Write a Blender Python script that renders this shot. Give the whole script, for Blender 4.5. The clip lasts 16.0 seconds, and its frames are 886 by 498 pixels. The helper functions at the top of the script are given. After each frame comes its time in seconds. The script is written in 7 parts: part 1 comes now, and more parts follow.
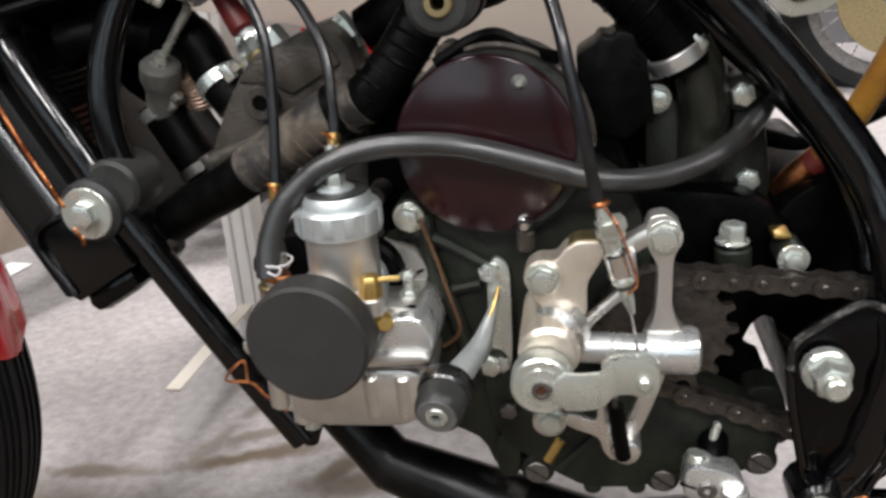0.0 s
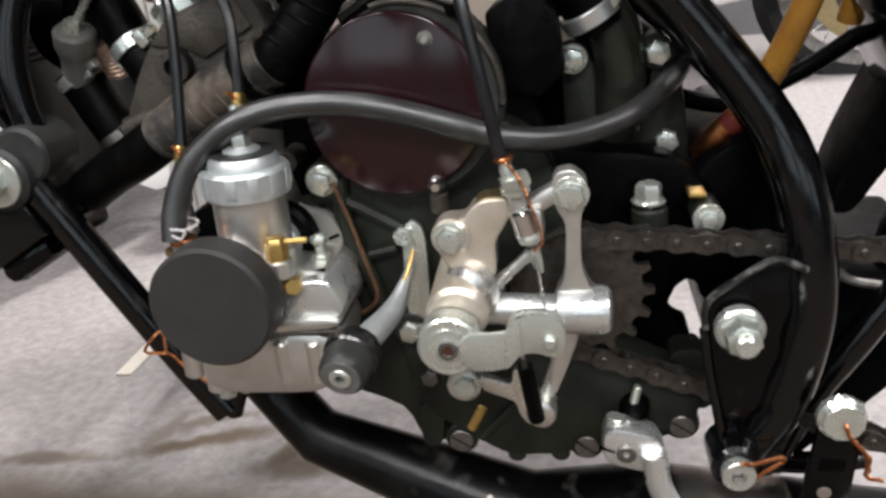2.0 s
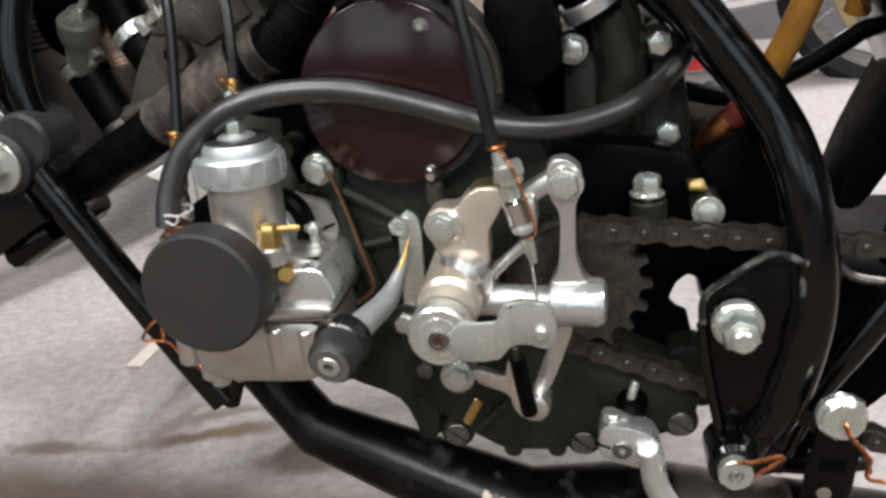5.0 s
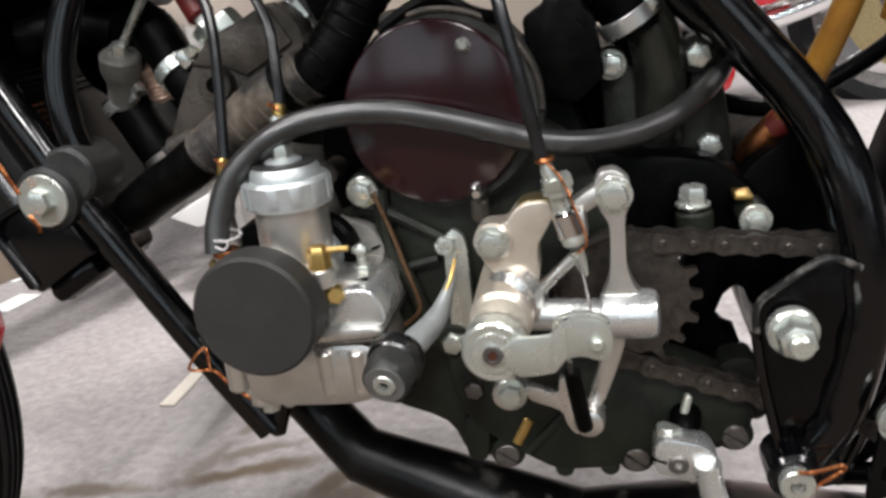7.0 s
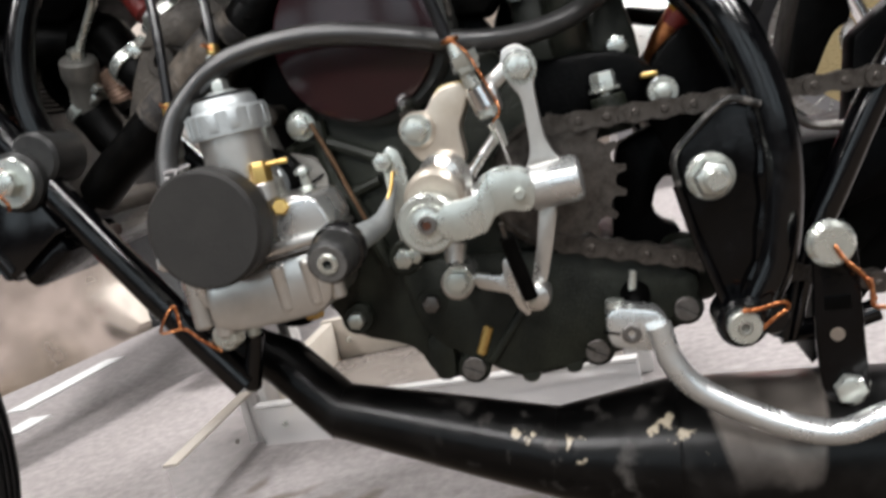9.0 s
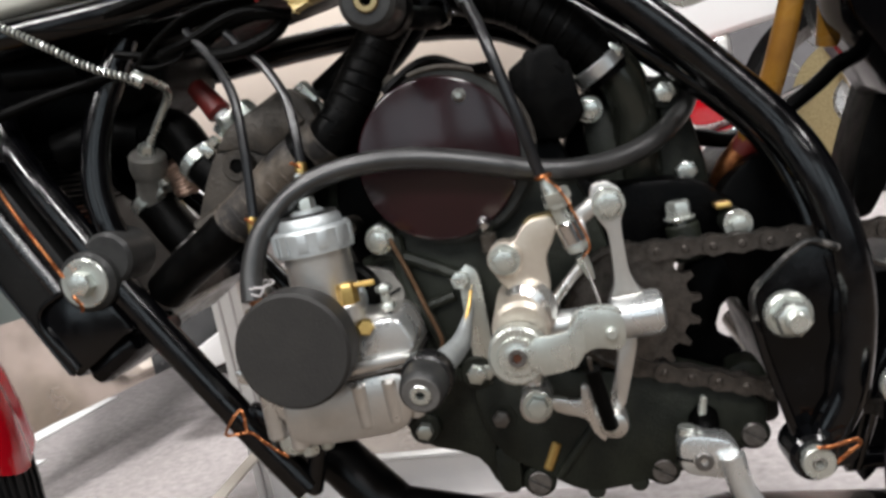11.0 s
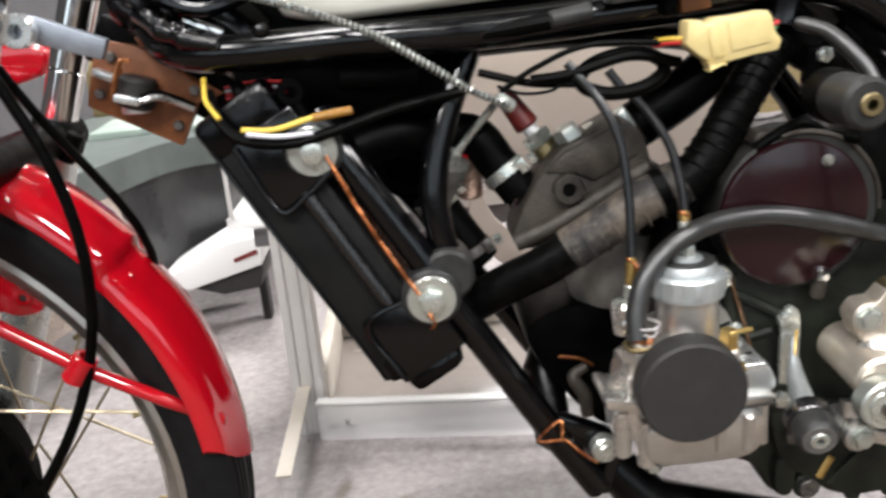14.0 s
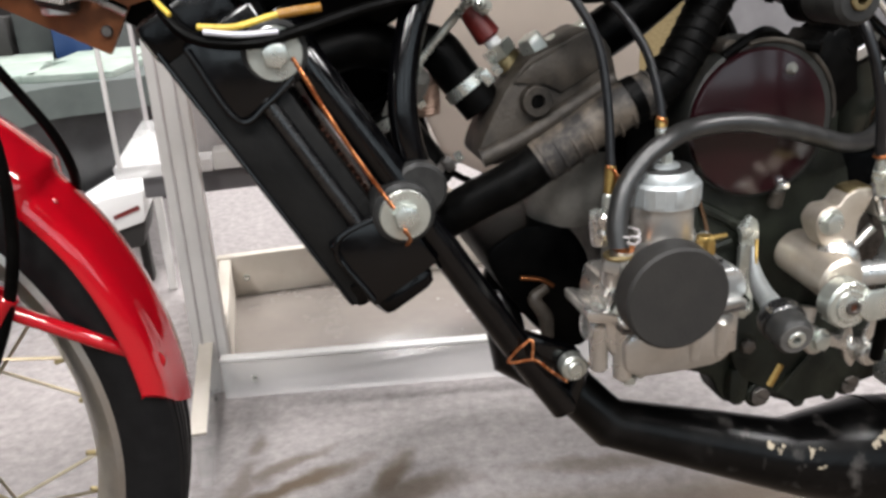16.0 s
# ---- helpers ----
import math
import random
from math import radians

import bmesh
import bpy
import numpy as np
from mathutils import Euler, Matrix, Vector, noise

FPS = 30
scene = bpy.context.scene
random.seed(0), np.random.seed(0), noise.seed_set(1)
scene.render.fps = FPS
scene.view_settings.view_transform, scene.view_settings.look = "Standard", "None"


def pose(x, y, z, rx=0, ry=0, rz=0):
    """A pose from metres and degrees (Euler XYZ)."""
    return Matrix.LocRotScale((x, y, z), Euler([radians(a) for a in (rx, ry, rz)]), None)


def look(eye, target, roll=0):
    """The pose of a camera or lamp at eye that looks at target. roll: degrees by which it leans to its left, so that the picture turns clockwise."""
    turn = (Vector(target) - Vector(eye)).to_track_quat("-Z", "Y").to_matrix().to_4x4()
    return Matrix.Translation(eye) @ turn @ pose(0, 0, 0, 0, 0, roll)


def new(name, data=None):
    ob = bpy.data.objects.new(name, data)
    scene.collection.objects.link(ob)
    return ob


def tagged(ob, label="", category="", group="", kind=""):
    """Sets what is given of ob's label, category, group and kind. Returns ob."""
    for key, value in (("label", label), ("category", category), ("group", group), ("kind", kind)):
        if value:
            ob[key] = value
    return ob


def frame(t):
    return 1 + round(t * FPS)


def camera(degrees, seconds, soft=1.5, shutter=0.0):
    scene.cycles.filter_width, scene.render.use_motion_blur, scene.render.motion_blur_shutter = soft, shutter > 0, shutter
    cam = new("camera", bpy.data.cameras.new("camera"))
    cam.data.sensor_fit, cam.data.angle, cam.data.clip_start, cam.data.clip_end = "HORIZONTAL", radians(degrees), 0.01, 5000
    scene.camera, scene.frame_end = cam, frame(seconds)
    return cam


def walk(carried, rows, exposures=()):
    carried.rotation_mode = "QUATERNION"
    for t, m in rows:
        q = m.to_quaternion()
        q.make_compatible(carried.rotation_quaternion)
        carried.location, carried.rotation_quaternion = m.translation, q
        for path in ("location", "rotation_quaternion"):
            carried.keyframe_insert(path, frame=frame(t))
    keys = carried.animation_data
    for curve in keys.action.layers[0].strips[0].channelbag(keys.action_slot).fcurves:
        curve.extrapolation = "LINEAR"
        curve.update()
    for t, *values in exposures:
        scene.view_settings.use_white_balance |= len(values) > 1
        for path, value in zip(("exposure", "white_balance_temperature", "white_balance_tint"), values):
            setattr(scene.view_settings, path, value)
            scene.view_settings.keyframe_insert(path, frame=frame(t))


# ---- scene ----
cam = camera(55.3, 16.0, soft=2.9, shutter=0.5)
PATH = [
    (0, (0.096, 0.222, 0.502), (-0.244, 2.061, -0.207), -4.4),
    (0.5, (0.107, 0.231, 0.497), (-0.219, 2.077, -0.202), -4.6),
    (1, (0.115, 0.238, 0.497), (-0.198, 2.08, -0.216), -4.4),
    (1.5, (0.121, 0.234, 0.489), (-0.191, 2.074, -0.229), -4.5),
    (2, (0.129, 0.227, 0.483), (-0.182, 2.066, -0.237), -4.7),
    (2.5, (0.139, 0.224, 0.478), (-0.206, 2.059, -0.238), -5.4),
    (3, (0.144, 0.223, 0.474), (-0.218, 2.054, -0.244), -5.2),
    (3.5, (0.149, 0.225, 0.474), (-0.216, 2.058, -0.237), -5.0),
    (6, (0.127, 0.232, 0.476), (-0.233, 2.067, -0.234), -4.2),
    (6.5, (0.121, 0.233, 0.474), (-0.233, 2.074, -0.223), -4.2),
    (7, (0.126, 0.224, 0.468), (-0.269, 2.084, -0.153), -6.6),
    (7.5, (0.139, 0.203, 0.428), (-0.27, 2.072, -0.153), -9.2),
    (8, (0.14, 0.187, 0.373), (-0.332, 2.057, -0.156), -12.2),
    (8.5, (0.152, 0.182, 0.352), (-0.285, 2.091, -0.052), -14.2),
    (9, (0.151, 0.18, 0.364), (-0.238, 2.117, 0.049), -14.0),
    (9.2, (0.136, 0.181, 0.381), (-0.193, 2.121, 0.024), -14.8),
    (11.3, (0.113, 0.169, 0.439), (-0.195, 2.127, 0.176), -11.2),
    (11.5, (0.117, 0.165, 0.465), (-0.13, 2.127, 0.164), -10.2),
    (12, (0.109, 0.156, 0.513), (-0.122, 2.107, 0.142), -8.3),
    (12.5, (0.102, 0.15, 0.534), (-0.115, 2.087, 0.085), -8.2),
    (13, (0.063, 0.15, 0.55), (-0.157, 2.074, 0.049), -8.8),
    (13.5, (-0.025, 0.154, 0.546), (-0.169, 2.075, 0.009), -9.0),
    (14, (-0.154, 0.157, 0.544), (-0.102, 2.066, -0.049), -5.3),
    (14.5, (-0.228, 0.165, 0.544), (0.092, 2.06, -0.009), -5.4),
    (15, (-0.24, 0.173, 0.534), (0.174, 2.038, -0.059), -4.0),
    (15.5, (-0.229, 0.18, 0.52), (0.165, 2.033, -0.121), -2.7),
    (16, (-0.216, 0.178, 0.512), (0.16, 2.021, -0.168), -3.5),
]
walk(cam, [(t, look(eye, target, roll)) for t, eye, target, roll in PATH], [(0, -0.17), (3.7, -0.25), (8, -0.18), (9.2, -0.28), (11.5, -0.3), (12.5, -0.18), (14, 0.01), (16, -0.10)])

# ---- light: exhibition hall with rows of ceiling floods ----
world = bpy.data.worlds.new("hall_air")
world.use_nodes = True
world.node_tree.nodes["Background"].inputs[0].default_value = (1.0, 0.98, 0.97, 1)
world.node_tree.nodes["Background"].inputs[1].default_value = 0.03
scene.world = world

LAMPS = [(-2.2, -1.5, 3.1, 70), (-0.7, -2.3, 3.1, 78), (0.9, -2.1, 3.1, 78), (2.4, -0.9, 3.1, 70), (-0.6, 0.1, 3.1, 40), (-0.2, 2.1, 3.1, 120), (-2.6, 1.9, 3.1, 22), (2.4, 2.4, 3.1, 168), (0.6, 4.4, 3.1, 95)]
WINDOWS = [-4.2, -1.4, 1.4, 4.2]


def lamp_light(x, y, z, power):
    data = bpy.data.lights.new("flood", "AREA")
    data.shape, data.size, data.energy, data.color = "DISK", 0.7, power, (0.99, 0.97, 0.97)
    ob = new("flood_light", data)
    ob.matrix_world = look((x, y, z - 0.03), (x * 0.3, y * 0.3 + 0.6, 0.3))
    return ob


for x, y, z, power in LAMPS:
    lamp_light(x, y, z, power)
for x in WINDOWS:  # cool daylight through the windows of the south wall
    data = bpy.data.lights.new("daylight", "AREA")
    data.shape, data.size, data.size_y, data.energy, data.color = "RECTANGLE", 2.3, 1.8, 20, (0.78, 0.91, 1.0)
    new("window_light", data).matrix_world = look((x, -3.98, 1.75), (x, 0, 1.75))

# ---- materials ----
def material(name, color, rough=0.5, metal=0.0, color2=None, scale=60.0, bump=0.0, bump_scale=400.0, coat=0.0, rough2=None, mixpos=(0.4, 0.65), spec=None):
    m = bpy.data.materials.new(name)
    m.use_nodes = True
    nt = m.node_tree
    b = nt.nodes["Principled BSDF"]
    b.inputs["Base Color"].default_value = (*color, 1)
    b.inputs["Roughness"].default_value = rough
    b.inputs["Metallic"].default_value = metal
    b.inputs["Coat Weight"].default_value = coat
    b.inputs["Coat Roughness"].default_value = 0.08
    if spec is not None:
        b.inputs["Specular IOR Level"].default_value = spec
    tc = nt.nodes.new("ShaderNodeTexCoord")
    if color2 is not None or rough2 is not None:
        n = nt.nodes.new("ShaderNodeTexNoise")
        n.inputs["Scale"].default_value = scale
        n.inputs["Detail"].default_value = 6
        n.inputs["Roughness"].default_value = 0.65
        nt.links.new(tc.outputs["Object"], n.inputs["Vector"])
        r = nt.nodes.new("ShaderNodeMapRange")
        r.inputs["From Min"].default_value, r.inputs["From Max"].default_value = mixpos
        nt.links.new(n.outputs["Fac"], r.inputs["Value"])
        if color2 is not None:
            mx = nt.nodes.new("ShaderNodeMix")
            mx.data_type = "RGBA"
            mx.inputs[6].default_value, mx.inputs[7].default_value = (*color, 1), (*color2, 1)
            nt.links.new(r.outputs["Result"], mx.inputs[0])
            nt.links.new(mx.outputs[2], b.inputs["Base Color"])
        if rough2 is not None:
            mr = nt.nodes.new("ShaderNodeMapRange")
            mr.inputs["To Min"].default_value, mr.inputs["To Max"].default_value = rough, rough2
            nt.links.new(r.outputs["Result"], mr.inputs["Value"])
            nt.links.new(mr.outputs["Result"], b.inputs["Roughness"])
    if bump:
        n2 = nt.nodes.new("ShaderNodeTexNoise")
        n2.inputs["Scale"].default_value = bump_scale
        n2.inputs["Detail"].default_value = 4
        nt.links.new(tc.outputs["Object"], n2.inputs["Vector"])
        bp = nt.nodes.new("ShaderNodeBump")
        bp.inputs["Strength"].default_value = bump
        bp.inputs["Distance"].default_value = 0.001
        nt.links.new(n2.outputs["Fac"], bp.inputs["Height"])
        nt.links.new(bp.outputs["Normal"], b.inputs["Normal"])
    return m


BLACK = material("black_gloss_paint", (0.0009, 0.0009, 0.0012), 0.12, 0, (0.0016, 0.0016, 0.0021), 90, 0.16, 90, coat=0.0, rough2=0.24, spec=0.46)
CRINKLE = material("chipped_black_enamel", (0.0008, 0.0008, 0.0010), 0.14, 0, (0.0016, 0.0016, 0.0020), 60, 0.45, 70, rough2=0.30, spec=0.24)
RADBLK = material("satin_black_radiator_paint", (0.0062, 0.0062, 0.0061), 0.42, 0, (0.009, 0.0088, 0.0084), 40, 0.2, 300, rough2=0.55, spec=0.18)
BOXBLK = material("deep_black_lacquer", (0.0007, 0.0007, 0.0009), 0.07, 0, (0.0011, 0.0011, 0.0014), 60, 0.05, 60, rough2=0.12, spec=0.13)
RIBM = material("black_enamel_rib", (0.002, 0.002, 0.0025), 0.26, 0, (0.003, 0.003, 0.0035), 90, 0.1, 200, rough2=0.34, spec=0.9)
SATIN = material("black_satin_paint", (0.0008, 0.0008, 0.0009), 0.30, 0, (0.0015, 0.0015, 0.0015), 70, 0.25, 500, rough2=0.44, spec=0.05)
RUBBER = material("black_rubber", (0.0011, 0.0011, 0.0011), 0.36, 0, (0.0025, 0.0024, 0.0022), 80, 0.2, 300, rough2=0.52, spec=0.055)
HOSE = material("grey_black_fuel_hose", (0.017, 0.0168, 0.0165), 0.34, 0, (0.022, 0.0215, 0.021), 60, 0.12, 500, rough2=0.42, spec=0.85)
CABLE = material("cable_sleeve", (0.006, 0.0062, 0.007), 0.28, 0, (0.012, 0.012, 0.0135), 120, 0.1, 300, spec=0.5)
TAPE = material("grey_wrapping_tape", (0.115, 0.093, 0.072), 0.5, 0, (0.016, 0.014, 0.013), 46, 0.5, 260, rough2=0.7, mixpos=(0.42, 0.60))
CAST = material("cast_aluminium", (0.76, 0.745, 0.715), 0.26, 0.92, (0.60, 0.585, 0.555), 22, 0.07, 1400, rough2=0.40)
CASTWARM = material("stained_cast_aluminium", (0.66, 0.60, 0.52), 0.32, 0.7, (0.52, 0.455, 0.37), 38, 0.10, 900, rough2=0.48)
DULL = material("dull_grey_casting", (0.060, 0.050, 0.040), 0.45, 0.25, (0.020, 0.017, 0.014), 48, 0.6, 500, rough2=0.62)
ELBOWM = material("green_grey_elbow", (0.030, 0.032, 0.025), 0.16, 0.35, (0.017, 0.0185, 0.0145), 30, 0.1, 300, rough2=0.28)
ALLOY = material("machined_alloy", (0.76, 0.775, 0.77), 0.24, 0.85, (0.68, 0.695, 0.69), 60, 0.06, 900, rough2=0.38)
ZINC = material("zinc_plated_steel", (0.66, 0.685, 0.64), 0.24, 0.8, (0.54, 0.565, 0.52), 60, 0.04, 900, rough2=0.38)
STEEL = material("dark_steel", (0.22, 0.21, 0.20), 0.45, 1.0, (0.14, 0.125, 0.115), 160, 0.3, 600, rough2=0.6)
CHAINM = material("oiled_chain_steel", (0.115, 0.102, 0.092), 0.36, 0.9, (0.05, 0.043, 0.037), 150, 0.3, 600, rough2=0.55)
CHROME = material("chrome", (0.8, 0.8, 0.8), 0.1, 1.0, None, 80, rough2=0.2)
SPOKEM = material("old_gold_spoke", (0.60, 0.52, 0.38), 0.3, 0.9, (0.45, 0.36, 0.22), 40, 0.05)

MAGNES = material("dark_magnesium_casting", (0.0165, 0.0190, 0.0134), 0.38, 0.1, (0.0073, 0.0088, 0.0061), 45, 0.5, 800, rough2=0.54, spec=0.32)
MAROON = material("maroon_cover", (0.0175, 0.0044, 0.0060), 0.16, 0.0, (0.0135, 0.0036, 0.0050), 40, 0.03, 200, rough2=0.22, spec=0.50)
BRASS = material("brass", (0.68, 0.48, 0.17), 0.32, 1.0, (0.52, 0.34, 0.12), 150, 0.1, rough2=0.5)
BRASSD = material("old_brass", (0.40, 0.32, 0.17), 0.38, 1.0, (0.28, 0.22, 0.12), 150, 0.1, rough2=0.55)
PINKM = material("pinkish_old_brass", (0.52, 0.36, 0.28), 0.45, 0.4, (0.36, 0.23, 0.17), 150, 0.1)
COPPER = material("copper_wire", (0.58, 0.235, 0.095), 0.35, 1.0, (0.36, 0.13, 0.055), 300)
DARKCU = material("tarnished_copper", (0.10, 0.035, 0.018), 0.45, 0.4, (0.06, 0.022, 0.012), 200)
PIPEBR = material("brown_oil_pipe", (0.15, 0.085, 0.045), 0.4, 0.5, (0.10, 0.05, 0.025), 200)
RED = material("red_gloss_paint", (0.40, 0.0024, 0.009), 0.08, 0, (0.37, 0.003, 0.010), 30, 0.05, 40, coat=0.9, spec=0.5)
CREAM = material("cream_paint", (0.76, 0.76, 0.68), 0.2, 0, (0.74, 0.735, 0.655), 12, 0.02, 60, coat=0.5)
GOLD = material("gold_paint", (0.62, 0.38, 0.12), 0.35, 0.2, (0.55, 0.33, 0.10), 60)
INK = material("dark_outline_paint", (0.02, 0.012, 0.02), 0.3, 0, (0.03, 0.018, 0.035), 60)
CAPBLK = material("matt_black_plastic", (0.030, 0.0285, 0.0268), 0.5, 0, (0.024, 0.0228, 0.0218), 50, 0.2, 800, rough2=0.58, spec=0.3)
GREYRUB = material("grey_rubber", (0.030, 0.030, 0.029), 0.42, 0, (0.018, 0.018, 0.018), 80, 0.2, 400, spec=0.3)
YELLOWP = material("cream_yellow_plastic", (0.72, 0.58, 0.27), 0.4, 0, (0.64, 0.50, 0.22), 60, 0.1, 300)
AMBER = material("amber_hose", (0.30, 0.145, 0.022), 0.26, 0, (0.19, 0.08, 0.012), 30, 0.15, 120, rough2=0.4)
BAKELITE = material("brown_board", (0.22, 0.075, 0.025), 0.5, 0, (0.15, 0.05, 0.018), 60, 0.2, 300)
PLUGRED = material("red_rubber_cap", (0.19, 0.022, 0.018), 0.45, 0, (0.12, 0.013, 0.011), 60)
BASEBRD = material("grey_brown_glossy_board", (0.22, 0.195, 0.175), 0.18, 0, (0.185, 0.163, 0.148), 14, 0.1, 200, rough2=0.30)
MIRRORM = material("polished_sheet_metal", (0.72, 0.64, 0.57), 0.14, 1.0, (0.58, 0.515, 0.455), 14, 0.08, 30, rough2=0.28)
DARKGLOSS = material("dark_glossy_laminate", (0.026, 0.026, 0.027), 0.16, 0, (0.018, 0.018, 0.019), 14, 0.05, 30, rough2=0.28)

YWIRE = material("yellow_wire", (0.74, 0.53, 0.07), 0.4, 0, (0.60, 0.41, 0.06), 60)
RWIRE = material("red_wire", (0.6, 0.04, 0.04), 0.35, 0)
WWIRE = material("pale_wire", (0.6, 0.6, 0.65), 0.4, 0)
def exhaust_material():
    m = material("worn_black_exhaust", (0.0018, 0.0017, 0.0017), 0.28, 0.0, (0.010, 0.009, 0.0085), 24, 0.2, 150, rough2=0.42, mixpos=(0.5, 0.8), spec=0.22)
    nt = m.node_tree
    b = nt.nodes["Principled BSDF"]
    tc = nt.nodes.new("ShaderNodeTexCoord")
    n = nt.nodes.new("ShaderNodeTexNoise")
    n.inputs["Scale"].default_value, n.inputs["Detail"].default_value = 55, 7
    nt.links.new(tc.outputs["Object"], n.inputs["Vector"])

    def calc(op, a, c):
        q = nt.nodes.new("ShaderNodeMath")
        q.operation, q.use_clamp = op, False
        for k, v in enumerate((a, c)):
            if isinstance(v, (int, float)):
                q.inputs[k].default_value = v
            else:
                nt.links.new(v, q.inputs[k])
        return q.outputs[0]

    def ramp(value, lo, hi):
        r = nt.nodes.new("ShaderNodeMapRange")
        r.inputs["From Min"].default_value, r.inputs["From Max"].default_value = lo, hi
        nt.links.new(value, r.inputs["Value"])
        return r.outputs["Result"]

    sep = nt.nodes.new("ShaderNodeSeparateXYZ")
    nt.links.new(tc.outputs["Object"], sep.inputs[0])
    grain = calc("MULTIPLY", calc("SUBTRACT", n.outputs["Fac"], 0.5), 0.05)
    along = calc("ADD", calc("ADD", sep.outputs["X"], calc("MULTIPLY", sep.outputs["Z"], 0.13)), calc("MULTIPLY", grain, 0.10))
    back = calc("ADD", calc("ADD", sep.outputs["X"], calc("MULTIPLY", sep.outputs["Z"], -0.33)), calc("MULTIPLY", grain, 0.05))
    bare = calc("MULTIPLY", calc("ADD", calc("MULTIPLY", ramp(along, BAND[0], BAND[0] + 0.004), 0.45), calc("MULTIPLY", ramp(along, BAND[0] + 0.014, BAND[0] + 0.028), 0.55)), ramp(back, BAND[1], BAND[1] - 0.003))
    # Downward fade of the bare band paints the pipe's shading into its colour.
    bare = calc("MULTIPLY", bare, ramp(calc("ADD", sep.outputs["Z"], calc("MULTIPLY", grain, 0.4)), 0.150, 0.192))
    flakes = None
    for spot, size in FLAKES:
        d = nt.nodes.new("ShaderNodeVectorMath")
        d.operation = "DISTANCE"
        nt.links.new(tc.outputs["Object"], d.inputs[0])
        d.inputs[1].default_value = spot
        f = ramp(calc("ADD", d.outputs["Value"], calc("MULTIPLY", grain, 0.9)), size, size - 0.0015)
        flakes = f if flakes is None else calc("MAXIMUM", flakes, f)

    def mixed(fac, a, c):
        mx = nt.nodes.new("ShaderNodeMix")
        mx.data_type = "RGBA"
        nt.links.new(fac, mx.inputs[0])
        for k, v in ((6, a), (7, c)):
            if isinstance(v, tuple):
                mx.inputs[k].default_value = v
            else:
                nt.links.new(v, mx.inputs[k])
        return mx.outputs[2]

    base = b.inputs["Base Color"].links[0].from_socket
    col = mixed(bare, base, (0.38, 0.335, 0.30, 1))
    worn = ramp(n.outputs["Fac"], 0.56, 0.72)
    near = calc("MULTIPLY", calc("MULTIPLY", ramp(along, BAND[0] - 0.16, BAND[0] - 0.10), ramp(along, BAND[0] - 0.01, BAND[0] - 0.05)), worn)
    col = mixed(calc("MULTIPLY", near, 0.7), col, (0.10, 0.092, 0.085, 1))
    col = mixed(flakes, col, (0.42, 0.36, 0.27, 1))
    nt.links.new(col, b.inputs["Base Color"])
    nt.links.new(calc("MULTIPLY", bare, 0.95), b.inputs["Metallic"])
    return m


BAND = (0.203, 0.175)
FLAKES = (((0.0910, 0.5960, 0.1915), 0.0039), ((0.0855, 0.5960, 0.1905), 0.0028), ((0.1070, 0.5930, 0.1815), 0.0025), ((0.1110, 0.5910, 0.1745), 0.0023), ((0.1530, 0.5850, 0.1930), 0.0048), ((0.1600, 0.5850, 0.1915), 0.0047), ((0.1650, 0.5830, 0.1810), 0.0033), ((0.1690, 0.5790, 0.1710), 0.0027))
EXHAUST = exhaust_material()
TYRE = material("tyre_rubber", (0.0045, 0.0045, 0.005), 0.5, 0, (0.008, 0.008, 0.0085), 60, 0.2, 300, spec=0.22)
RINGM = material("grey_cast_ring", (0.035, 0.036, 0.033), 0.4, 0.3, (0.02, 0.021, 0.019), 60, 0.4, 700, rough2=0.6)
PALECAP = material("pale_satin_alloy", (0.60, 0.635, 0.64), 0.40, 0.75, (0.50, 0.53, 0.535), 90, 0.15, 700, rough2=0.52)
PALEBARREL = material("pale_grey_barrel", (0.24, 0.23, 0.21), 0.5, 0.3, (0.17, 0.16, 0.145), 50, 0.3, 500)
RIMM = material("alloy_rim", (0.62, 0.61, 0.58), 0.32, 1.0, (0.52, 0.51, 0.49), 40, 0.1, rough2=0.45)
CARPET = material("grey_carpet", (0.375, 0.344, 0.337), 0.95, 0, (0.225, 0.205, 0.203), 75, 1.0, 700, mixpos=(0.30, 0.70))


# Soft motorcycle shadows, painted into the carpet colour as brown ellipses.
SHADOW_STREAKS = [  # centre x, y, half length, half width, turn in degrees, strength
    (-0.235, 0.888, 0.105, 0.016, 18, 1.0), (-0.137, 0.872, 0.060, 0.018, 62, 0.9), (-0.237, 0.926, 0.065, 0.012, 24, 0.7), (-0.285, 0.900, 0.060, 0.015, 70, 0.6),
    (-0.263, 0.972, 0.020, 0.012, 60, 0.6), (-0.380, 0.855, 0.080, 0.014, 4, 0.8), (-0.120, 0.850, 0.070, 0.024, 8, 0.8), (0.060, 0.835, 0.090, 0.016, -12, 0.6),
]


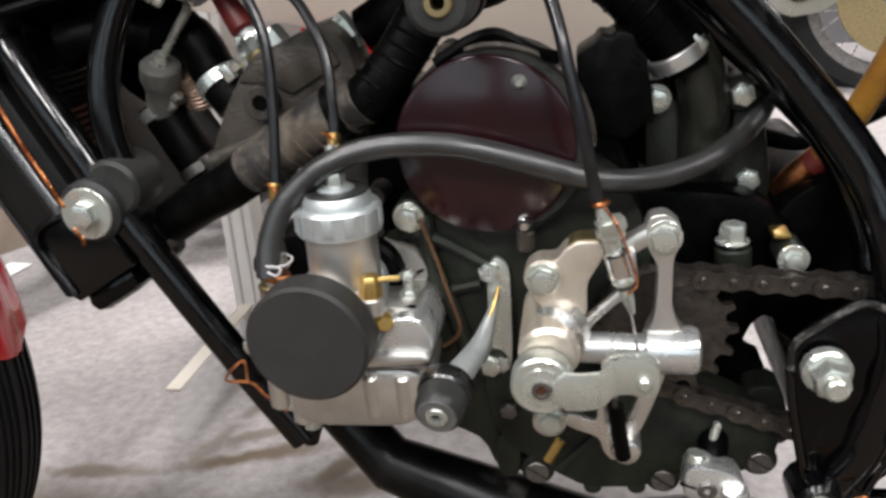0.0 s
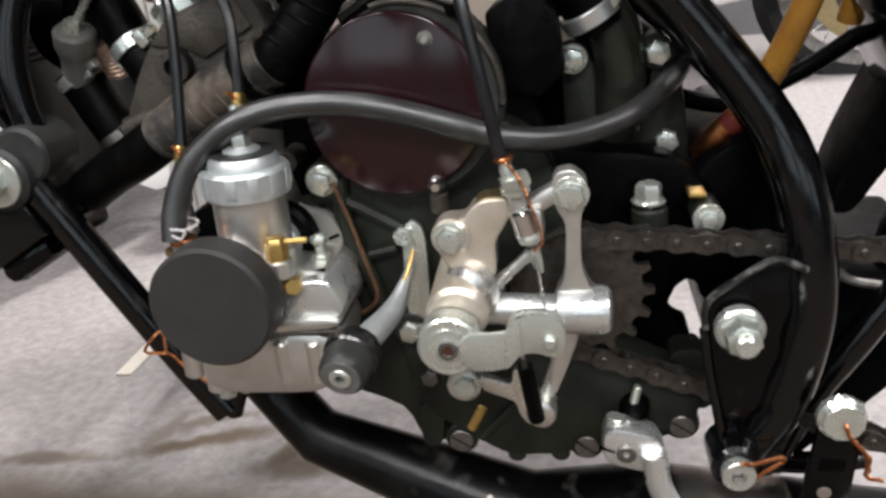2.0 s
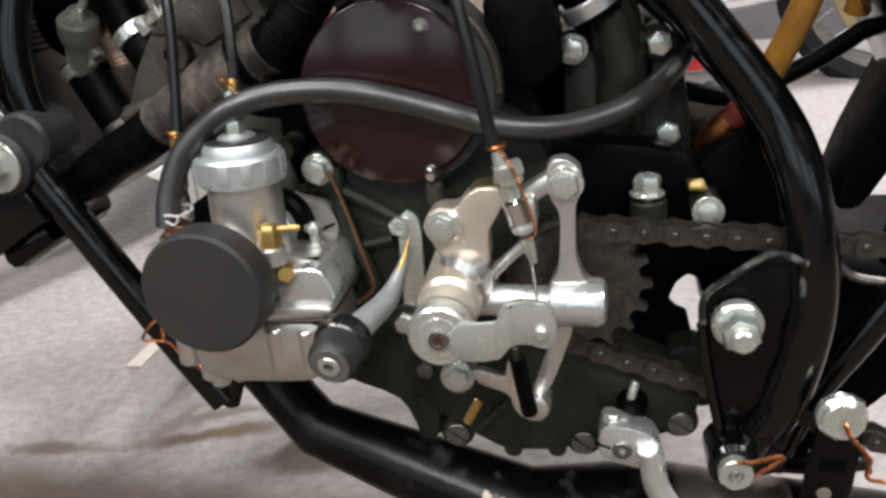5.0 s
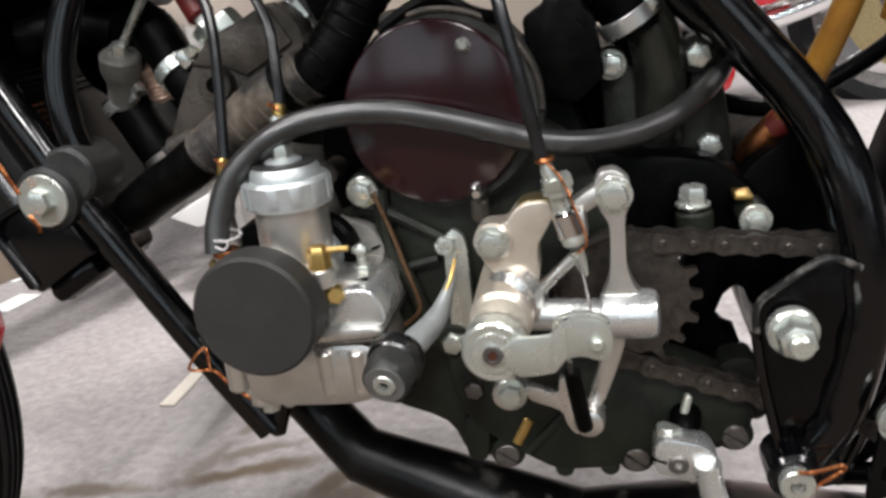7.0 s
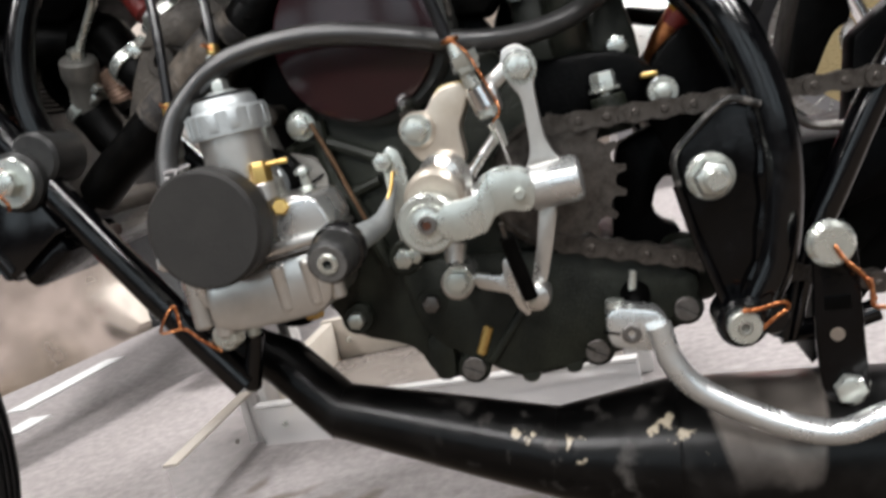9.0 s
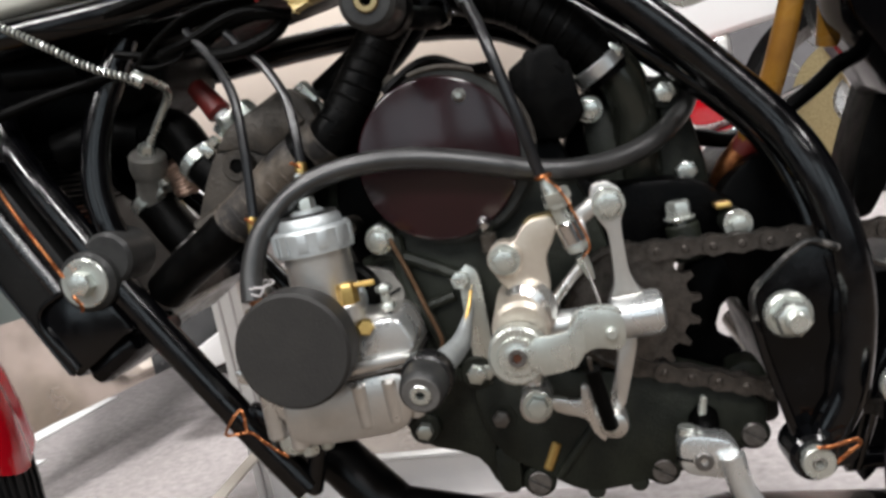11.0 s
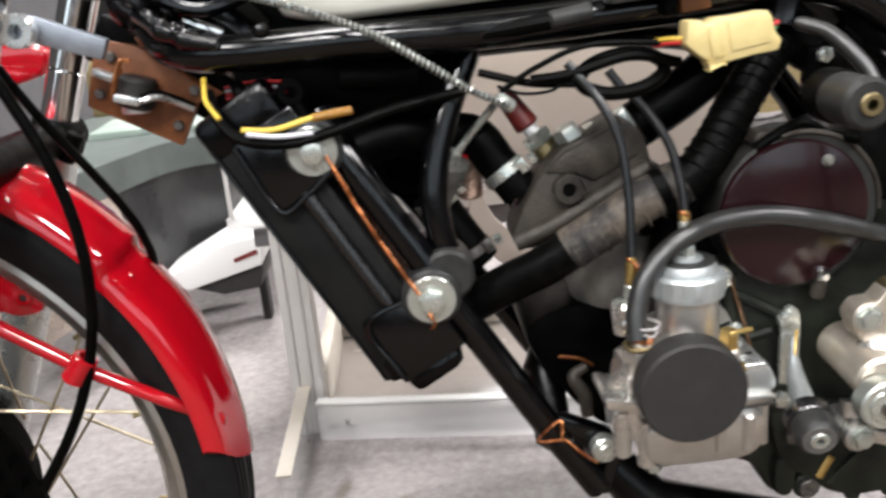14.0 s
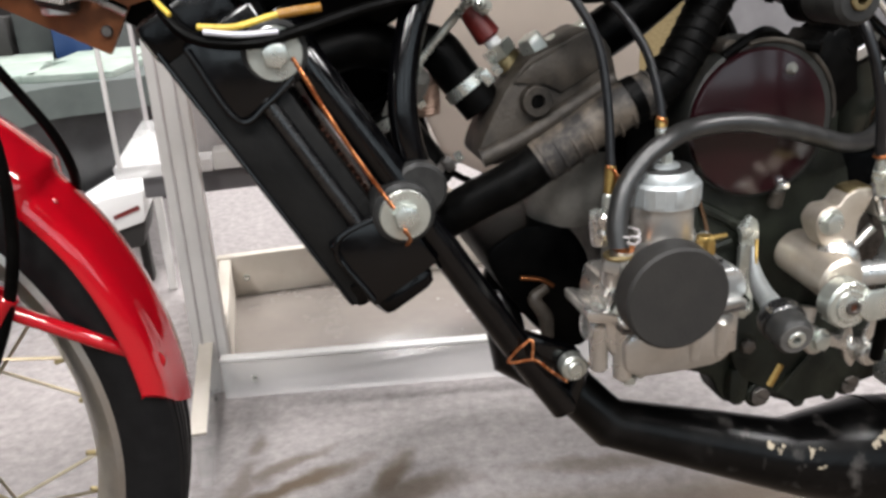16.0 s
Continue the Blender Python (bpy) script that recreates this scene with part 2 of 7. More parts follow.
def add_shadows_and_border(m, colour):
    """Motorcycle shadows painted as brown carpet streaks, and the browned border beside the stand."""
    nt = m.node_tree
    b = nt.nodes["Principled BSDF"]
    old = b.inputs["Base Color"].links[0].from_socket
    tc = nt.nodes.new("ShaderNodeTexCoord")
    n = nt.nodes.new("ShaderNodeTexNoise")
    n.inputs["Scale"].default_value, n.inputs["Detail"].default_value = 22.0, 5
    nt.links.new(tc.outputs["Object"], n.inputs["Vector"])

    def vec(op, a, c):
        q = nt.nodes.new("ShaderNodeVectorMath")
        q.operation = op
        for k, v in enumerate((a, c)):
            if isinstance(v, tuple):
                q.inputs[k].default_value = v
            elif v is not None:
                nt.links.new(v, q.inputs[k])
        return q

    def ramp(value, lo, hi, top=1.0):
        r = nt.nodes.new("ShaderNodeMapRange")
        r.interpolation_type = "SMOOTHSTEP"
        r.inputs["From Min"].default_value, r.inputs["From Max"].default_value, r.inputs["To Max"].default_value = lo, hi, top
        nt.links.new(value, r.inputs["Value"])
        return r.outputs["Result"]

    def larger(a, c):
        q = nt.nodes.new("ShaderNodeMath")
        q.operation = "MAXIMUM"
        nt.links.new(a, q.inputs[0])
        nt.links.new(c, q.inputs[1])
        return q.outputs[0]

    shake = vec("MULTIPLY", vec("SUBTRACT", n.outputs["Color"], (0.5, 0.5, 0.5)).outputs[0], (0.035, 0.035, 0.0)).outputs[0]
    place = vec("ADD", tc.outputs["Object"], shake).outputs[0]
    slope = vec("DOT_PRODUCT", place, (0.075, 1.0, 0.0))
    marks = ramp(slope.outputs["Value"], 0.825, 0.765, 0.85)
    for x, y, along, across, turn, power in SHADOW_STREAKS:
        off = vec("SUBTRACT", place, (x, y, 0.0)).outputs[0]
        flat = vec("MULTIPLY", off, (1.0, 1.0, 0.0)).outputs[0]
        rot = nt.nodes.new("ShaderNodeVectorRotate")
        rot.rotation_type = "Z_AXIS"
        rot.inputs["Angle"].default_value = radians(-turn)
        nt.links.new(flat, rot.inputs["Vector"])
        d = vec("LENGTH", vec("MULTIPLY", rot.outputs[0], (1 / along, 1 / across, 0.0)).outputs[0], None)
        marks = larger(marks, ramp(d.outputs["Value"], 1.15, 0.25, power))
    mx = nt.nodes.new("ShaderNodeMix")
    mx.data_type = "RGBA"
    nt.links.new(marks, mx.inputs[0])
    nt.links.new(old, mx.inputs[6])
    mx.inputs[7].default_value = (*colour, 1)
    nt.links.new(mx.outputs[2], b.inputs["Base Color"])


add_shadows_and_border(CARPET, (0.115, 0.086, 0.060))
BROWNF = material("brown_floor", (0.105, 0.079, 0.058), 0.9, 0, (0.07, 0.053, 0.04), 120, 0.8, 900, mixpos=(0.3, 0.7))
WHITE = material("white_laminate", (0.74, 0.73, 0.71), 0.35, 0, (0.69, 0.68, 0.66), 8, 0.05, 200)
PLY = material("pale_wood_board", (0.62, 0.57, 0.50), 0.6, 0, (0.54, 0.49, 0.42), 14, 0.2, 200)
ALUPOST = material("pale_anodised_post", (0.70, 0.69, 0.67), 0.4, 0.15, (0.65, 0.64, 0.62), 20, 0.1)
DARKT = material("dark_table_cloth", (0.045, 0.05, 0.048), 0.8, 0, (0.03, 0.034, 0.033), 15, 0.4, 200)
WALL = material("hall_wall_paint", (0.12, 0.116, 0.113), 0.85, 0, (0.10, 0.097, 0.095), 4, 0.2, 100)
DARKCEIL = material("dark_ceiling", (0.025, 0.025, 0.025), 0.9, 0, (0.02, 0.02, 0.02), 3)
GREYGREEN = material("grey_green_board", (0.095, 0.112, 0.105), 0.6, 0, (0.07, 0.083, 0.078), 10, 0.1)
EDGEM = material("worn_black_edge", (0.012, 0.0115, 0.011), 0.3, 0.2, (0.14, 0.13, 0.12), 90, 0.3, 400, mixpos=(0.5, 0.62))


def acrylic(name, alpha):
    m = material(name, (0.80, 0.79, 0.78), 0.12, 0)
    m.node_tree.nodes["Principled BSDF"].inputs["Alpha"].default_value = alpha
    return m


ACRYL = acrylic("clear_acrylic", 0.12)
MILKY = acrylic("milky_acrylic", 0.42)
SHELFM = acrylic("frosted_shelf", 0.55)
GLASSM = acrylic("clear_glass", 0.04)

GREYFACE = material("worn_grey_rubber_face", (0.105, 0.10, 0.095), 0.5, 0, (0.07, 0.067, 0.063), 90, 0.2, 400)
CLAMPM = material("blue_grey_clamp_alloy", (0.34, 0.37, 0.42), 0.42, 0.7, (0.27, 0.29, 0.33), 50, 0.1, 500)
FAIRM = material("beige_cream_paint", (0.66, 0.575, 0.51), 0.25, 0, (0.63, 0.55, 0.485), 12, 0.02, 60, coat=0.3)
GREYB = material("pale_grey_board", (0.48, 0.455, 0.45), 0.6, 0, (0.41, 0.385, 0.38), 30, 0.2)
PARTN = material("grey_partition", (0.16, 0.155, 0.16), 0.8, 0, (0.13, 0.126, 0.13), 5, 0.2, 100)
PAPER = material("white_paper", (0.8, 0.8, 0.79), 0.6, 0)
LEAFP = material("pale_green_paper", (0.24, 0.30, 0.26), 0.6, 0, (0.34, 0.38, 0.34), 12)
BLUEP = material("blue_plastic", (0.012, 0.04, 0.13), 0.4, 0)
GREENP = material("green_print", (0.06, 0.22, 0.08), 0.5, 0)


# ---- mesh helpers ----
def to_mesh(name, bm, mat, sharp=35):
    bmesh.ops.recalc_face_normals(bm, faces=bm.faces[:])
    me = bpy.data.meshes.new(name)
    bm.to_mesh(me)
    bm.free()
    me.materials.append(mat)
    me.shade_smooth()
    me.set_sharp_from_angle(angle=radians(sharp))
    return me


def part(name, bm, mat, parent=None, label="", m=None):
    me = bm if isinstance(bm, bpy.types.Mesh) else to_mesh(name, bm, mat)
    ob = new(name, me)
    if parent is not None:
        ob.parent = parent
    if m is not None:
        ob.matrix_basis = m
    if label:
        tagged(ob, label)
    return ob


def thing(name, label, category, at=(0, 0, 0), group="", kind=""):
    ob = new(name)
    ob.empty_display_size = 0.05
    tagged(ob, label, category, group, kind)
    return ob


def frame_of(axis):
    a = Vector(axis).normalized()
    s = a.cross(Vector((0, 0, 1)) if abs(a.z) < 0.9 else Vector((1, 0, 0))).normalized()
    return a, s, s.cross(a)


def add(bm, verts, faces):
    bm = bm or bmesh.new()
    vs = [bm.verts.new(v) for v in verts]
    for f in faces:
        bm.faces.new([vs[i] for i in f])
    return bm


def lathe(profile, p, axis, n=24, bm=None, closed=False):
    """profile: (along, radius) pairs from p along axis."""
    a, s, u = frame_of(axis)
    p = Vector(p)
    verts, faces = [], []
    rows = []
    for h, r in profile:
        if r < 1e-6:
            verts.append(p + a * h)
            rows.append([len(verts) - 1])
        else:
            rows.append(list(range(len(verts), len(verts) + n)))
            verts += [p + a * h + (s * math.cos(2 * math.pi * k / n) + u * math.sin(2 * math.pi * k / n)) * r for k in range(n)]
    pairs = list(zip(rows, rows[1:])) + ([(rows[-1], rows[0])] if closed else [])
    for lo, hi in pairs:
        for k in range(n):
            j = (k + 1) % n
            f = [lo[k % len(lo)], lo[j % len(lo)], hi[j % len(hi)], hi[k % len(hi)]]
            f = list(dict.fromkeys(f))
            if len(f) > 2:
                faces.append(f)
    return add(bm, verts, faces)


def cyl(p0, p1, r, n=20, bev=0.0008, bm=None, r1=None):
    p0, p1 = Vector(p0), Vector(p1)
    L = (p1 - p0).length
    r1 = r if r1 is None else r1
    bev = min(bev, L * 0.3, r * 0.4, r1 * 0.4)
    return lathe([(0, 0), (0, r - bev), (bev, r), (L - bev, r1), (L, r1 - bev), (L, 0)], p0, p1 - p0, n, bm)


def ring(p0, p1, r_in, r_out, n=24, bev=0.0006, bm=None):
    p0, p1 = Vector(p0), Vector(p1)
    L = (p1 - p0).length
    return lathe([(0, r_in), (0, r_out - bev), (bev, r_out), (L - bev, r_out), (L, r_out - bev), (L, r_in)], p0, p1 - p0, n, bm, closed=True)


def spline(pts, res=8, sharp=False):
    pts = [Vector(p) for p in pts]
    if sharp or len(pts) < 3:
        return pts
    out = []
    ext = [pts[0] * 2 - pts[1]] + pts + [pts[-1] * 2 - pts[-2]]
    for i in range(1, len(ext) - 2):
        p0, p1, p2, p3 = ext[i - 1 : i + 3]
        for k in range(res):
            t = k / res
            out.append(0.5 * (2 * p1 + (p2 - p0) * t + (2 * p0 - 5 * p1 + 4 * p2 - p3) * t * t + (3 * p1 - p0 - 3 * p2 + p3) * t ** 3))
    return out + [pts[-1]]


def sweep(path, radii, n=14, bm=None, cap=True):
    path = [Vector(p) for p in path]
    verts, faces = [], []
    tang = []
    for i in range(len(path)):
        a = path[min(i + 1, len(path) - 1)] - path[max(i - 1, 0)]
        tang.append(a.normalized())
    _, s, _ = frame_of(tang[0])
    for i, (p, t) in enumerate(zip(path, tang)):
        s = (s - t * s.dot(t)).normalized()
        u = t.cross(s)
        r = radii[i]
        verts += [p + (s * math.cos(2 * math.pi * k / n) + u * math.sin(2 * math.pi * k / n)) * r for k in range(n)]
    m = len(path)
    for i in range(m - 1):
        for k in range(n):
            j = (k + 1) % n
            faces.append([i * n + k, i * n + j, (i + 1) * n + j, (i + 1) * n + k])
    if cap:
        faces += [list(range(n))[::-1], list(range((m - 1) * n, m * n))]
    return add(bm, verts, faces)


def tube(pts, r, n=14, res=8, sharp=False, bm=None, cap=True):
    path = spline(pts, res, sharp)
    if isinstance(r, (list, tuple)):
        step = (len(r) - 1) / (len(path) - 1)
        radii = []
        for i in range(len(path)):
            f = i * step
            k = min(int(f), len(r) - 2)
            radii.append(r[k] + (r[k + 1] - r[k]) * (f - k))
    else:
        radii = [r] * len(path)
    return sweep(path, radii, n, bm, cap)


def helix(pts, r, wire, pitch, n=6, per=10, bm=None, phase=0.0, res=10):
    """A wire wound round a path."""
    path = spline(pts, res)
    lens = [0.0]
    for a, b in zip(path, path[1:]):
        lens.append(lens[-1] + (b - a).length)
    total = lens[-1]
    count = max(4, int(total / pitch * per))
    out = []
    _, s, _ = frame_of(path[1] - path[0])
    k = 0
    for i in range(count + 1):
        d = total * i / count
        while k < len(lens) - 2 and lens[k + 1] < d:
            k += 1
        f = (d - lens[k]) / max(1e-9, lens[k + 1] - lens[k])
        p = path[k].lerp(path[k + 1], f)
        t = (path[k + 1] - path[k]).normalized()
        s = (s - t * s.dot(t)).normalized()
        u = t.cross(s)
        a = 2 * math.pi * d / pitch + phase
        out.append(p + (s * math.cos(a) + u * math.sin(a)) * r)
    return sweep(out, [wire] * len(out), n, bm)


def twisted(pts, wire=0.0007, pitch=0.005, bm=None):
    bm = helix(pts, wire, wire, pitch, 5, 8, bm, 0.0)
    return helix(pts, wire, wire, pitch, 5, 8, bm, math.pi)


def bevelled(bm, bev, seg=2):
    if bev > 0:
        edges = [e for e in bm.edges if len(e.link_faces) == 2 and e.calc_face_angle(0) > radians(30)]
        bmesh.ops.bevel(bm, geom=edges, offset=bev, segments=seg, affect="EDGES", profile=0.5, clamp_overlap=True)
    return bm


def joined(bm, other):
    me = bpy.data.meshes.new("scratch")
    other.to_mesh(me)
    other.free()
    bm.from_mesh(me)
    bpy.data.meshes.remove(me)
    return bm


def box(c, size, rot=None, bev=0.001, bm=None, seg=2):
    b = bmesh.new()
    bmesh.ops.create_cube(b, size=1.0)
    m = Matrix.Translation(c) @ (rot.to_4x4() if rot else Matrix.Identity(4)) @ Matrix.Diagonal((*size, 1))
    b.transform(m)
    bevelled(b, bev, seg)
    return joined(bm, b) if bm else b


def span(p0, p1, y0, y1, w, bev=0.001, bm=None):
    """A bar in the x-z plane from p0 to p1, w wide, from y0 to y1 deep."""
    p0, p1 = Vector((p0[0], 0, p0[-1])), Vector((p1[0], 0, p1[-1]))
    d = p1 - p0
    c = (p0 + p1) / 2
    rot = Euler((0, -math.atan2(d.z, d.x), 0)).to_matrix()
    return box((c.x, (y0 + y1) / 2, c.z), (d.length, abs(y1 - y0), w), rot, bev, bm)


def prism(pts, y0, y1, bev=0.001, bm=None, seg=2):
    """A plate with the outline pts in x and z, from y0 to y1."""
    b = bmesh.new()
    n = len(pts)
    verts = [(x, y0, z) for x, z in pts] + [(x, y1, z) for x, z in pts]
    faces = [list(range(n)), list(range(2 * n - 1, n - 1, -1))]
    faces += [[k, (k + 1) % n, n + (k + 1) % n, n + k] for k in range(n)]
    add(b, verts, faces)
    bmesh.ops.recalc_face_normals(b, faces=b.faces[:])
    bevelled(b, bev, seg)
    return joined(bm, b) if bm else b


def rounded(pts, k=4):
    """The same outline with its corners cut round."""
    v = [Vector(p) for p in pts]
    out = []
    for i in range(len(v)):
        a, b, c = v[i - 1], v[i], v[(i + 1) % len(v)]
        p, q = b.lerp(a, 0.3), b.lerp(c, 0.3)
        for j in range(k + 1):
            t = j / k
            out.append(tuple(p * (1 - t) ** 2 + b * 2 * t * (1 - t) + q * t * t))
    return out


def hexhead(p, axis, af, h, bm=None):
    """A six-sided head that stands on p and points along axis."""
    r = af / math.sqrt(3)
    a, s, u = frame_of(axis)
    p = Vector(p)
    def row(d, rad, n=6):
        return [p + a * d + (s * math.cos(2 * math.pi * k / n + 0.3) + u * math.sin(2 * math.pi * k / n + 0.3)) * rad for k in range(n)]
    verts = row(0, r) + row(h * 0.72, r) + row(h * 0.94, r * 0.90) + row(h, r * 0.78)
    faces = [list(range(6))[::-1], list(range(18, 24))]
    for q in (0, 6, 12):
        faces += [[q + k, q + (k + 1) % 6, q + 6 + (k + 1) % 6, q + 6 + k] for k in range(6)]
    return add(bm, verts, faces)


NEAR = Vector((0, -1, 0))


def bolt(parent, p, af=0.010, h=0.006, washer=0.0, name="bolt", axis=NEAR, mat=None, boss=0.0, boss_len=0.02, boss_mat=None, label=""):
    """A hexagon bolt whose head ends at p; its boss stands behind it."""
    axis = Vector(axis).normalized()
    p = Vector(p)
    base = p - axis * h
    bm = hexhead(base, axis, af, h)
    cyl(base - axis * 0.006, base + axis * 0.0003, af * 0.32, 12, 0.0003, bm)
    if washer:
        cyl(base - axis * 0.0016, base, washer, 24, 0.0004, bm)
    ob = part(name, bm, mat or ZINC, parent, label)
    if boss:
        q = base - axis * (0.0016 if washer else 0)
        part("boss", cyl(q - axis * boss_len, q, boss, 22, 0.001), boss_mat or MAGNES, parent)
    return ob


def slotted(parent, p, r=0.006, h=0.004, axis=NEAR, mat=None, turn=0.6):
    """A slotted cheese-head screw whose head ends at p."""
    axis = Vector(axis).normalized()
    p = Vector(p)
    a, s, u = frame_of(axis)
    d = s * math.cos(turn) + u * math.sin(turn)
    e = axis.cross(d)
    bm = bmesh.new()
    for side in (1, -1):
        n = 10
        arc = [(d * math.cos(t) + e * side * math.sin(t)) * r for t in [0.13 + (math.pi - 0.26) * k / n for k in range(n + 1)]]
        verts = [p - axis * h + v for v in arc] + [p - axis * 0.0004 + v for v in arc] + [p + v * 0.93 for v in arc]
        m = len(arc)
        faces = [list(range(m)), list(range(2 * m, 3 * m))]
        for q in (0, m):
            faces += [[q + k, q + (k + 1) % m, q + m + (k + 1) % m, q + m + k] for k in range(m)]
        add(bm, verts, faces)
    cyl(p - axis * (h + 0.004), p - axis * h * 0.45, r * 0.96, 16, 0.0003, bm)
    return part("screw", bm, mat or STEEL, parent)


# ---- the motorcycle ----
moto = thing("motorcycle", "racing motorcycle with black frame, cream tank and red mudguard", "motorcycle")

# frame tubes
part("frame_tube", tube([(-0.3118, 0.7000, 0.5443), (-0.2961, 0.6650, 0.5349), (-0.2755, 0.6350, 0.5231), (-0.2407, 0.6220, 0.5194), (-0.1850, 0.6180, 0.5203), (-0.1184, 0.6160, 0.5196), (-0.0595, 0.6160, 0.5212), (0.0219, 0.6150, 0.5256), (0.0522, 0.6150, 0.5299), (0.0865, 0.6150, 0.5222), (0.1198, 0.6130, 0.4990), (0.1593, 0.6110, 0.4604), (0.1912, 0.6070, 0.4228), (0.2143, 0.6000, 0.3905), (0.2240, 0.5920, 0.3680), (0.2300, 0.5870, 0.3410), (0.2320, 0.5840, 0.3140), (0.2290, 0.5830, 0.2890), (0.2220, 0.5830, 0.2630), (0.2120, 0.5830, 0.2460), (0.2050, 0.5830, 0.2330)], 0.0102, 18, 8), BLACK, moto, "glossy black bent frame tube, top rail and rear loop")
part("frame_tube", tube([(-0.3261, 0.6600, 0.5627), (-0.0987, 0.6450, 0.5475), (0.0684, 0.6400, 0.5365), (0.1905, 0.6400, 0.5346), (0.3407, 0.6400, 0.5357)], 0.0095, 14, 4), BLACK, moto, "black seat rail under the tank")
part("frame_tube", tube([(-0.2007, 0.6300, 0.4822), (-0.1881, 0.6150, 0.4572), (-0.1518, 0.6050, 0.3970), (-0.1365, 0.6040, 0.3685), (-0.0869, 0.6040, 0.2855), (-0.0602, 0.6040, 0.2436)], 0.0088, 16, 6), BLACK, moto, "black front down tube")
part("frame_tube", tube([(-0.1178, 0.6350, 0.5085), (-0.1365, 0.6220, 0.4679), (-0.1435, 0.6150, 0.4380), (-0.1425, 0.6120, 0.4125), (-0.1367, 0.6120, 0.3915)], 0.0080, 14, 8), BLACK, moto, "black vertical frame brace")
part("frame_tube", tube([(0.0959, 0.6450, 0.4997), (0.1437, 0.6450, 0.4589), (0.1820, 0.6400, 0.4231), (0.2095, 0.6300, 0.3901), (0.2237, 0.6200, 0.3542), (0.2269, 0.6100, 0.3200)], 0.0066, 12, 6), BLACK, moto, "inner black brace behind the rear loop")
part("frame_tube", tube([(0.2220, 0.6000, 0.2177), (0.2382, 0.6000, 0.2566), (0.2562, 0.6000, 0.2853), (0.2817, 0.6020, 0.3248), (0.3117, 0.6050, 0.3642)], 0.0075, 14, 6), BLACK, moto, "black diagonal rear tube")
part("frame_tube", tube([(0.2206, 0.6000, 0.2193), (0.2458, 0.6000, 0.2191), (0.2663, 0.6000, 0.2224)], 0.0056, 12, 4), BLACK, moto, "black lower cross tube")
part("frame_tube", cyl((0.2141, 0.5750, 0.2362), (0.2141, 0.8300, 0.2362), 0.0085, 16), BLACK, moto)
part("frame_tube", cyl((-0.0477, 0.6060, 0.2722), (-0.0586, 0.6040, 0.2399), 0.0052, 14, 0.002), BLACK, moto, "short black upright lug at the end of the down tube")
part("frame_tube", tube([(-0.245, 0.70, 0.52), (-0.275, 0.70, 0.56), (-0.33, 0.70, 0.68)], 0.024, 18, 4), BLACK, moto, "black steering head tube")
part("weld_bead", tube([(-0.2920, 0.6400, 0.5439), (-0.2836, 0.6280, 0.5382), (-0.2782, 0.6240, 0.5344), (-0.2724, 0.6220, 0.5314), (-0.2658, 0.6190, 0.5289), (-0.2579, 0.6160, 0.5265), (-0.2482, 0.6140, 0.5248)], [0.006, 0.0045, 0.0062, 0.0042, 0.0060, 0.0040, 0.0030], 12, 5), BLACK, moto, "lumpy black weld at the steering head")
part("steering_boss", lathe([(0, 0), (0, 0.012), (0.003, 0.0165), (0.02, 0.0175), (0.04, 0.0175)], (-0.2999, 0.6550, 0.5497), (0.15, 1, 0.1), 30), BLACK, moto, "black round boss on the steering head")
part("frame_tube", tube([(-0.3118, 0.7000, 0.5443), (-0.24, 0.74, 0.515), (-0.2, 0.785, 0.50), (0.0, 0.785, 0.50), (0.12, 0.785, 0.46), (0.2, 0.8, 0.3)], 0.0102, 12, 6), BLACK, moto, "black far-side frame rail")
part("frame_tube", tube([(-0.2, 0.79, 0.45), (-0.15, 0.795, 0.38), (-0.06, 0.795, 0.24)], 0.0088, 12, 4), BLACK, moto, "black far-side down tube")

# gusset that carries the swing-arm pivot
gus = part("gusset_plate", prism(rounded([(0.1845, 0.3075), (0.1858, 0.3185), (0.1974, 0.3283), (0.2140, 0.3374), (0.2303, 0.3325), (0.2344, 0.2922), (0.2294, 0.2693), (0.2150, 0.2358), (0.1973, 0.2321), (0.1923, 0.2567), (0.1870, 0.2834)], 3), 0.580, 0.585, 0.0012), CRINKLE, moto, "black gusset plate at the swing-arm pivot")
part("edge_bead", tube([(0.1850, 0.5770, 0.3038), (0.1856, 0.5760, 0.3185), (0.1970, 0.5750, 0.3290), (0.2123, 0.5750, 0.3386), (0.2262, 0.5770, 0.3329)], 0.0017, 8, 6), EDGEM, gus, "worn bare edge")
part("weld_blob", lathe([(0, 0), (0.001, 0.003), (0.004, 0.0042), (0.007, 0.003), (0.008, 0)], (0.2312, 0.5830, 0.3300), (0, 1, 0), 14), BLACK, gus)
part("edge_bead", tube([(0.1845, 0.5770, 0.3052), (0.1874, 0.5770, 0.2839), (0.1926, 0.5760, 0.2580), (0.1968, 0.5750, 0.2372)], 0.0021, 8, 6), BLACK, gus)
part("weld", tube([(0.2215, 0.5835, 0.3410), (0.2225, 0.5820, 0.3275), (0.2235, 0.5805, 0.3140), (0.2220, 0.5800, 0.3015), (0.2205, 0.5795, 0.2890), (0.2170, 0.5795, 0.2760), (0.2135, 0.5795, 0.2630), (0.2085, 0.5795, 0.2545), (0.2035, 0.5795, 0.2460)], [0.0024, 0.0034, 0.0024, 0.0036, 0.0026, 0.0034, 0.0024, 0.0032, 0.0022], 10, 6), CRINKLE, gus, "lumpy weld along the gusset")
part("tab", cyl((0.200, 0.566, 0.238), (0.200, 0.592, 0.238), 0.0115, 24, 0.002), BLACK, gus)
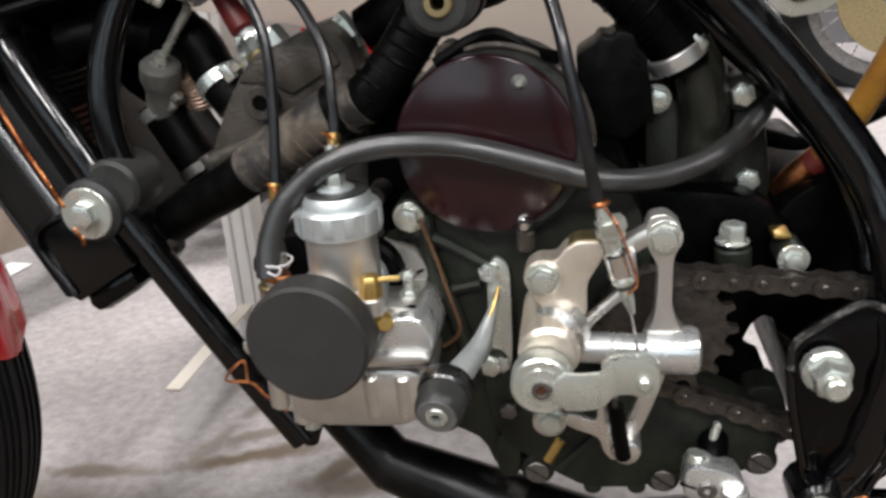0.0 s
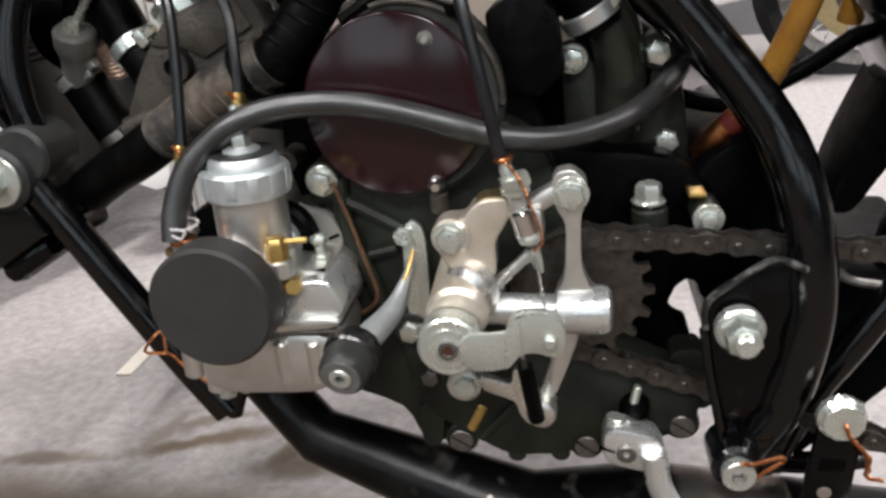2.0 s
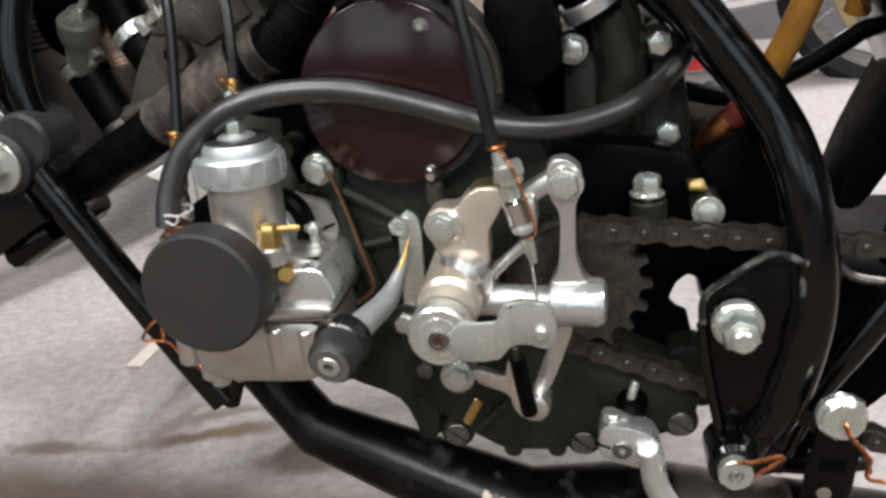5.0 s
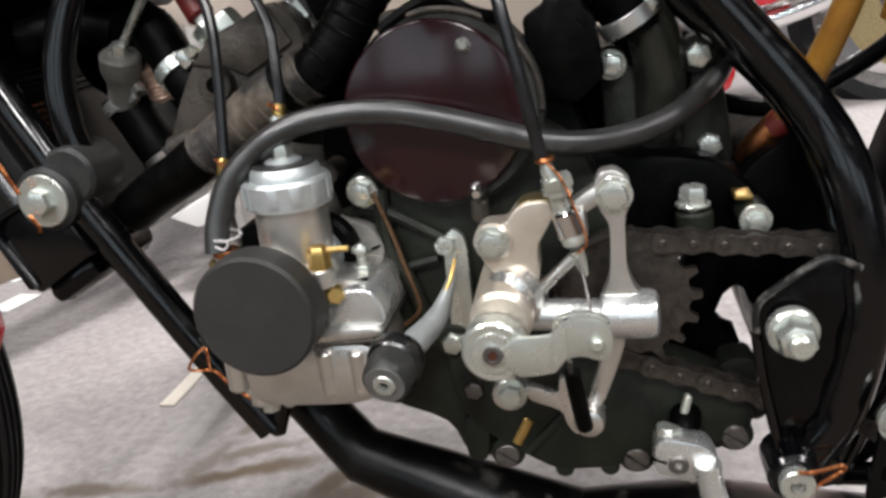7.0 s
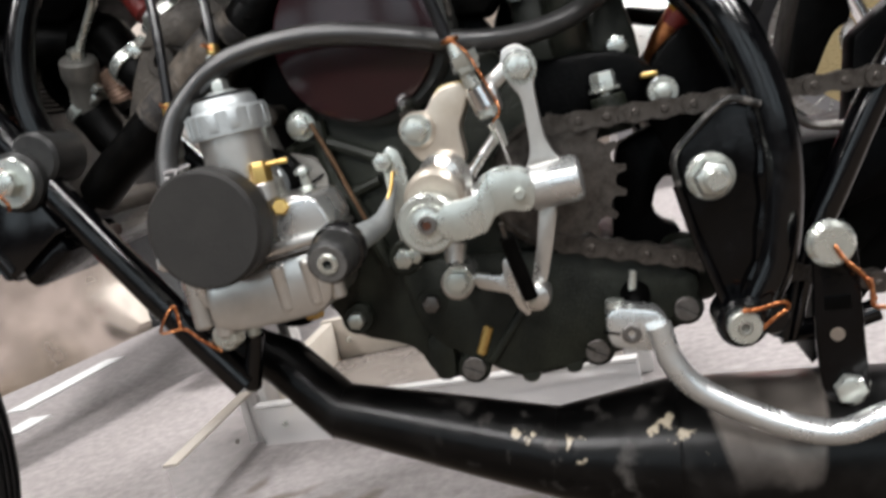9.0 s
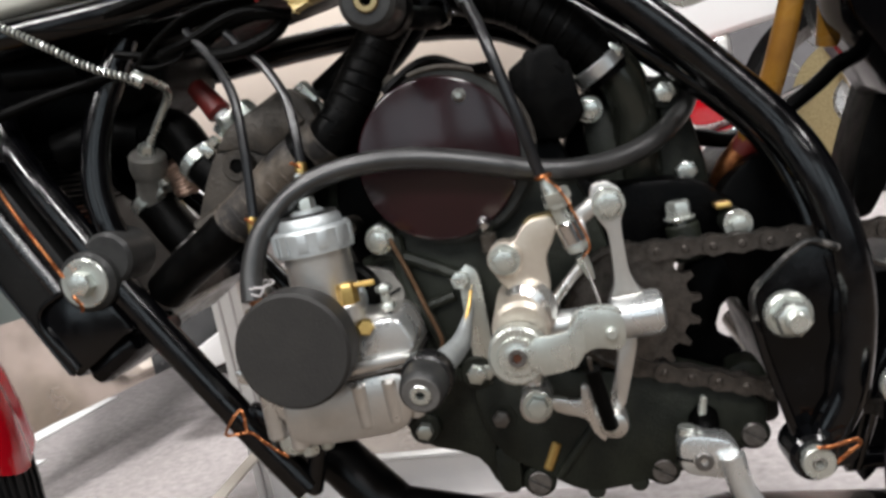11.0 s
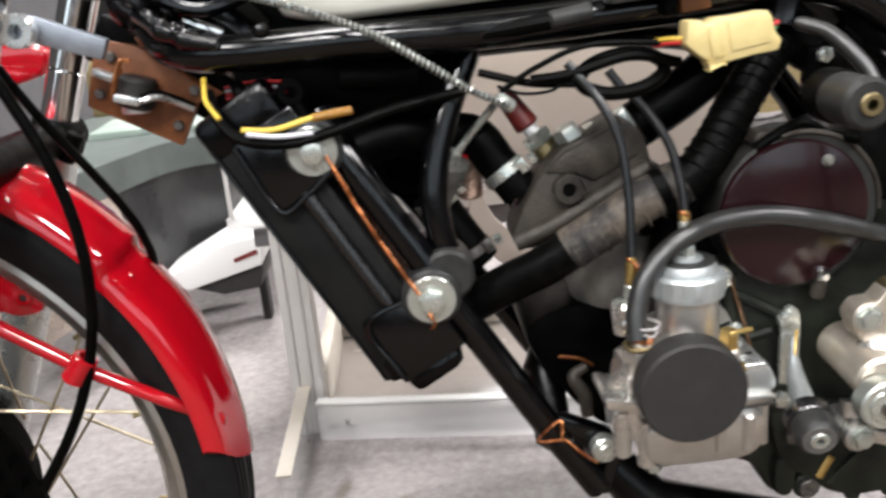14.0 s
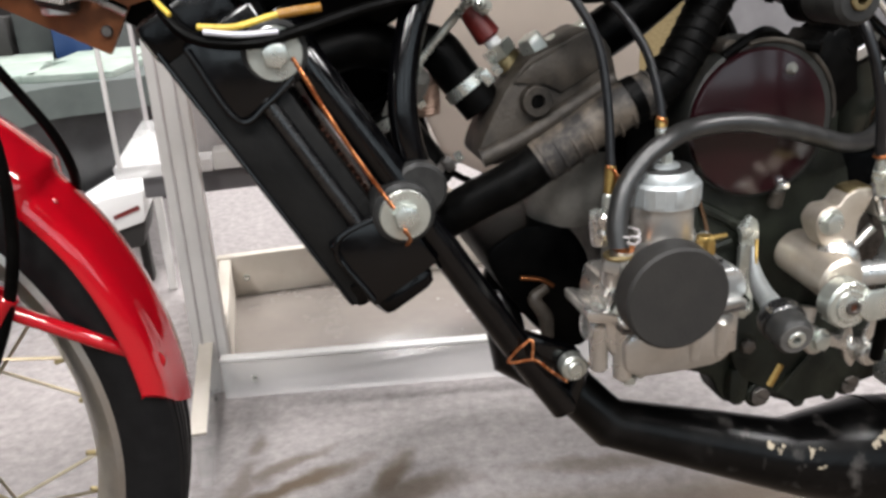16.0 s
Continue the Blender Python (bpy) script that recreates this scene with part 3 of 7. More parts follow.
bolt(gus, (0.199, 0.559, 0.307), 0.0150, 0.010, 0.0, "pivot_nut", label="bright zinc pivot nut with flange")
part("flange", cyl((0.199, 0.569, 0.307), (0.199, 0.577, 0.307), 0.0108, 26, 0.0015), ZINC, gus)
part("pivot_pin", cyl((0.199, 0.5535, 0.307), (0.199, 0.5605, 0.307), 0.0052, 18, 0.0012), ZINC, gus)
part("bolt", ring((0.200, 0.560, 0.238), (0.200, 0.566, 0.238), 0.002, 0.0076, 26), ZINC, gus)
part("bolt", lathe([(0, 0.0028), (-0.001, 0.0035), (-0.0035, 0.0035), (-0.0035, 0.0)], (0.200, 0.5592, 0.238), (0, -1, 0), 12), STEEL, gus)
part("safety_wire", twisted([(0.200, 0.5585, 0.2465), (0.2063, 0.5600, 0.2456), (0.2184, 0.5660, 0.2449), (0.2210, 0.5700, 0.2406), (0.2141, 0.5660, 0.2385), (0.2062, 0.5630, 0.2348)], 0.00055, 0.004), COPPER, gus)

# foot-peg bracket
peg = part("peg_bracket", prism(rounded([(0.2352, 0.2660), (0.2396, 0.2754), (0.2524, 0.2739), (0.2540, 0.2619), (0.2507, 0.2191), (0.2494, 0.1935), (0.2375, 0.1887), (0.2289, 0.1973), (0.2302, 0.2286)], 3), 0.568, 0.572, 0.001), CRINKLE, moto, "black drilled foot-peg bracket")
part("washer", cyl((0.242, 0.5605, 0.268), (0.242, 0.568, 0.268), 0.0104, 26, 0.002), ZINC, peg)
part("bolt", cyl((0.242, 0.5585, 0.268), (0.242, 0.561, 0.268), 0.0090, 26, 0.0012), ZINC, peg)
bolt(peg, (0.2405, 0.563, 0.199), 0.0125, 0.006, 0.0095, "nut")
part("hole_edge", cyl((0.2393, 0.5672, 0.2250), (0.2393, 0.5683, 0.2250), 0.0032, 18), CARPET, peg)
part("slot", span((0.2361, 0.5670, 0.2404), (0.2474, 0.5670, 0.2392), 0.5672, 0.5684, 0.007), RUBBER, peg)
part("safety_wire", twisted([(0.242, 0.5578, 0.268), (0.2452, 0.5585, 0.2607), (0.2528, 0.5620, 0.2506), (0.2569, 0.5660, 0.2383)], 0.0006, 0.004), COPPER, peg)
part("safety_wire", twisted([(0.2528, 0.5620, 0.2506), (0.2551, 0.5620, 0.2475), (0.2558, 0.5660, 0.2359), (0.2633, 0.5660, 0.2336)], 0.0006, 0.004), COPPER, peg)

# radiator
RA, RB = Vector((-0.2645, 0.6150, 0.4723)), Vector((-0.1758, 0.6120, 0.3200))
rd = (RB - RA).normalized()
rn = Vector((-rd.z, 0, rd.x)) if -rd.z > 0 else Vector((rd.z, 0, -rd.x))
L = (RB - RA).length


def lean(p):
    """The radiator's near side lies deeper at its upper end."""
    return Vector((p[0], p[1] + (0.016 * (1 - (Vector(p) - RA).dot(rd) / L) if p[1] < 0.68 else 0.0), p[2]))


def rad_box(a0, a1, n0, n1, y0, y1, bev):
    c = RA + rd * ((a0 + a1) / 2) + rn * ((n0 + n1) / 2)
    rot = Matrix((rd, Vector((0, 1, 0)), rn)).transposed()
    bm = box((c.x, (y0 + y1) / 2, c.z), (abs(a1 - a0), y1 - y0, abs(n1 - n0)), rot, bev)
    for v in bm.verts:
        v.co = lean(v.co)
    return bm


def rad_line(points, y, r, n=10, res=6):
    """A tube along points (along, across) of the radiator, at depth y."""
    return tube([lean(RA + rd * a + rn * b + Vector((0, y - (RA + rd * a).y, 0))) for a, b in points], r, n, res)


rad = part("radiator", rad_box(0.006, L - 0.010, -0.0010, 0.042, 0.601, 0.79, 0.003), RADBLK, moto, "black painted tilted radiator with rubber mounts")
part("end_tank", rad_box(-0.012, 0.012, -0.0020, 0.046, 0.6005, 0.792, 0.005), CRINKLE, rad)
part("end_tank", rad_box(L - 0.026, L - 0.006, 0.0005, 0.050, 0.599, 0.792, 0.006), CRINKLE, rad)
part("outlet", rad_box(L - 0.010, L + 0.006, 0.010, 0.046, 0.596, 0.66, 0.007), CRINKLE, rad, "rounded glossy black outlet tank")
part("side_rib", rad_line([(0.050, 0.0295), (L - 0.047, 0.0295)], 0.598, 0.0046, 14), RIBM, rad, "glossy black side rib")
part("mount_bracket", rad_box(0.008, 0.052, 0.012, 0.052, 0.594, 0.606, 0.002), BLACK, rad)
part("mount_bracket", rad_box(L - 0.048, L - 0.006, 0.010, 0.052, 0.593, 0.605, 0.002), BLACK, rad)
for k in range(24):
    a = 0.035 + (L - 0.085) * k / 23
    part("fin", rad_box(a, a + 0.0014, 0.041, 0.0440, 0.62, 0.785 if k < 12 else 0.655, 0), SATIN if k < 12 else DARKCU, rad)
part("bracket_lip", rad_line([(0.010, 0.014), (0.050, 0.013), (0.052, 0.030), (0.049, 0.048)], 0.5935, 0.0017), BLACK, rad)
part("bracket_lip", rad_line([(L - 0.044, 0.050), (L - 0.047, 0.014), (L - 0.010, 0.012)], 0.5925, 0.0017), BLACK, rad)
part("seam", rad_line([(0.004, 0.001), (L - 0.012, 0.001)], 0.6005, 0.0013, 8), BLACK, rad)
for bx, by, bz in ((-0.1508, 0.582, 0.3815), (-0.2062, 0.598, 0.466)):
    mount = part("mount_bush", cyl((bx, by + 0.008, bz), (bx, by + 0.034, bz), 0.0165, 30, 0.002), GREYRUB, rad, "dark grey rubber mount bush")
    part("washer", cyl((bx, by + 0.006, bz), (bx, by + 0.0085, bz), 0.0135, 30, 0.0006), ZINC, mount)
    bolt(mount, (bx, by, bz), 0.0125, 0.0062, 0.0085)
part("tube_clamp", cyl((-0.1405, 0.597, 0.391), (-0.1405, 0.628, 0.391), 0.0150, 28, 0.002), GREYRUB, rad, "grey clamp sleeve round the down tube")
part("safety_wire", twisted([(-0.1985, 0.5955, 0.4645), (-0.1790, 0.5880, 0.4250), (-0.1573, 0.5820, 0.3874)], 0.00062, 0.0052), COPPER, rad, "twisted copper safety wire")
part("safety_wire", twisted([(-0.1534, 0.5800, 0.3768), (-0.1506, 0.5805, 0.3713), (-0.1523, 0.5830, 0.3673)], 0.00062, 0.005), COPPER, rad)
part("overflow_ring", ring((-0.2153, 0.6180, 0.4968), (-0.2153, 0.6280, 0.4968), 0.0032, 0.0075, 20), SATIN, rad)
part("overflow_stub", tube([(-0.2143, 0.6220, 0.4939), (-0.2103, 0.6220, 0.4828), (-0.2058, 0.6200, 0.4718)], 0.004, 10, 4), SATIN, rad)
part("filler_hose", tube([(-0.1890, 0.6300, 0.5024), (-0.1672, 0.6320, 0.4999), (-0.1478, 0.6350, 0.4991)], 0.0085, 14, 4), RUBBER, rad)
part("top_hose", tube([(-0.2465, 0.6350, 0.5022), (-0.2373, 0.6250, 0.4826), (-0.2268, 0.6200, 0.4729)], 0.004, 10, 4), RUBBER, rad)
part("horn_disc", lathe([(0, 0), (0, 0.020), (0.004, 0.030), (0.02, 0.031), (0.03, 0.02), (0.03, 0)], (-0.1530, 0.6900, 0.4429), (0.1, 1, 0), 30), SATIN, rad, "round black horn behind the brace")
part("horn_rim", ring((-0.1535, 0.6870, 0.4435), (-0.1535, 0.6930, 0.4435), 0.020, 0.026, 30), SATIN, rad)
part("radiator_hose", tube([(-0.1884, 0.6600, 0.4552), (-0.1599, 0.6650, 0.4611), (-0.1400, 0.6700, 0.4560)], 0.013, 14, 6), RUBBER, rad)

# fuel tank
tp0, tp1 = Vector((-0.2068, 0.6300, 0.5296)), Vector((0.1864, 0.6300, 0.5438))
tdir = (tp1 - tp0).normalized()
tank_up = Vector((-tdir.z, 0, tdir.x))


def tank_mesh():
    prof = [(0.0, 0.660), (0.0002, 0.632), (0.0008, 0.6215), (0.0024, 0.6165), (0.0055, 0.6140), (0.012, 0.6128), (0.05, 0.6125), (0.085, 0.614), (0.12, 0.619), (0.15, 0.632), (0.165, 0.656), (0.170, 0.70)]
    prof = prof + [(h, 1.40 - y) for h, y in prof[-2::-1]]
    verts, faces = [], []
    stations = [(-0.030, 0.55, 0.10), (-0.026, 0.75, 0.06), (-0.012, 0.92, 0.02), (0.01, 1.0, 0.0), (0.12, 1.0, 0.0), (0.30, 0.98, 0.0), (0.42, 0.9, 0.0), (0.47, 0.75, 0.0)]
    for d, wide, lift in stations:
        for h, y in prof:
            o = tp0 + tdir * (d - 0.22 * h + 0.018) + tank_up * (h * (1 - lift) + lift * 0.08)
            verts.append((o.x, 0.70 + (y - 0.70) * wide, o.z))
    n = len(prof)
    for i in range(len(stations) - 1):
        for k in range(n):
            j = (k + 1) % n
            faces.append([i * n + k, i * n + j, (i + 1) * n + j, (i + 1) * n + k])
    faces += [list(range(n)), list(range((len(stations) - 1) * n, len(stations) * n))]
    return add(None, verts, faces)


tank = part("fuel_tank", tank_mesh(), CREAM, moto, "glossy cream fuel tank with gold marks")
for cx, w in ((-0.1770, 0.0140), (-0.1590, 0.0160), (-0.1370, 0.0180), (-0.1150, 0.0160), (-0.0925, 0.0160), (-0.0705, 0.0160)):
    cz = 0.5645 + (cx + 0.1770) * 0.06
    for side in (-1, 1):
        rot = Euler((0, -math.atan2(tdir.z, tdir.x) - 0.02 + 0.03 * side, 0)).to_matrix()
        at = Vector((cx + side * w * 0.30, 0.6122, cz))
        part("mark_outline", box(at, (0.0062, 0.003, 0.0220), rot, 0.0006), INK, tank)
        part("mark", box(at - Vector((0, 0.0008, 0)), (0.0048, 0.003, 0.0206), rot, 0.0005), GOLD, tank)
part("emblem", cyl((-0.1371, 0.6105, 0.5957), (-0.1371, 0.6160, 0.5957), 0.0088, 30, 0.0005), INK, tank, "dark violet round emblem")
part("tank_strip", span((0.0122, 0.6300, 0.5413), (0.2099, 0.6300, 0.5404), 0.632, 0.66, 0.006), BLACK, tank)

# seat pan, tray and rear side box
part("seat_pan", prism([(0.1915, 0.5471), (0.1918, 0.5314), (0.2529, 0.5167), (0.3118, 0.5150), (0.3123, 0.5499)], 0.635, 0.78, 0.004), SATIN, moto, "black seat base")
part("seat_edge", prism([(0.2412, 0.5529), (0.3201, 0.5496), (0.3199, 0.5224), (0.2922, 0.5219), (0.2582, 0.5204), (0.2411, 0.5211)], 0.615, 0.70, 0.004), SATIN, moto, "black edge of the seat")
part("rear_tray", prism(rounded([(0.0862, 0.5313), (0.1501, 0.5385), (0.2567, 0.5328), (0.2535, 0.4853), (0.2364, 0.4790), (0.1873, 0.4769), (0.1409, 0.4798), (0.1151, 0.4907)], 2), 0.662, 0.78, 0.004), SATIN, moto, "black inner mudguard tray")
part("side_box", prism(rounded([(0.2520, 0.5165), (0.3000, 0.5185), (0.3037, 0.3619), (0.2811, 0.3867), (0.2647, 0.4177), (0.2548, 0.4359), (0.2532, 0.4774)], 3), 0.604, 0.68, 0.006), BOXBLK, moto, "glossy black side box behind the engine")
part("seat_piping", tube([(0.2344, 0.6000, 0.5168), (0.2362, 0.6000, 0.5193), (0.2522, 0.6020, 0.5187), (0.2740, 0.6020, 0.5195), (0.3009, 0.6020, 0.5189)], 0.0009, 8, 4), PLY, moto, "pale piping under the seat")
part("mud_flap", prism(rounded([(0.2878, 0.4152), (0.2785, 0.3975), (0.2642, 0.3638), (0.2544, 0.3304), (0.2674, 0.3295), (0.2824, 0.3554), (0.2936, 0.3583)], 2), 0.655, 0.70, 0.002), RUBBER, moto, "black rubber flap")
# Simple black prisms added as dark fill behind tank, radiator and chain.
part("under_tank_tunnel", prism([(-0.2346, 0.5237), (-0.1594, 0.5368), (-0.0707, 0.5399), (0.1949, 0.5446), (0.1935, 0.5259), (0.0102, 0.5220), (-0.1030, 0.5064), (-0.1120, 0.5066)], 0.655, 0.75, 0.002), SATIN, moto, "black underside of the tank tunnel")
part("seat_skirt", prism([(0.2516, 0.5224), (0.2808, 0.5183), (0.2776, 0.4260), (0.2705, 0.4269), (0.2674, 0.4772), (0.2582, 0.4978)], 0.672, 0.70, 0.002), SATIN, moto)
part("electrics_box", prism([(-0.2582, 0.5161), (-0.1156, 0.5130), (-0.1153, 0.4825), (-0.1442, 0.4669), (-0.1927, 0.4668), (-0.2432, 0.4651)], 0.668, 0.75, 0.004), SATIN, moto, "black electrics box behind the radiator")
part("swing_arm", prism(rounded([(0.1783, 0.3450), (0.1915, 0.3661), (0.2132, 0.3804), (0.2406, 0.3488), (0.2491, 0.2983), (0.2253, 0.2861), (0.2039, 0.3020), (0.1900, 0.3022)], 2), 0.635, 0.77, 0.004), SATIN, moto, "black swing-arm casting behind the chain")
part("lower_guard", prism([(0.1985, 0.2781), (0.2465, 0.3056), (0.3172, 0.3046), (0.3206, 0.2779), (0.2702, 0.2686), (0.2445, 0.2524), (0.2262, 0.2321), (0.2065, 0.2351)], 0.628, 0.76, 0.003), SATIN, moto, "black swing arm")
part("rear_panel", prism([(0.2612, 0.2967), (0.3281, 0.3082), (0.3277, 0.2670), (0.2423, 0.1790)], 0.65, 0.70, 0.003), SATIN, moto, "black rear panel")
part("rear_plate", prism([(0.2871, 0.3506), (0.3220, 0.3740), (0.3210, 0.2749), (0.2639, 0.2350)], 0.64, 0.66, 0.002), SATIN, moto, "black plate beside the chain")
part("chain_guard", tube([(0.2436, 0.6050, 0.3243), (0.2526, 0.6050, 0.3158), (0.2673, 0.6050, 0.3123)], 0.0022, 8, 6), STEEL, moto)

# wiring below the tank
plug = part("wiring_connector", prism([(-0.0127, 0.5168), (-0.0065, 0.5168), (-0.0037, 0.5139), (0.0009, 0.5170), (0.0122, 0.5172), (0.0270, 0.5186), (0.0296, 0.5148), (0.0311, 0.5081), (0.0346, 0.5039), (0.0329, 0.4986), (0.0206, 0.4974), (0.0097, 0.4956), (0.0011, 0.4941), (-0.0072, 0.4996), (-0.0137, 0.5051)], 0.578, 0.592, 0.0012), YELLOWP, moto, "cream-yellow plastic wiring connector")
part("housing", prism([(0.0064, 0.5152), (0.0257, 0.5174), (0.0289, 0.5031), (0.0090, 0.5000)], 0.5772, 0.5930, 0.0006), YELLOWP, plug)
part("collar", prism([(-0.0033, 0.5137), (0.0009, 0.5143), (0.0034, 0.4984), (-0.0008, 0.4978)], 0.5768, 0.5930, 0.0008), YELLOWP, plug)
part("latch", span((0.0055, 0.5770, 0.4965), (-0.0020, 0.5770, 0.4938), 0.5785, 0.586, 0.004), YELLOWP, plug)
part("red_wire", tube([(0.0274, 0.5840, 0.5089), (0.0361, 0.5880, 0.5115), (0.0410, 0.6000, 0.5112)], 0.0011, 6, 5), RWIRE, plug)
part("green_wire", tube([(0.0280, 0.5860, 0.5072), (0.0359, 0.5900, 0.5085), (0.0407, 0.6000, 0.5089)], 0.0010, 6, 5), GREENP, plug)
part("yellow_wire", tube([(-0.0141, 0.5840, 0.5081), (-0.0187, 0.5880, 0.5083), (-0.0251, 0.5970, 0.5071)], 0.0014, 6, 5), YWIRE, plug)
part("red_wire", tube([(-0.0144, 0.5840, 0.5063), (-0.0185, 0.5880, 0.5062), (-0.0242, 0.5970, 0.5048)], 0.0012, 6, 5), RWIRE, plug)
blk = part("junction_block", span((-0.0477, 0.5920, 0.5332), (-0.0225, 0.5920, 0.5347), 0.589, 0.606, 0.0115, 0.001), GREYRUB, moto, "dark grey rubber junction block")
part("block", span((-0.0238, 0.5910, 0.5343), (0.0098, 0.5910, 0.5364), 0.587, 0.606, 0.0125, 0.001), GREYRUB, blk)
part("clip", span((-0.0096, 0.6000, 0.5240), (0.0060, 0.6000, 0.5255), 0.598, 0.608, 0.009, 0.001), BAKELITE, blk, "brown terminal clip")
part("terminal", span((-0.0185, 0.6000, 0.5234), (-0.0112, 0.6000, 0.5239), 0.598, 0.606, 0.009, 0.001), SATIN, blk)
part("tape_sleeve", cyl((-0.0762, 0.6040, 0.5218), (-0.0542, 0.6040, 0.5244), 0.0052, 14, 0.001), GREYRUB, blk, "grey taped wire sleeve")
part("harness", tube([(-0.0754, 0.6060, 0.5216), (-0.1253, 0.6120, 0.5170), (-0.1773, 0.6180, 0.5135), (-0.2284, 0.6200, 0.5122)], 0.0045, 10, 6), RUBBER, moto, "black wiring harness")
part("clamp_plate", span((0.0503, 0.6060, 0.5310), (0.0449, 0.6060, 0.5093), 0.603, 0.607, 0.011, 0.001), BLACK, moto, "black tab welded below the top rail")
part("weld", tube([(0.0368, 0.6060, 0.5323), (0.0508, 0.6040, 0.5330), (0.0573, 0.6050, 0.5306)], [0.004, 0.0055, 0.005, 0.0035], 10, 5), BLACK, moto)
part("wire_loop", sweep([Vector((-0.0388, 0.6060, 0.4915)) + Vector((math.cos(a) * 0.0225, math.sin(a) * 0.008, math.sin(a) * 0.0090 + math.cos(a) * 0.002)) for a in [2 * math.pi * k / 36 for k in range(37)]], [0.0038] * 37, 10), RUBBER, moto, "coiled black cable loop")
part("wire_loop", tube([(-0.0091, 0.6020, 0.4946), (-0.0359, 0.6000, 0.5009), (-0.0676, 0.6040, 0.4936), (-0.0867, 0.6100, 0.4917)], 0.0030, 8, 8), RUBBER, moto)
part("wire_loop", tube([(-0.0171, 0.6060, 0.4908), (-0.0373, 0.6030, 0.4813), (-0.0629, 0.6060, 0.4879), (-0.0870, 0.6100, 0.4904), (-0.1142, 0.6150, 0.4981)], 0.0022, 8, 8), RUBBER, moto)
part("wire", tube([(-0.0068, 0.5900, 0.5054), (-0.0550, 0.6000, 0.5083), (-0.0837, 0.6050, 0.4991), (-0.1035, 0.6100, 0.4872)], 0.0016, 8, 8), RUBBER, moto, "thin black wire")
part("wire", tube([(-0.1049, 0.6100, 0.4904), (-0.0918, 0.6070, 0.4856), (-0.0764, 0.6050, 0.4862), (-0.0698, 0.6050, 0.4916)], 0.0010, 6, 8), RUBBER, moto)
loom = part("wire_loom", tube([(-0.2597, 0.6250, 0.5001), (-0.2541, 0.6120, 0.4863), (-0.2412, 0.6040, 0.4757), (-0.2158, 0.6000, 0.4723), (-0.1917, 0.6020, 0.4767), (-0.1595, 0.6120, 0.4836), (-0.1230, 0.6200, 0.4884)], 0.0030, 10, 8), RUBBER, moto, "black wire loom with yellow wire")
part("yellow_wire", tube([(-0.2611, 0.6250, 0.5076), (-0.2597, 0.6150, 0.4968), (-0.2522, 0.6060, 0.4875)], 0.0013, 8, 6), YWIRE, loom)
part("yellow_wire", tube([(-0.2403, 0.6000, 0.4817), (-0.2234, 0.5970, 0.4807), (-0.2058, 0.5970, 0.4844), (-0.1969, 0.5980, 0.4855)], 0.0015, 8, 6), YWIRE, loom)
part("wire_joint", tube([(-0.2028, 0.5975, 0.4848), (-0.1910, 0.5980, 0.4860), (-0.1826, 0.6000, 0.4865)], 0.0024, 10, 4), AMBER, loom, "amber heat-shrunk wire joint")
part("grey_wire", tube([(-0.2378, 0.5980, 0.4794), (-0.2211, 0.5960, 0.4771), (-0.2037, 0.5980, 0.4770)], 0.0014, 8, 6), WWIRE, loom)
for k, (a, b, mat) in enumerate((((455, 183), (530, 178), RWIRE), ((450, 192), (520, 186), WWIRE), ((455, 200), (525, 200), RWIRE), ((440, 228), (500, 212), RWIRE), ((445, 215), (505, 205), RUBBER))):
    part("wire", tube([Vector((-0.2536, 0.6400, 0.4964)) + Vector((0, 0, 0.004 - 0.002 * k)), Vector((-0.2379, 0.6350, 0.4997)) + Vector((0.001 * k, 0, 0.003 - 0.003 * k)), Vector((-0.2198, 0.6400, 0.4978)) + Vector((0, 0, 0.003 - 0.003 * k))], 0.0009, 6, 6), mat, loom)

# spring-wound hose
spr = part("armoured_hose", tube([(-0.2670, 0.6120, 0.5607), (-0.2384, 0.6060, 0.5511), (-0.2068, 0.6020, 0.5407), (-0.1693, 0.5980, 0.5246), (-0.1420, 0.5970, 0.5066), (-0.1217, 0.5990, 0.4918), (-0.1006, 0.6020, 0.4810)], 0.0016, 10, 8), GREYRUB, moto, "grey hose wound with a bright spring")
part("spring", helix([(-0.2670, 0.6120, 0.5607), (-0.2384, 0.6060, 0.5511), (-0.2068, 0.6020, 0.5407), (-0.1693, 0.5980, 0.5246), (-0.1420, 0.5970, 0.5066), (-0.1217, 0.5990, 0.4918), (-0.1006, 0.6020, 0.4810)], 0.0018, 0.0007, 0.0029, 5, 9), ZINC, spr)
part("pipe", tube([(-0.1027, 0.6080, 0.4843), (-0.1035, 0.6280, 0.4815), (-0.1045, 0.6450, 0.4750), (-0.1170, 0.6500, 0.4605), (-0.1290, 0.6525, 0.4465)], 0.0025, 12, 6), ZINC, spr)
part("ferrule", cyl((-0.1039, 0.6040, 0.4833), (-0.0982, 0.6060, 0.4791), 0.004, 14), ZINC, spr)

# control cables
c1 = part("throttle_cable", tube([(-0.0681, 0.6050, 0.4995), (-0.0619, 0.6020, 0.4910), (-0.0540, 0.5970, 0.4800), (-0.0454, 0.5900, 0.4600), (-0.0431, 0.5820, 0.4316), (-0.0441, 0.5750, 0.3986)], 0.0025, 10, 8), CABLE, moto, "black throttle cable")
part("ferrule", cyl((-0.0444, 0.5745, 0.3994), (-0.0455, 0.5735, 0.3846), 0.0030, 12), BRASS, c1)
part("safety_wire", twisted([(-0.0473, 0.5730, 0.3996), (-0.0434, 0.5710, 0.3964), (-0.0415, 0.5720, 0.3894)], 0.0005, 0.004), COPPER, c1)
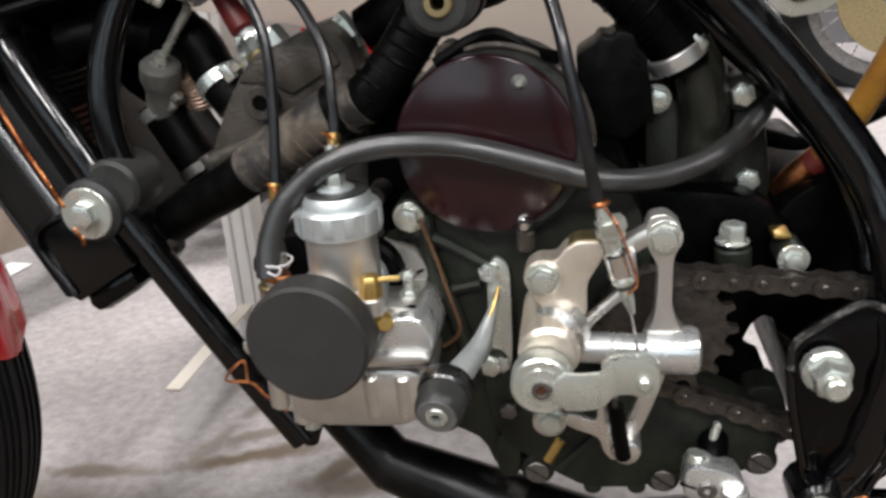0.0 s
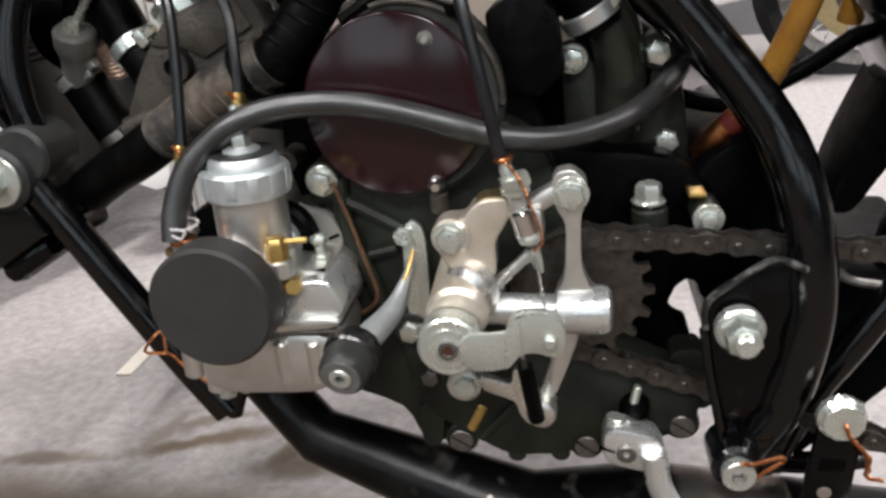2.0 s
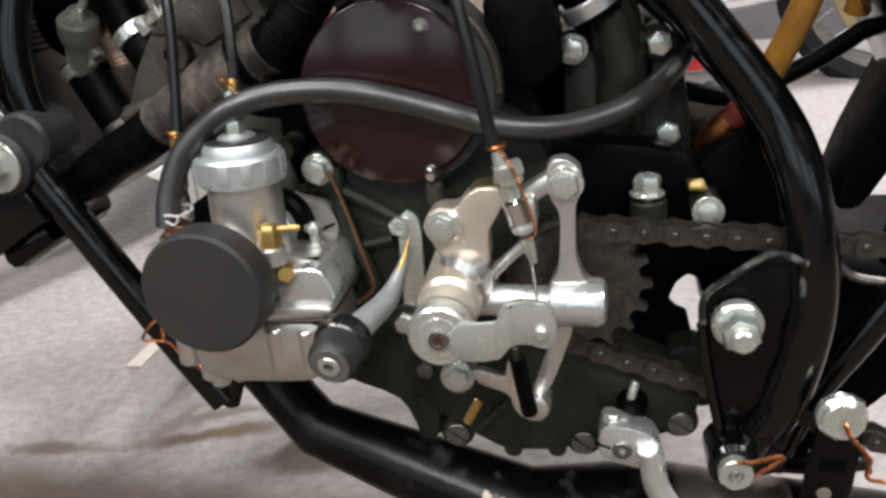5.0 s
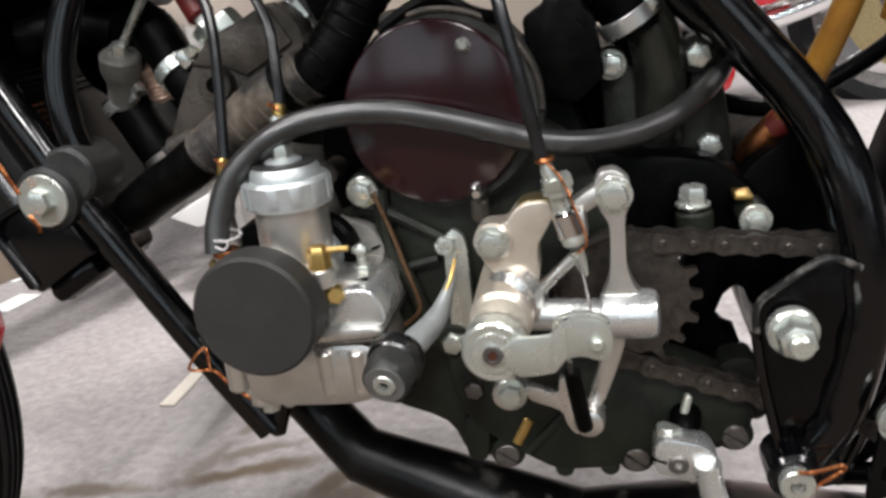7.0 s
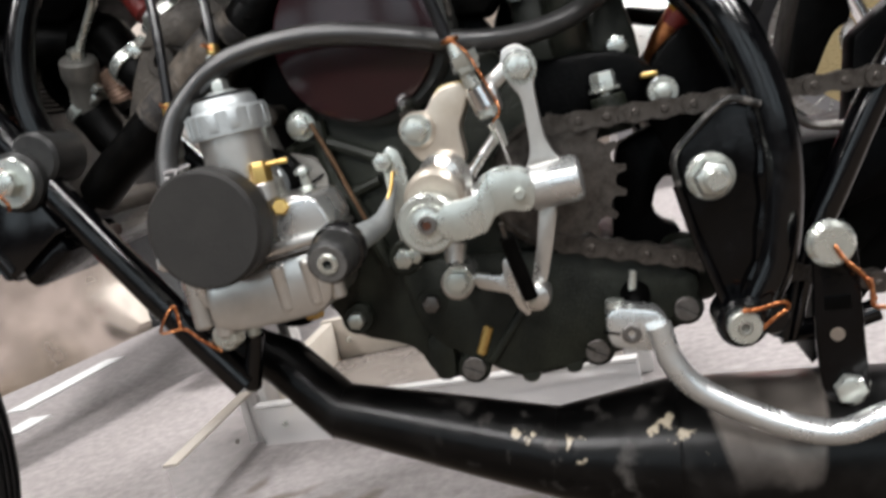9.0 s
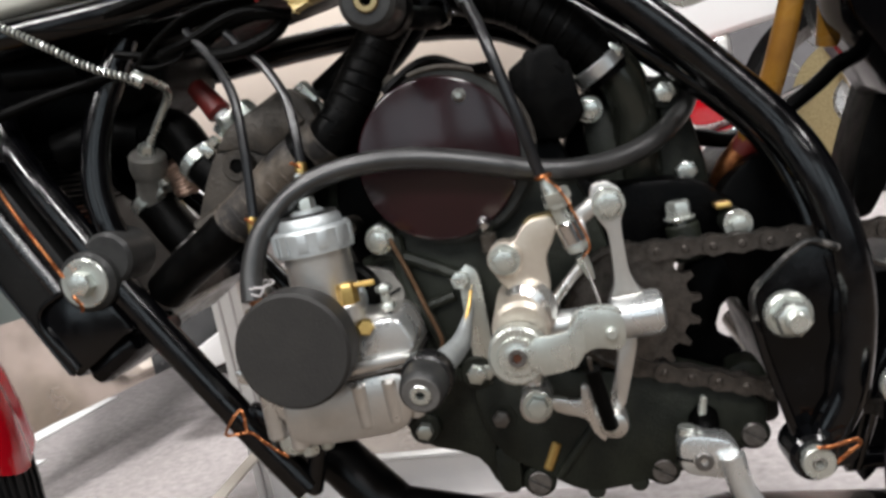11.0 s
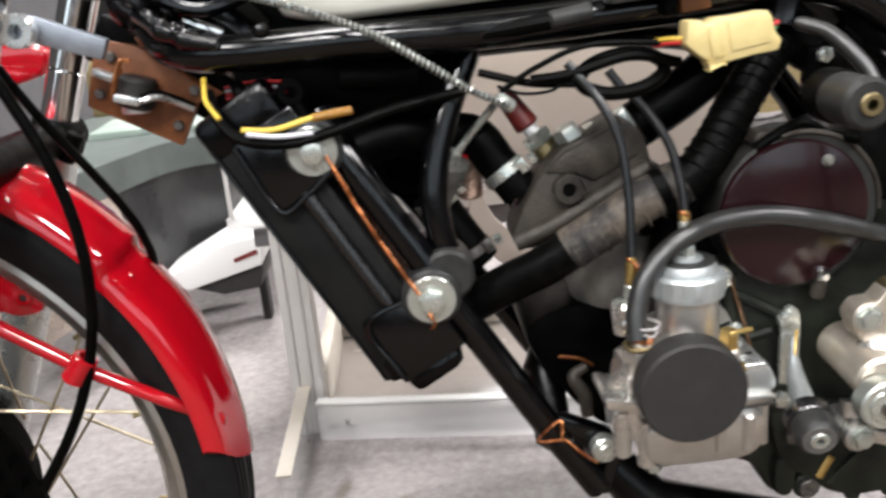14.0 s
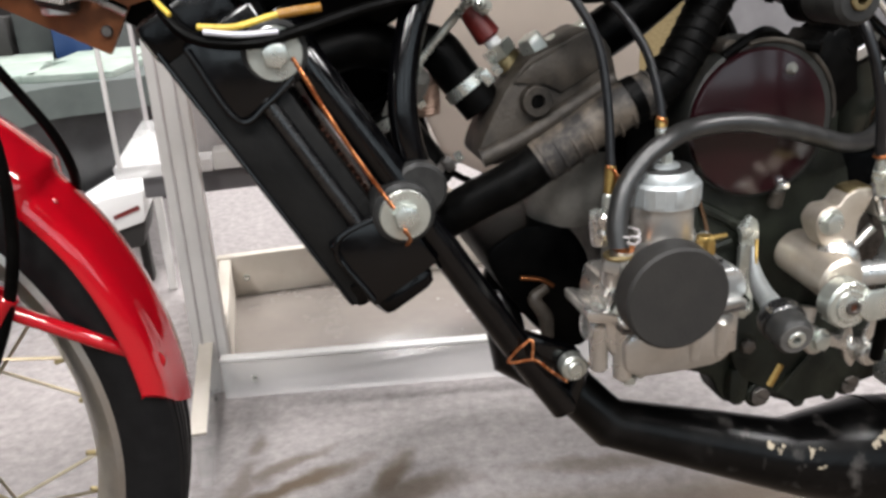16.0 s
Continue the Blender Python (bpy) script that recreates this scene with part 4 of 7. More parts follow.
part("adjuster", cyl((-0.0455, 0.5735, 0.3846), (-0.0463, 0.5730, 0.3728), 0.0036, 12), ZINC, c1)
c2 = part("throttle_cable", tube([(-0.0468, 0.6040, 0.4938), (-0.0395, 0.6020, 0.4840), (-0.0290, 0.5980, 0.4728), (-0.0187, 0.5900, 0.4536), (-0.0153, 0.5820, 0.4327), (-0.0148, 0.5780, 0.4186)], 0.0025, 10, 8), CABLE, moto, "black throttle cable")
part("ferrule", cyl((-0.0148, 0.5780, 0.4208), (-0.0153, 0.5770, 0.4157), 0.0032, 12), BRASS, c2)
part("safety_wire", twisted([(-0.0189, 0.5750, 0.4217), (-0.0162, 0.5740, 0.4203), (-0.0137, 0.5750, 0.4178)], 0.0005, 0.004), COPPER, c2)
part("adjuster", cyl((-0.0153, 0.5770, 0.4157), (-0.0149, 0.5760, 0.4063), 0.0034, 12), ZINC, c2)
c3 = part("clutch_cable", tube([(0.0508, 0.6000, 0.5099), (0.0643, 0.5900, 0.5035), (0.0761, 0.5780, 0.4881), (0.0835, 0.5660, 0.4693), (0.0881, 0.5570, 0.4519), (0.0940, 0.5530, 0.4249), (0.0995, 0.5550, 0.3942)], 0.0028, 12, 8), CABLE, moto, "grey-black sleeved clutch cable")
part("sleeve_end", tube([(0.0524, 0.5990, 0.5094), (0.0643, 0.5900, 0.5035), (0.0761, 0.5780, 0.4881), (0.0807, 0.5710, 0.4757)], [0.0036, 0.0040, 0.0040, 0.0036], 14, 6), HOSE, c3)
part("fuel_hose", tube([(-0.0470, 0.5570, 0.3600), (-0.0462, 0.5610, 0.3727), (-0.0400, 0.5660, 0.3890), (-0.0280, 0.5700, 0.4010), (-0.0150, 0.5720, 0.4090), (-0.0010, 0.5760, 0.4128), (0.0165, 0.5785, 0.4140), (0.0355, 0.5800, 0.4126), (0.0550, 0.5805, 0.4083), (0.0755, 0.5820, 0.4018), (0.0960, 0.5850, 0.3945), (0.1160, 0.5930, 0.3905), (0.1350, 0.6050, 0.3900), (0.1560, 0.6200, 0.3945), (0.1740, 0.6380, 0.4050), (0.1845, 0.6550, 0.4165)], 0.0055, 16, 8), HOSE, moto, "grey-black fuel hose arching over the carburettor")
part("oil_pipe", tube([(0.0165, 0.5960, 0.3735), (0.0235, 0.5960, 0.3515), (0.0285, 0.5960, 0.3320), (0.0322, 0.5960, 0.3185), (0.0318, 0.5960, 0.3130), (0.0285, 0.5960, 0.3090), (0.0235, 0.5960, 0.3055)], 0.0012, 8, 6), PIPEBR, moto, "thin brown copper pipe")

# ---- engine ----
engine = part("crankcase", prism(rounded([(0.0150, 0.3787), (-0.0098, 0.3454), (-0.0045, 0.2848), (0.0062, 0.2585), (0.0384, 0.2467), (0.0461, 0.2258), (0.0590, 0.2247), (0.0706, 0.2314), (0.0904, 0.2175), (0.1253, 0.2193), (0.1828, 0.2305), (0.1917, 0.2590), (0.1599, 0.2746), (0.1283, 0.2874), (0.1278, 0.3372), (0.1166, 0.3879), (0.0701, 0.4110)], 2), 0.604, 0.630, 0.003), MAGNES, moto, "dark grey-green magnesium crankcase")
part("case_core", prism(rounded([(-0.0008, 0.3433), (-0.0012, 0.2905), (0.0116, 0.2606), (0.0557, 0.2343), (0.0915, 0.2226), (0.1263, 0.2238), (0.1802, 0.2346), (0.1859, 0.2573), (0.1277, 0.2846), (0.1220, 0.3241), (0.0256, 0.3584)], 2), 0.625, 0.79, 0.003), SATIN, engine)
part("gear_cover", prism(rounded([(0.0407, 0.2926), (0.0485, 0.2507), (0.0774, 0.2310), (0.0933, 0.2220), (0.1233, 0.2237), (0.1430, 0.2351), (0.1842, 0.2388), (0.1887, 0.2583), (0.1565, 0.2739), (0.1165, 0.2854), (0.0796, 0.2904)], 3), 0.5965, 0.606, 0.0018), MAGNES, engine, "dark gear cover with slotted screws")
part("cover_rib", span((0.0782, 0.5950, 0.2334), (0.1020, 0.5950, 0.2593), 0.5935, 0.598, 0.004, 0.001), MAGNES, engine)
for px0 in ((0.0965, 0.6000, 0.2225), (0.1190, 0.6000, 0.2235)):
    part("lug", cyl(Vector(px0) + Vector((0, -0.003, 0)), Vector(px0) + Vector((0, 0.03, 0)), 0.0048, 16, 0.001), MAGNES, engine)
part("lug", prism(rounded([(0.0464, 0.2537), (0.0609, 0.2524), (0.0583, 0.2266), (0.0470, 0.2275)], 2), 0.597, 0.63, 0.002), MAGNES, engine)
for p in ((0.068, 0.5955, 0.231), (0.179, 0.5945, 0.2415), (0.1323, 0.5955, 0.2283)):
    part("lug", cyl(Vector(p) + Vector((0, 0.003, 0)), Vector(p) + Vector((0, 0.03, 0)), 0.0088, 20, 0.001), MAGNES, engine)
    slotted(engine, p, 0.0062, 0.0035)
part("spacer", cyl(Vector((0.0735, 0.5985, 0.2375)), Vector((0.081, 0.5985, 0.252)), 0.0035, 12), BRASS, engine)
bolt(engine, (0.0550, 0.5920, 0.2698), 0.0085, 0.004, 0.0, mat=STEEL, boss=0.0085, boss_len=0.012)
bolt(engine, (0.0129, 0.5940, 0.2685), 0.0085, 0.005, 0.0, boss=0.0085, boss_len=0.012)
bolt(engine, (0.0473, 0.5900, 0.2960), 0.0095, 0.005, 0.0, boss=0.009, boss_len=0.014)
bolt(engine, (0.0110, 0.5920, 0.3735), 0.0104, 0.005, 0.0076, boss=0.0085, boss_len=0.02)
part("cover_edge", tube([(0.0183, 0.6020, 0.3737), (0.0196, 0.6000, 0.3483), (0.0295, 0.6000, 0.3220), (0.0373, 0.6000, 0.2929)], 0.004, 10, 6), MAGNES, engine)
part("case_rib", tube([(-0.0006, 0.6040, 0.3611), (0.0143, 0.6020, 0.3645), (0.0386, 0.6020, 0.3524), (0.0519, 0.6020, 0.3434)], 0.0035, 8, 6), MAGNES, engine)
part("case_rib", tube([(-0.0012, 0.6040, 0.3243), (0.0173, 0.6020, 0.3314), (0.0433, 0.6020, 0.3374)], 0.003, 8, 6), MAGNES, engine)
# Black casting, made near-black to hold the shading behind the cover too.
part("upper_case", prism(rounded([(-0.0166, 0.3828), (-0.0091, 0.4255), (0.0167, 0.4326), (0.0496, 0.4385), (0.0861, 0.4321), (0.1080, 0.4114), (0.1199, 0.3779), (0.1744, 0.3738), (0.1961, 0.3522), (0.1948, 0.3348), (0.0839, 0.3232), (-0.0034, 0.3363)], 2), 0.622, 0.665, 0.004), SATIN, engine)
part("cover_ring", cyl((0.0546, 0.5945, 0.4090), (0.0546, 0.6300, 0.4090), 0.0446, 56, 0.0025), RINGM, engine, "grey cast ring behind the round cover")
part("ring_edge", tube([Vector((0.0545, 0.5950, 0.4089)) + Vector((0.0440 * math.cos(a), 0, 0.0440 * math.sin(a))) for a in [radians(105 - 9.0 * k) for k in range(13)]], 0.0016, 8, 3), DULL, engine, "pale worn edge of the ring")
part("round_cover", lathe([(0, 0), (0, 0.0392), (0.0006, 0.0404), (0.0018, 0.0410), (0.004, 0.0412)], (0.0504, 0.5905, 0.4086), (0, 1, 0), 72), MAROON, engine, "glossy maroon round engine cover")
part("cover_lug", cyl((0.0668, 0.5930, 0.4377), (0.0668, 0.6050, 0.4377), 0.0065, 18, 0.001), DULL, engine)
part("screw", lathe([(0.006, 0.0), (0.006, 0.0015), (0.0035, 0.0034), (0, 0.0042), (-0.004, 0.0042)], (0.067, 0.5935, 0.437), (0, -1, 0), 16), ZINC, engine)
part("screw", lathe([(0.006, 0.0), (0.006, 0.0018), (0.0035, 0.0040), (0, 0.0050), (-0.004, 0.0050)], (0.067, 0.592, 0.372), (0, -1, 0), 18), CHROME, engine, "bright domed cover screw")
part("post", cyl((0.0671, 0.5940, 0.3680), (0.0666, 0.5960, 0.3574), 0.0042, 14), DULL, engine)
for p in ((0.0346, 0.5970, 0.4492), (-0.0060, 0.6000, 0.3824)):
    part("lug", cyl(p, Vector(p) + Vector((0, 0.02, 0)), 0.0052, 14), DULL, engine)
part("cover_cable", tube([(0.0297, 0.5970, 0.4457), (0.0455, 0.5970, 0.4547), (0.0577, 0.6000, 0.4566), (0.0722, 0.6000, 0.4491), (0.0835, 0.5900, 0.4471)], 0.003, 8, 6), RUBBER, engine)

# rear cylinder, elbow and bolts
part("black_cap", prism([(0.0911, 0.4444), (0.0996, 0.4494), (0.1021, 0.4532), (0.1065, 0.4515), (0.1095, 0.4548), (0.1168, 0.4524), (0.1188, 0.4460), (0.1227, 0.4428), (0.1238, 0.4318), (0.1261, 0.4164), (0.1141, 0.4050), (0.0936, 0.4084)], 0.610, 0.645, 0.002), RUBBER, engine, "black rubber distributor cap")
part("cap_lead", tube([(0.1091, 0.6150, 0.4475), (0.1164, 0.6120, 0.4422), (0.1214, 0.6130, 0.4343)], 0.0025, 8, 5), RUBBER, engine)
elbow = part("water_elbow", tube([(0.1419, 0.6420, 0.4417), (0.1490, 0.6420, 0.4281), (0.1520, 0.6440, 0.4112), (0.1512, 0.6460, 0.3939), (0.1514, 0.6500, 0.3724)], [0.0125, 0.0125, 0.0125, 0.0120, 0.0120], 20, 6), ELBOWM, engine, "dark green-grey metal water elbow")
part("hose_clamp", cyl((0.1362, 0.6390, 0.4421), (0.1399, 0.6400, 0.4355), 0.0152, 30, 0.0005), ALLOY, elbow, "bright hose clamp")
part("clamp_housing", box((0.1467, 0.6320, 0.4447), (0.008, 0.008, 0.005), Euler((0, 0.6, 0)).to_matrix(), 0.001), ZINC, elbow)
part("water_hose", tube([(0.1427, 0.6410, 0.4329), (0.1353, 0.6390, 0.4459), (0.1194, 0.6380, 0.4647), (0.1002, 0.6400, 0.4817), (0.0786, 0.6430, 0.4924), (0.0610, 0.6450, 0.5093), (0.0319, 0.6500, 0.5195)], 0.0140, 20, 6), RUBBER, elbow, "ribbed black water hose")
part("tape_edge", helix([(0.1353, 0.6390, 0.4459), (0.1194, 0.6380, 0.4647), (0.1002, 0.6400, 0.4817), (0.0786, 0.6430, 0.4924)], 0.0136, 0.0011, 0.0075, 6, 20), RUBBER, elbow, "wound black tape")
bolt(engine, (0.129, 0.636, 0.417), 0.0105, 0.006, 0.0075, boss=0.0088, boss_len=0.05)
bolt(engine, (0.169, 0.636, 0.418), 0.0105, 0.006, 0.0, boss=0.0092, boss_len=0.05)
bolt(engine, (0.174, 0.640, 0.3745), 0.0105, 0.006, 0.0080, boss=0.0092, boss_len=0.05)
part("rear_casting", prism(rounded([(0.1236, 0.4177), (0.1396, 0.4204), (0.1444, 0.3944), (0.1646, 0.3923), (0.1661, 0.4159), (0.1790, 0.4167), (0.1870, 0.3626), (0.1689, 0.3570), (0.1242, 0.3671)], 2), 0.644, 0.66, 0.003), MAGNES, engine, "dark casting with three bolts")
# Near-black for the same reason: black part with shading in its colour.
part("rear_cylinder", prism(rounded([(0.1077, 0.3919), (0.1271, 0.4316), (0.1731, 0.4294), (0.1822, 0.3865), (0.1797, 0.3564), (0.1194, 0.3577)], 2), 0.655, 0.77, 0.004), SATIN, engine)
for dz in range(4):
    part("fin", span((0.1118, 0.6520, 0.3819), (0.1798, 0.6520, 0.3799), 0.648, 0.66, 0.002, 0.0004), MAGNES, engine, m=Matrix.Translation((0, 0, -0.006 * dz)))
stud = part("stud_boss", cyl((0.1640, 0.6110, 0.3329), (0.1631, 0.6110, 0.3518), 0.0085, 20, 0.001), MAGNES, engine)
bolt(stud, (0.1626, 0.6110, 0.3634), 0.0112, 0.008, 0.0080, "nut", axis=(0, 0, 1))
bolt(engine, (0.189, 0.599, 0.3475), 0.0075, 0.004, 0.0072, boss=0.0070, boss_len=0.03)
part("cable_socket", tube([(0.1929, 0.6600, 0.3621), (0.1994, 0.6550, 0.3720), (0.2091, 0.6500, 0.3847)], [0.0068, 0.0075, 0.006], 12, 5), COPPER, engine, "copper-coloured fitting on the amber hose")
part("cable_socket", cyl((0.2048, 0.6520, 0.3776), (0.2138, 0.6480, 0.3889), 0.0072, 14), PLUGRED, engine)
part("bracket", span((0.1808, 0.6200, 0.3567), (0.1890, 0.6200, 0.3564), 0.61, 0.64, 0.003), BRASS, engine)

# front cylinder head
head = part("cylinder_head", prism(rounded([(-0.1015, 0.3960), (-0.0895, 0.4211), (-0.0780, 0.4387), (-0.0681, 0.4499), (-0.0511, 0.4555), (-0.0315, 0.4646), (-0.0195, 0.4517), (-0.0146, 0.4278), (-0.0459, 0.4074), (-0.0897, 0.3889)], 2), 0.632, 0.668, 0.003), DULL, engine, "grey cast front cylinder head")
part("head_flange", tube([(-0.0983, 0.6310, 0.3958), (-0.0717, 0.6300, 0.4063), (-0.0426, 0.6300, 0.4214), (-0.0186, 0.6310, 0.4337)], 0.0055, 12, 4), DULL, head)
part("head_step", prism([(-0.0788, 0.4365), (-0.0679, 0.4465), (-0.0335, 0.4611), (-0.0234, 0.4430), (-0.0502, 0.4287), (-0.0598, 0.4340)], 0.6295, 0.64, 0.0015), DULL, head)
part("port", ring((-0.066, 0.6245, 0.4262), (-0.066, 0.634, 0.4262), 0.0042, 0.0088, 24), DULL, head)
part("port_bore", cyl((-0.066, 0.6262, 0.4262), (-0.066, 0.632, 0.4262), 0.0043, 20, 0), RUBBER, head)
bolt(head, (-0.0652, 0.6450, 0.4594), 0.0140, 0.013, 0.0100, "nut", axis=(-0.55, 0, 0.83))
bolt(head, (-0.0510, 0.6550, 0.4557), 0.0140, 0.013, 0.0105, "nut", axis=(-0.55, 0, 0.83))
bolt(head, (-0.0310, 0.6550, 0.4638), 0.0110, 0.014, 0.0, "nut", axis=(-0.55, 0, 0.83))
plugA, plugB = Vector((-0.0938, 0.6650, 0.4757)), Vector((-0.0652, 0.6550, 0.4328))
pd = (plugB - plugA).normalized()
pl = part("spark_plug", cyl(plugA + pd * 0.020, plugA + pd * 0.034, 0.0046, 16), PAPER, head, "spark plug with red cap")
part("hex", hexhead(plugA + pd * 0.026, pd, 0.0170, 0.009), ZINC, pl)
part("thread", cyl(plugA + pd * 0.034, plugA + pd * 0.047, 0.0088, 18, 0.001), BRASSD, pl)
part("cap", cyl(plugA - pd * 0.004, plugA + pd * 0.021, 0.0060, 18, 0.0015, r1=0.0078), PLUGRED, pl, "red rubber plug cap")
hs = part("water_stub", tube([(-0.1345, 0.6720, 0.4570), (-0.1149, 0.6650, 0.4557), (-0.1020, 0.6580, 0.4377), (-0.0899, 0.6540, 0.4209)], 0.0125, 18, 6), RUBBER, head, "black water stub hose")
lowA = part("lower_stub", tube([(-0.1440, 0.6690, 0.4210), (-0.1375, 0.6680, 0.4090), (-0.1275, 0.6650, 0.3930), (-0.1170, 0.6640, 0.3760)], 0.0126, 20, 6), RUBBER, head, "black lower water hose")
for a, b, mat in (((-0.1435, 0.6690, 0.4200), (-0.1400, 0.6685, 0.4137), ZINC), ((-0.1235, 0.6645, 0.3865), (-0.1205, 0.6640, 0.3812), STEEL), ((-0.1010, 0.6570, 0.4363), (-0.0970, 0.6555, 0.4306), ZINC)):
    a, b = Vector(a), Vector(b)
    d = (b - a).normalized()
    band = part("hose_clamp", ring(a, b, 0.0122, 0.0138, 28, 0.0004), mat, lowA, "worm-drive hose clamp")
    s = (a + b) / 2 + Vector((0.0095, -0.0105, 0.0055))
    part("housing", box(s, (0.009, 0.005, 0.006), Euler((0, math.atan2(-d.z, d.x), 0)).to_matrix(), 0.0008), mat, band)
    part("screw", hexhead(s + Vector((0.004, -0.001, 0.0025)), (0.85, -0.1, 0.5), 0.0062, 0.005), ZINC, band)
bell = part("thermostat_bell", lathe([(0, 0.003), (0.0006, 0.0070), (0.0004, 0.0098), (0.002, 0.0110), (0.010, 0.0112), (0.014, 0.0100), (0.018, 0.0086), (0.032, 0.0090)], (-0.1300, 0.6530, 0.4452), (-0.30, 0.35, -0.88), 28), PALEBARREL, head, "grey metal bell joint")
part("bell_nut", hexhead((-0.1300, 0.6530, 0.4447), (0.30, -0.35, 0.88), 0.0090, 0.006), ZINC, bell)
part("copper_neck", tube([(-0.1225, 0.6660, 0.4370), (-0.1205, 0.6700, 0.4290), (-0.1200, 0.6740, 0.4180)], 0.0078, 16, 5), PINKM, head, "pinkish brass neck bound with wire")
part("neck_wire", helix([(-0.1225, 0.6660, 0.4370), (-0.1205, 0.6700, 0.4290), (-0.1200, 0.6740, 0.4180)], 0.0080, 0.0008, 0.0026, 5, 12), PINKM, head)
tp = [(-0.1244, 0.6240, 0.3647), (-0.1052, 0.6180, 0.3761), (-0.0824, 0.6120, 0.3877), (-0.0552, 0.6090, 0.4048), (-0.0285, 0.6060, 0.4206), (-0.0033, 0.6040, 0.4317), (0.0122, 0.6070, 0.4489), (0.0285, 0.6130, 0.4723), (0.0511, 0.6230, 0.4983)]
wrap = part("coolant_pipe", tube(tp, 0.0118, 20, 6), RUBBER, moto, "coolant pipe wrapped in grey and black tape")
part("grey_wrap", tube([(-0.0705, 0.6105, 0.3950), (-0.0486, 0.6080, 0.4085), (-0.0287, 0.6055, 0.4208), (-0.0079, 0.6040, 0.4299)], 0.0125, 20, 6), TAPE, wrap, "grey wound tape")
for k in range(9):
    a, b = Vector((-0.0690, 0.6100, 0.3959)), Vector((-0.0086, 0.6040, 0.4297))
    c = a.lerp(b, k / 8)
    part("tape_edge", ring(c, c + (b - a).normalized() * 0.0016, 0.012, 0.0130, 22, 0.0004), TAPE, wrap)
part("black_wrap", tube([(-0.0215, 0.6045, 0.4247), (-0.0155, 0.6040, 0.4273)], 0.0131, 20, 4), RUBBER, wrap)
part("tape_edge", helix([(-0.0033, 0.6040, 0.4317), (0.0122, 0.6070, 0.4489), (0.0285, 0.6130, 0.4723), (0.0511, 0.6230, 0.4983)], 0.0114, 0.0010, 0.0068, 6, 20), RUBBER, wrap, "wound black tape")
part("second_pipe", tube([(-0.0167, 0.6650, 0.4524), (0.0091, 0.6650, 0.4673), (0.0341, 0.6650, 0.4862), (0.0532, 0.6650, 0.5069)], 0.0148, 16, 5), RUBBER, moto, "black coolant pipe behind")
part("barrel", lathe([(0, 0.0), (0, 0.020), (0.012, 0.026), (0.03, 0.028), (0.05, 0.028)], (-0.0410, 0.6650, 0.3427), (0.2, 0.0, 1), 26), PALEBARREL, head, "pale grey cylinder barrel")
part("barrel_base", prism(rounded([(-0.0559, 0.4053), (-0.0430, 0.4292), (-0.0187, 0.4313), (0.0103, 0.4206), (0.0011, 0.3727), (-0.0204, 0.3634), (-0.0460, 0.3763)], 2), 0.668, 0.72, 0.003), MAGNES, engine, "dark cast base of the front cylinder")
part("barrel_boss", cyl((-0.0379, 0.6620, 0.4134), (-0.0379, 0.6720, 0.4134), 0.0095, 24, 0.002), MAGNES, engine)
part("barrel_rib", span((-0.0276, 0.6660, 0.4169), (-0.0120, 0.6660, 0.3776), 0.664, 0.670, 0.006, 0.001), MAGNES, engine)
part("front_case", prism(rounded([(-0.0963, 0.3336), (-0.0693, 0.3483), (-0.0393, 0.3435), (-0.0246, 0.3175), (-0.0262, 0.2605), (-0.0462, 0.2602), (-0.0613, 0.2755), (-0.0759, 0.2945), (-0.0882, 0.3127)], 2), 0.645, 0.76, 0.003), SATIN, engine)
part("oil_union", tube([(-0.0579, 0.6400, 0.3075), (-0.0666, 0.6380, 0.3020), (-0.0602, 0.6360, 0.2898), (-0.0589, 0.6360, 0.2755)], [0.003, 0.0042, 0.0048, 0.004], 12, 5), DULL, engine, "grey-brown pipe union")
part("return_pipe", tube([(-0.0746, 0.6400, 0.3164), (-0.0615, 0.6400, 0.3133), (-0.0533, 0.6400, 0.3079)], 0.0014, 8, 5), COPPER, engine)

# upper rubber bush on its arm
bush = part("rubber_bush", ring((0.0465, 0.515, 0.4785), (0.0465, 0.545, 0.4785), 0.0035, 0.0118, 32, 0.002), GREYRUB, moto, "grey rubber bush with brass sleeve")
part("sleeve", ring((0.0465, 0.5135, 0.4785), (0.0465, 0.545, 0.4785), 0.0026, 0.0052, 24, 0.0006), BRASSD, bush)
part("bore", cyl((0.0465, 0.520, 0.4785), (0.0465, 0.540, 0.4785), 0.0026, 16, 0), RUBBER, bush)
part("rim", cyl((0.0465, 0.540, 0.4785), (0.0465, 0.556, 0.4785), 0.0128, 30, 0.002), RUBBER, bush)
part("arm", tube([(0.0465, 0.552, 0.4785), (0.0557, 0.5750, 0.4755), (0.0629, 0.6000, 0.4772)], 0.0055, 12, 4), RUBBER, bush)
part("arm_boss", cyl((0.0634, 0.5970, 0.4791), (0.0634, 0.6050, 0.4791), 0.0075, 20, 0.002), BLACK, bush)
part("hanger", span((0.0626, 0.6000, 0.4969), (0.0623, 0.6000, 0.4727), 0.597, 0.603, 0.012), SATIN, bush)
bolt(bush, (0.0654, 0.5940, 0.4924), 0.008, 0.004, 0.0)

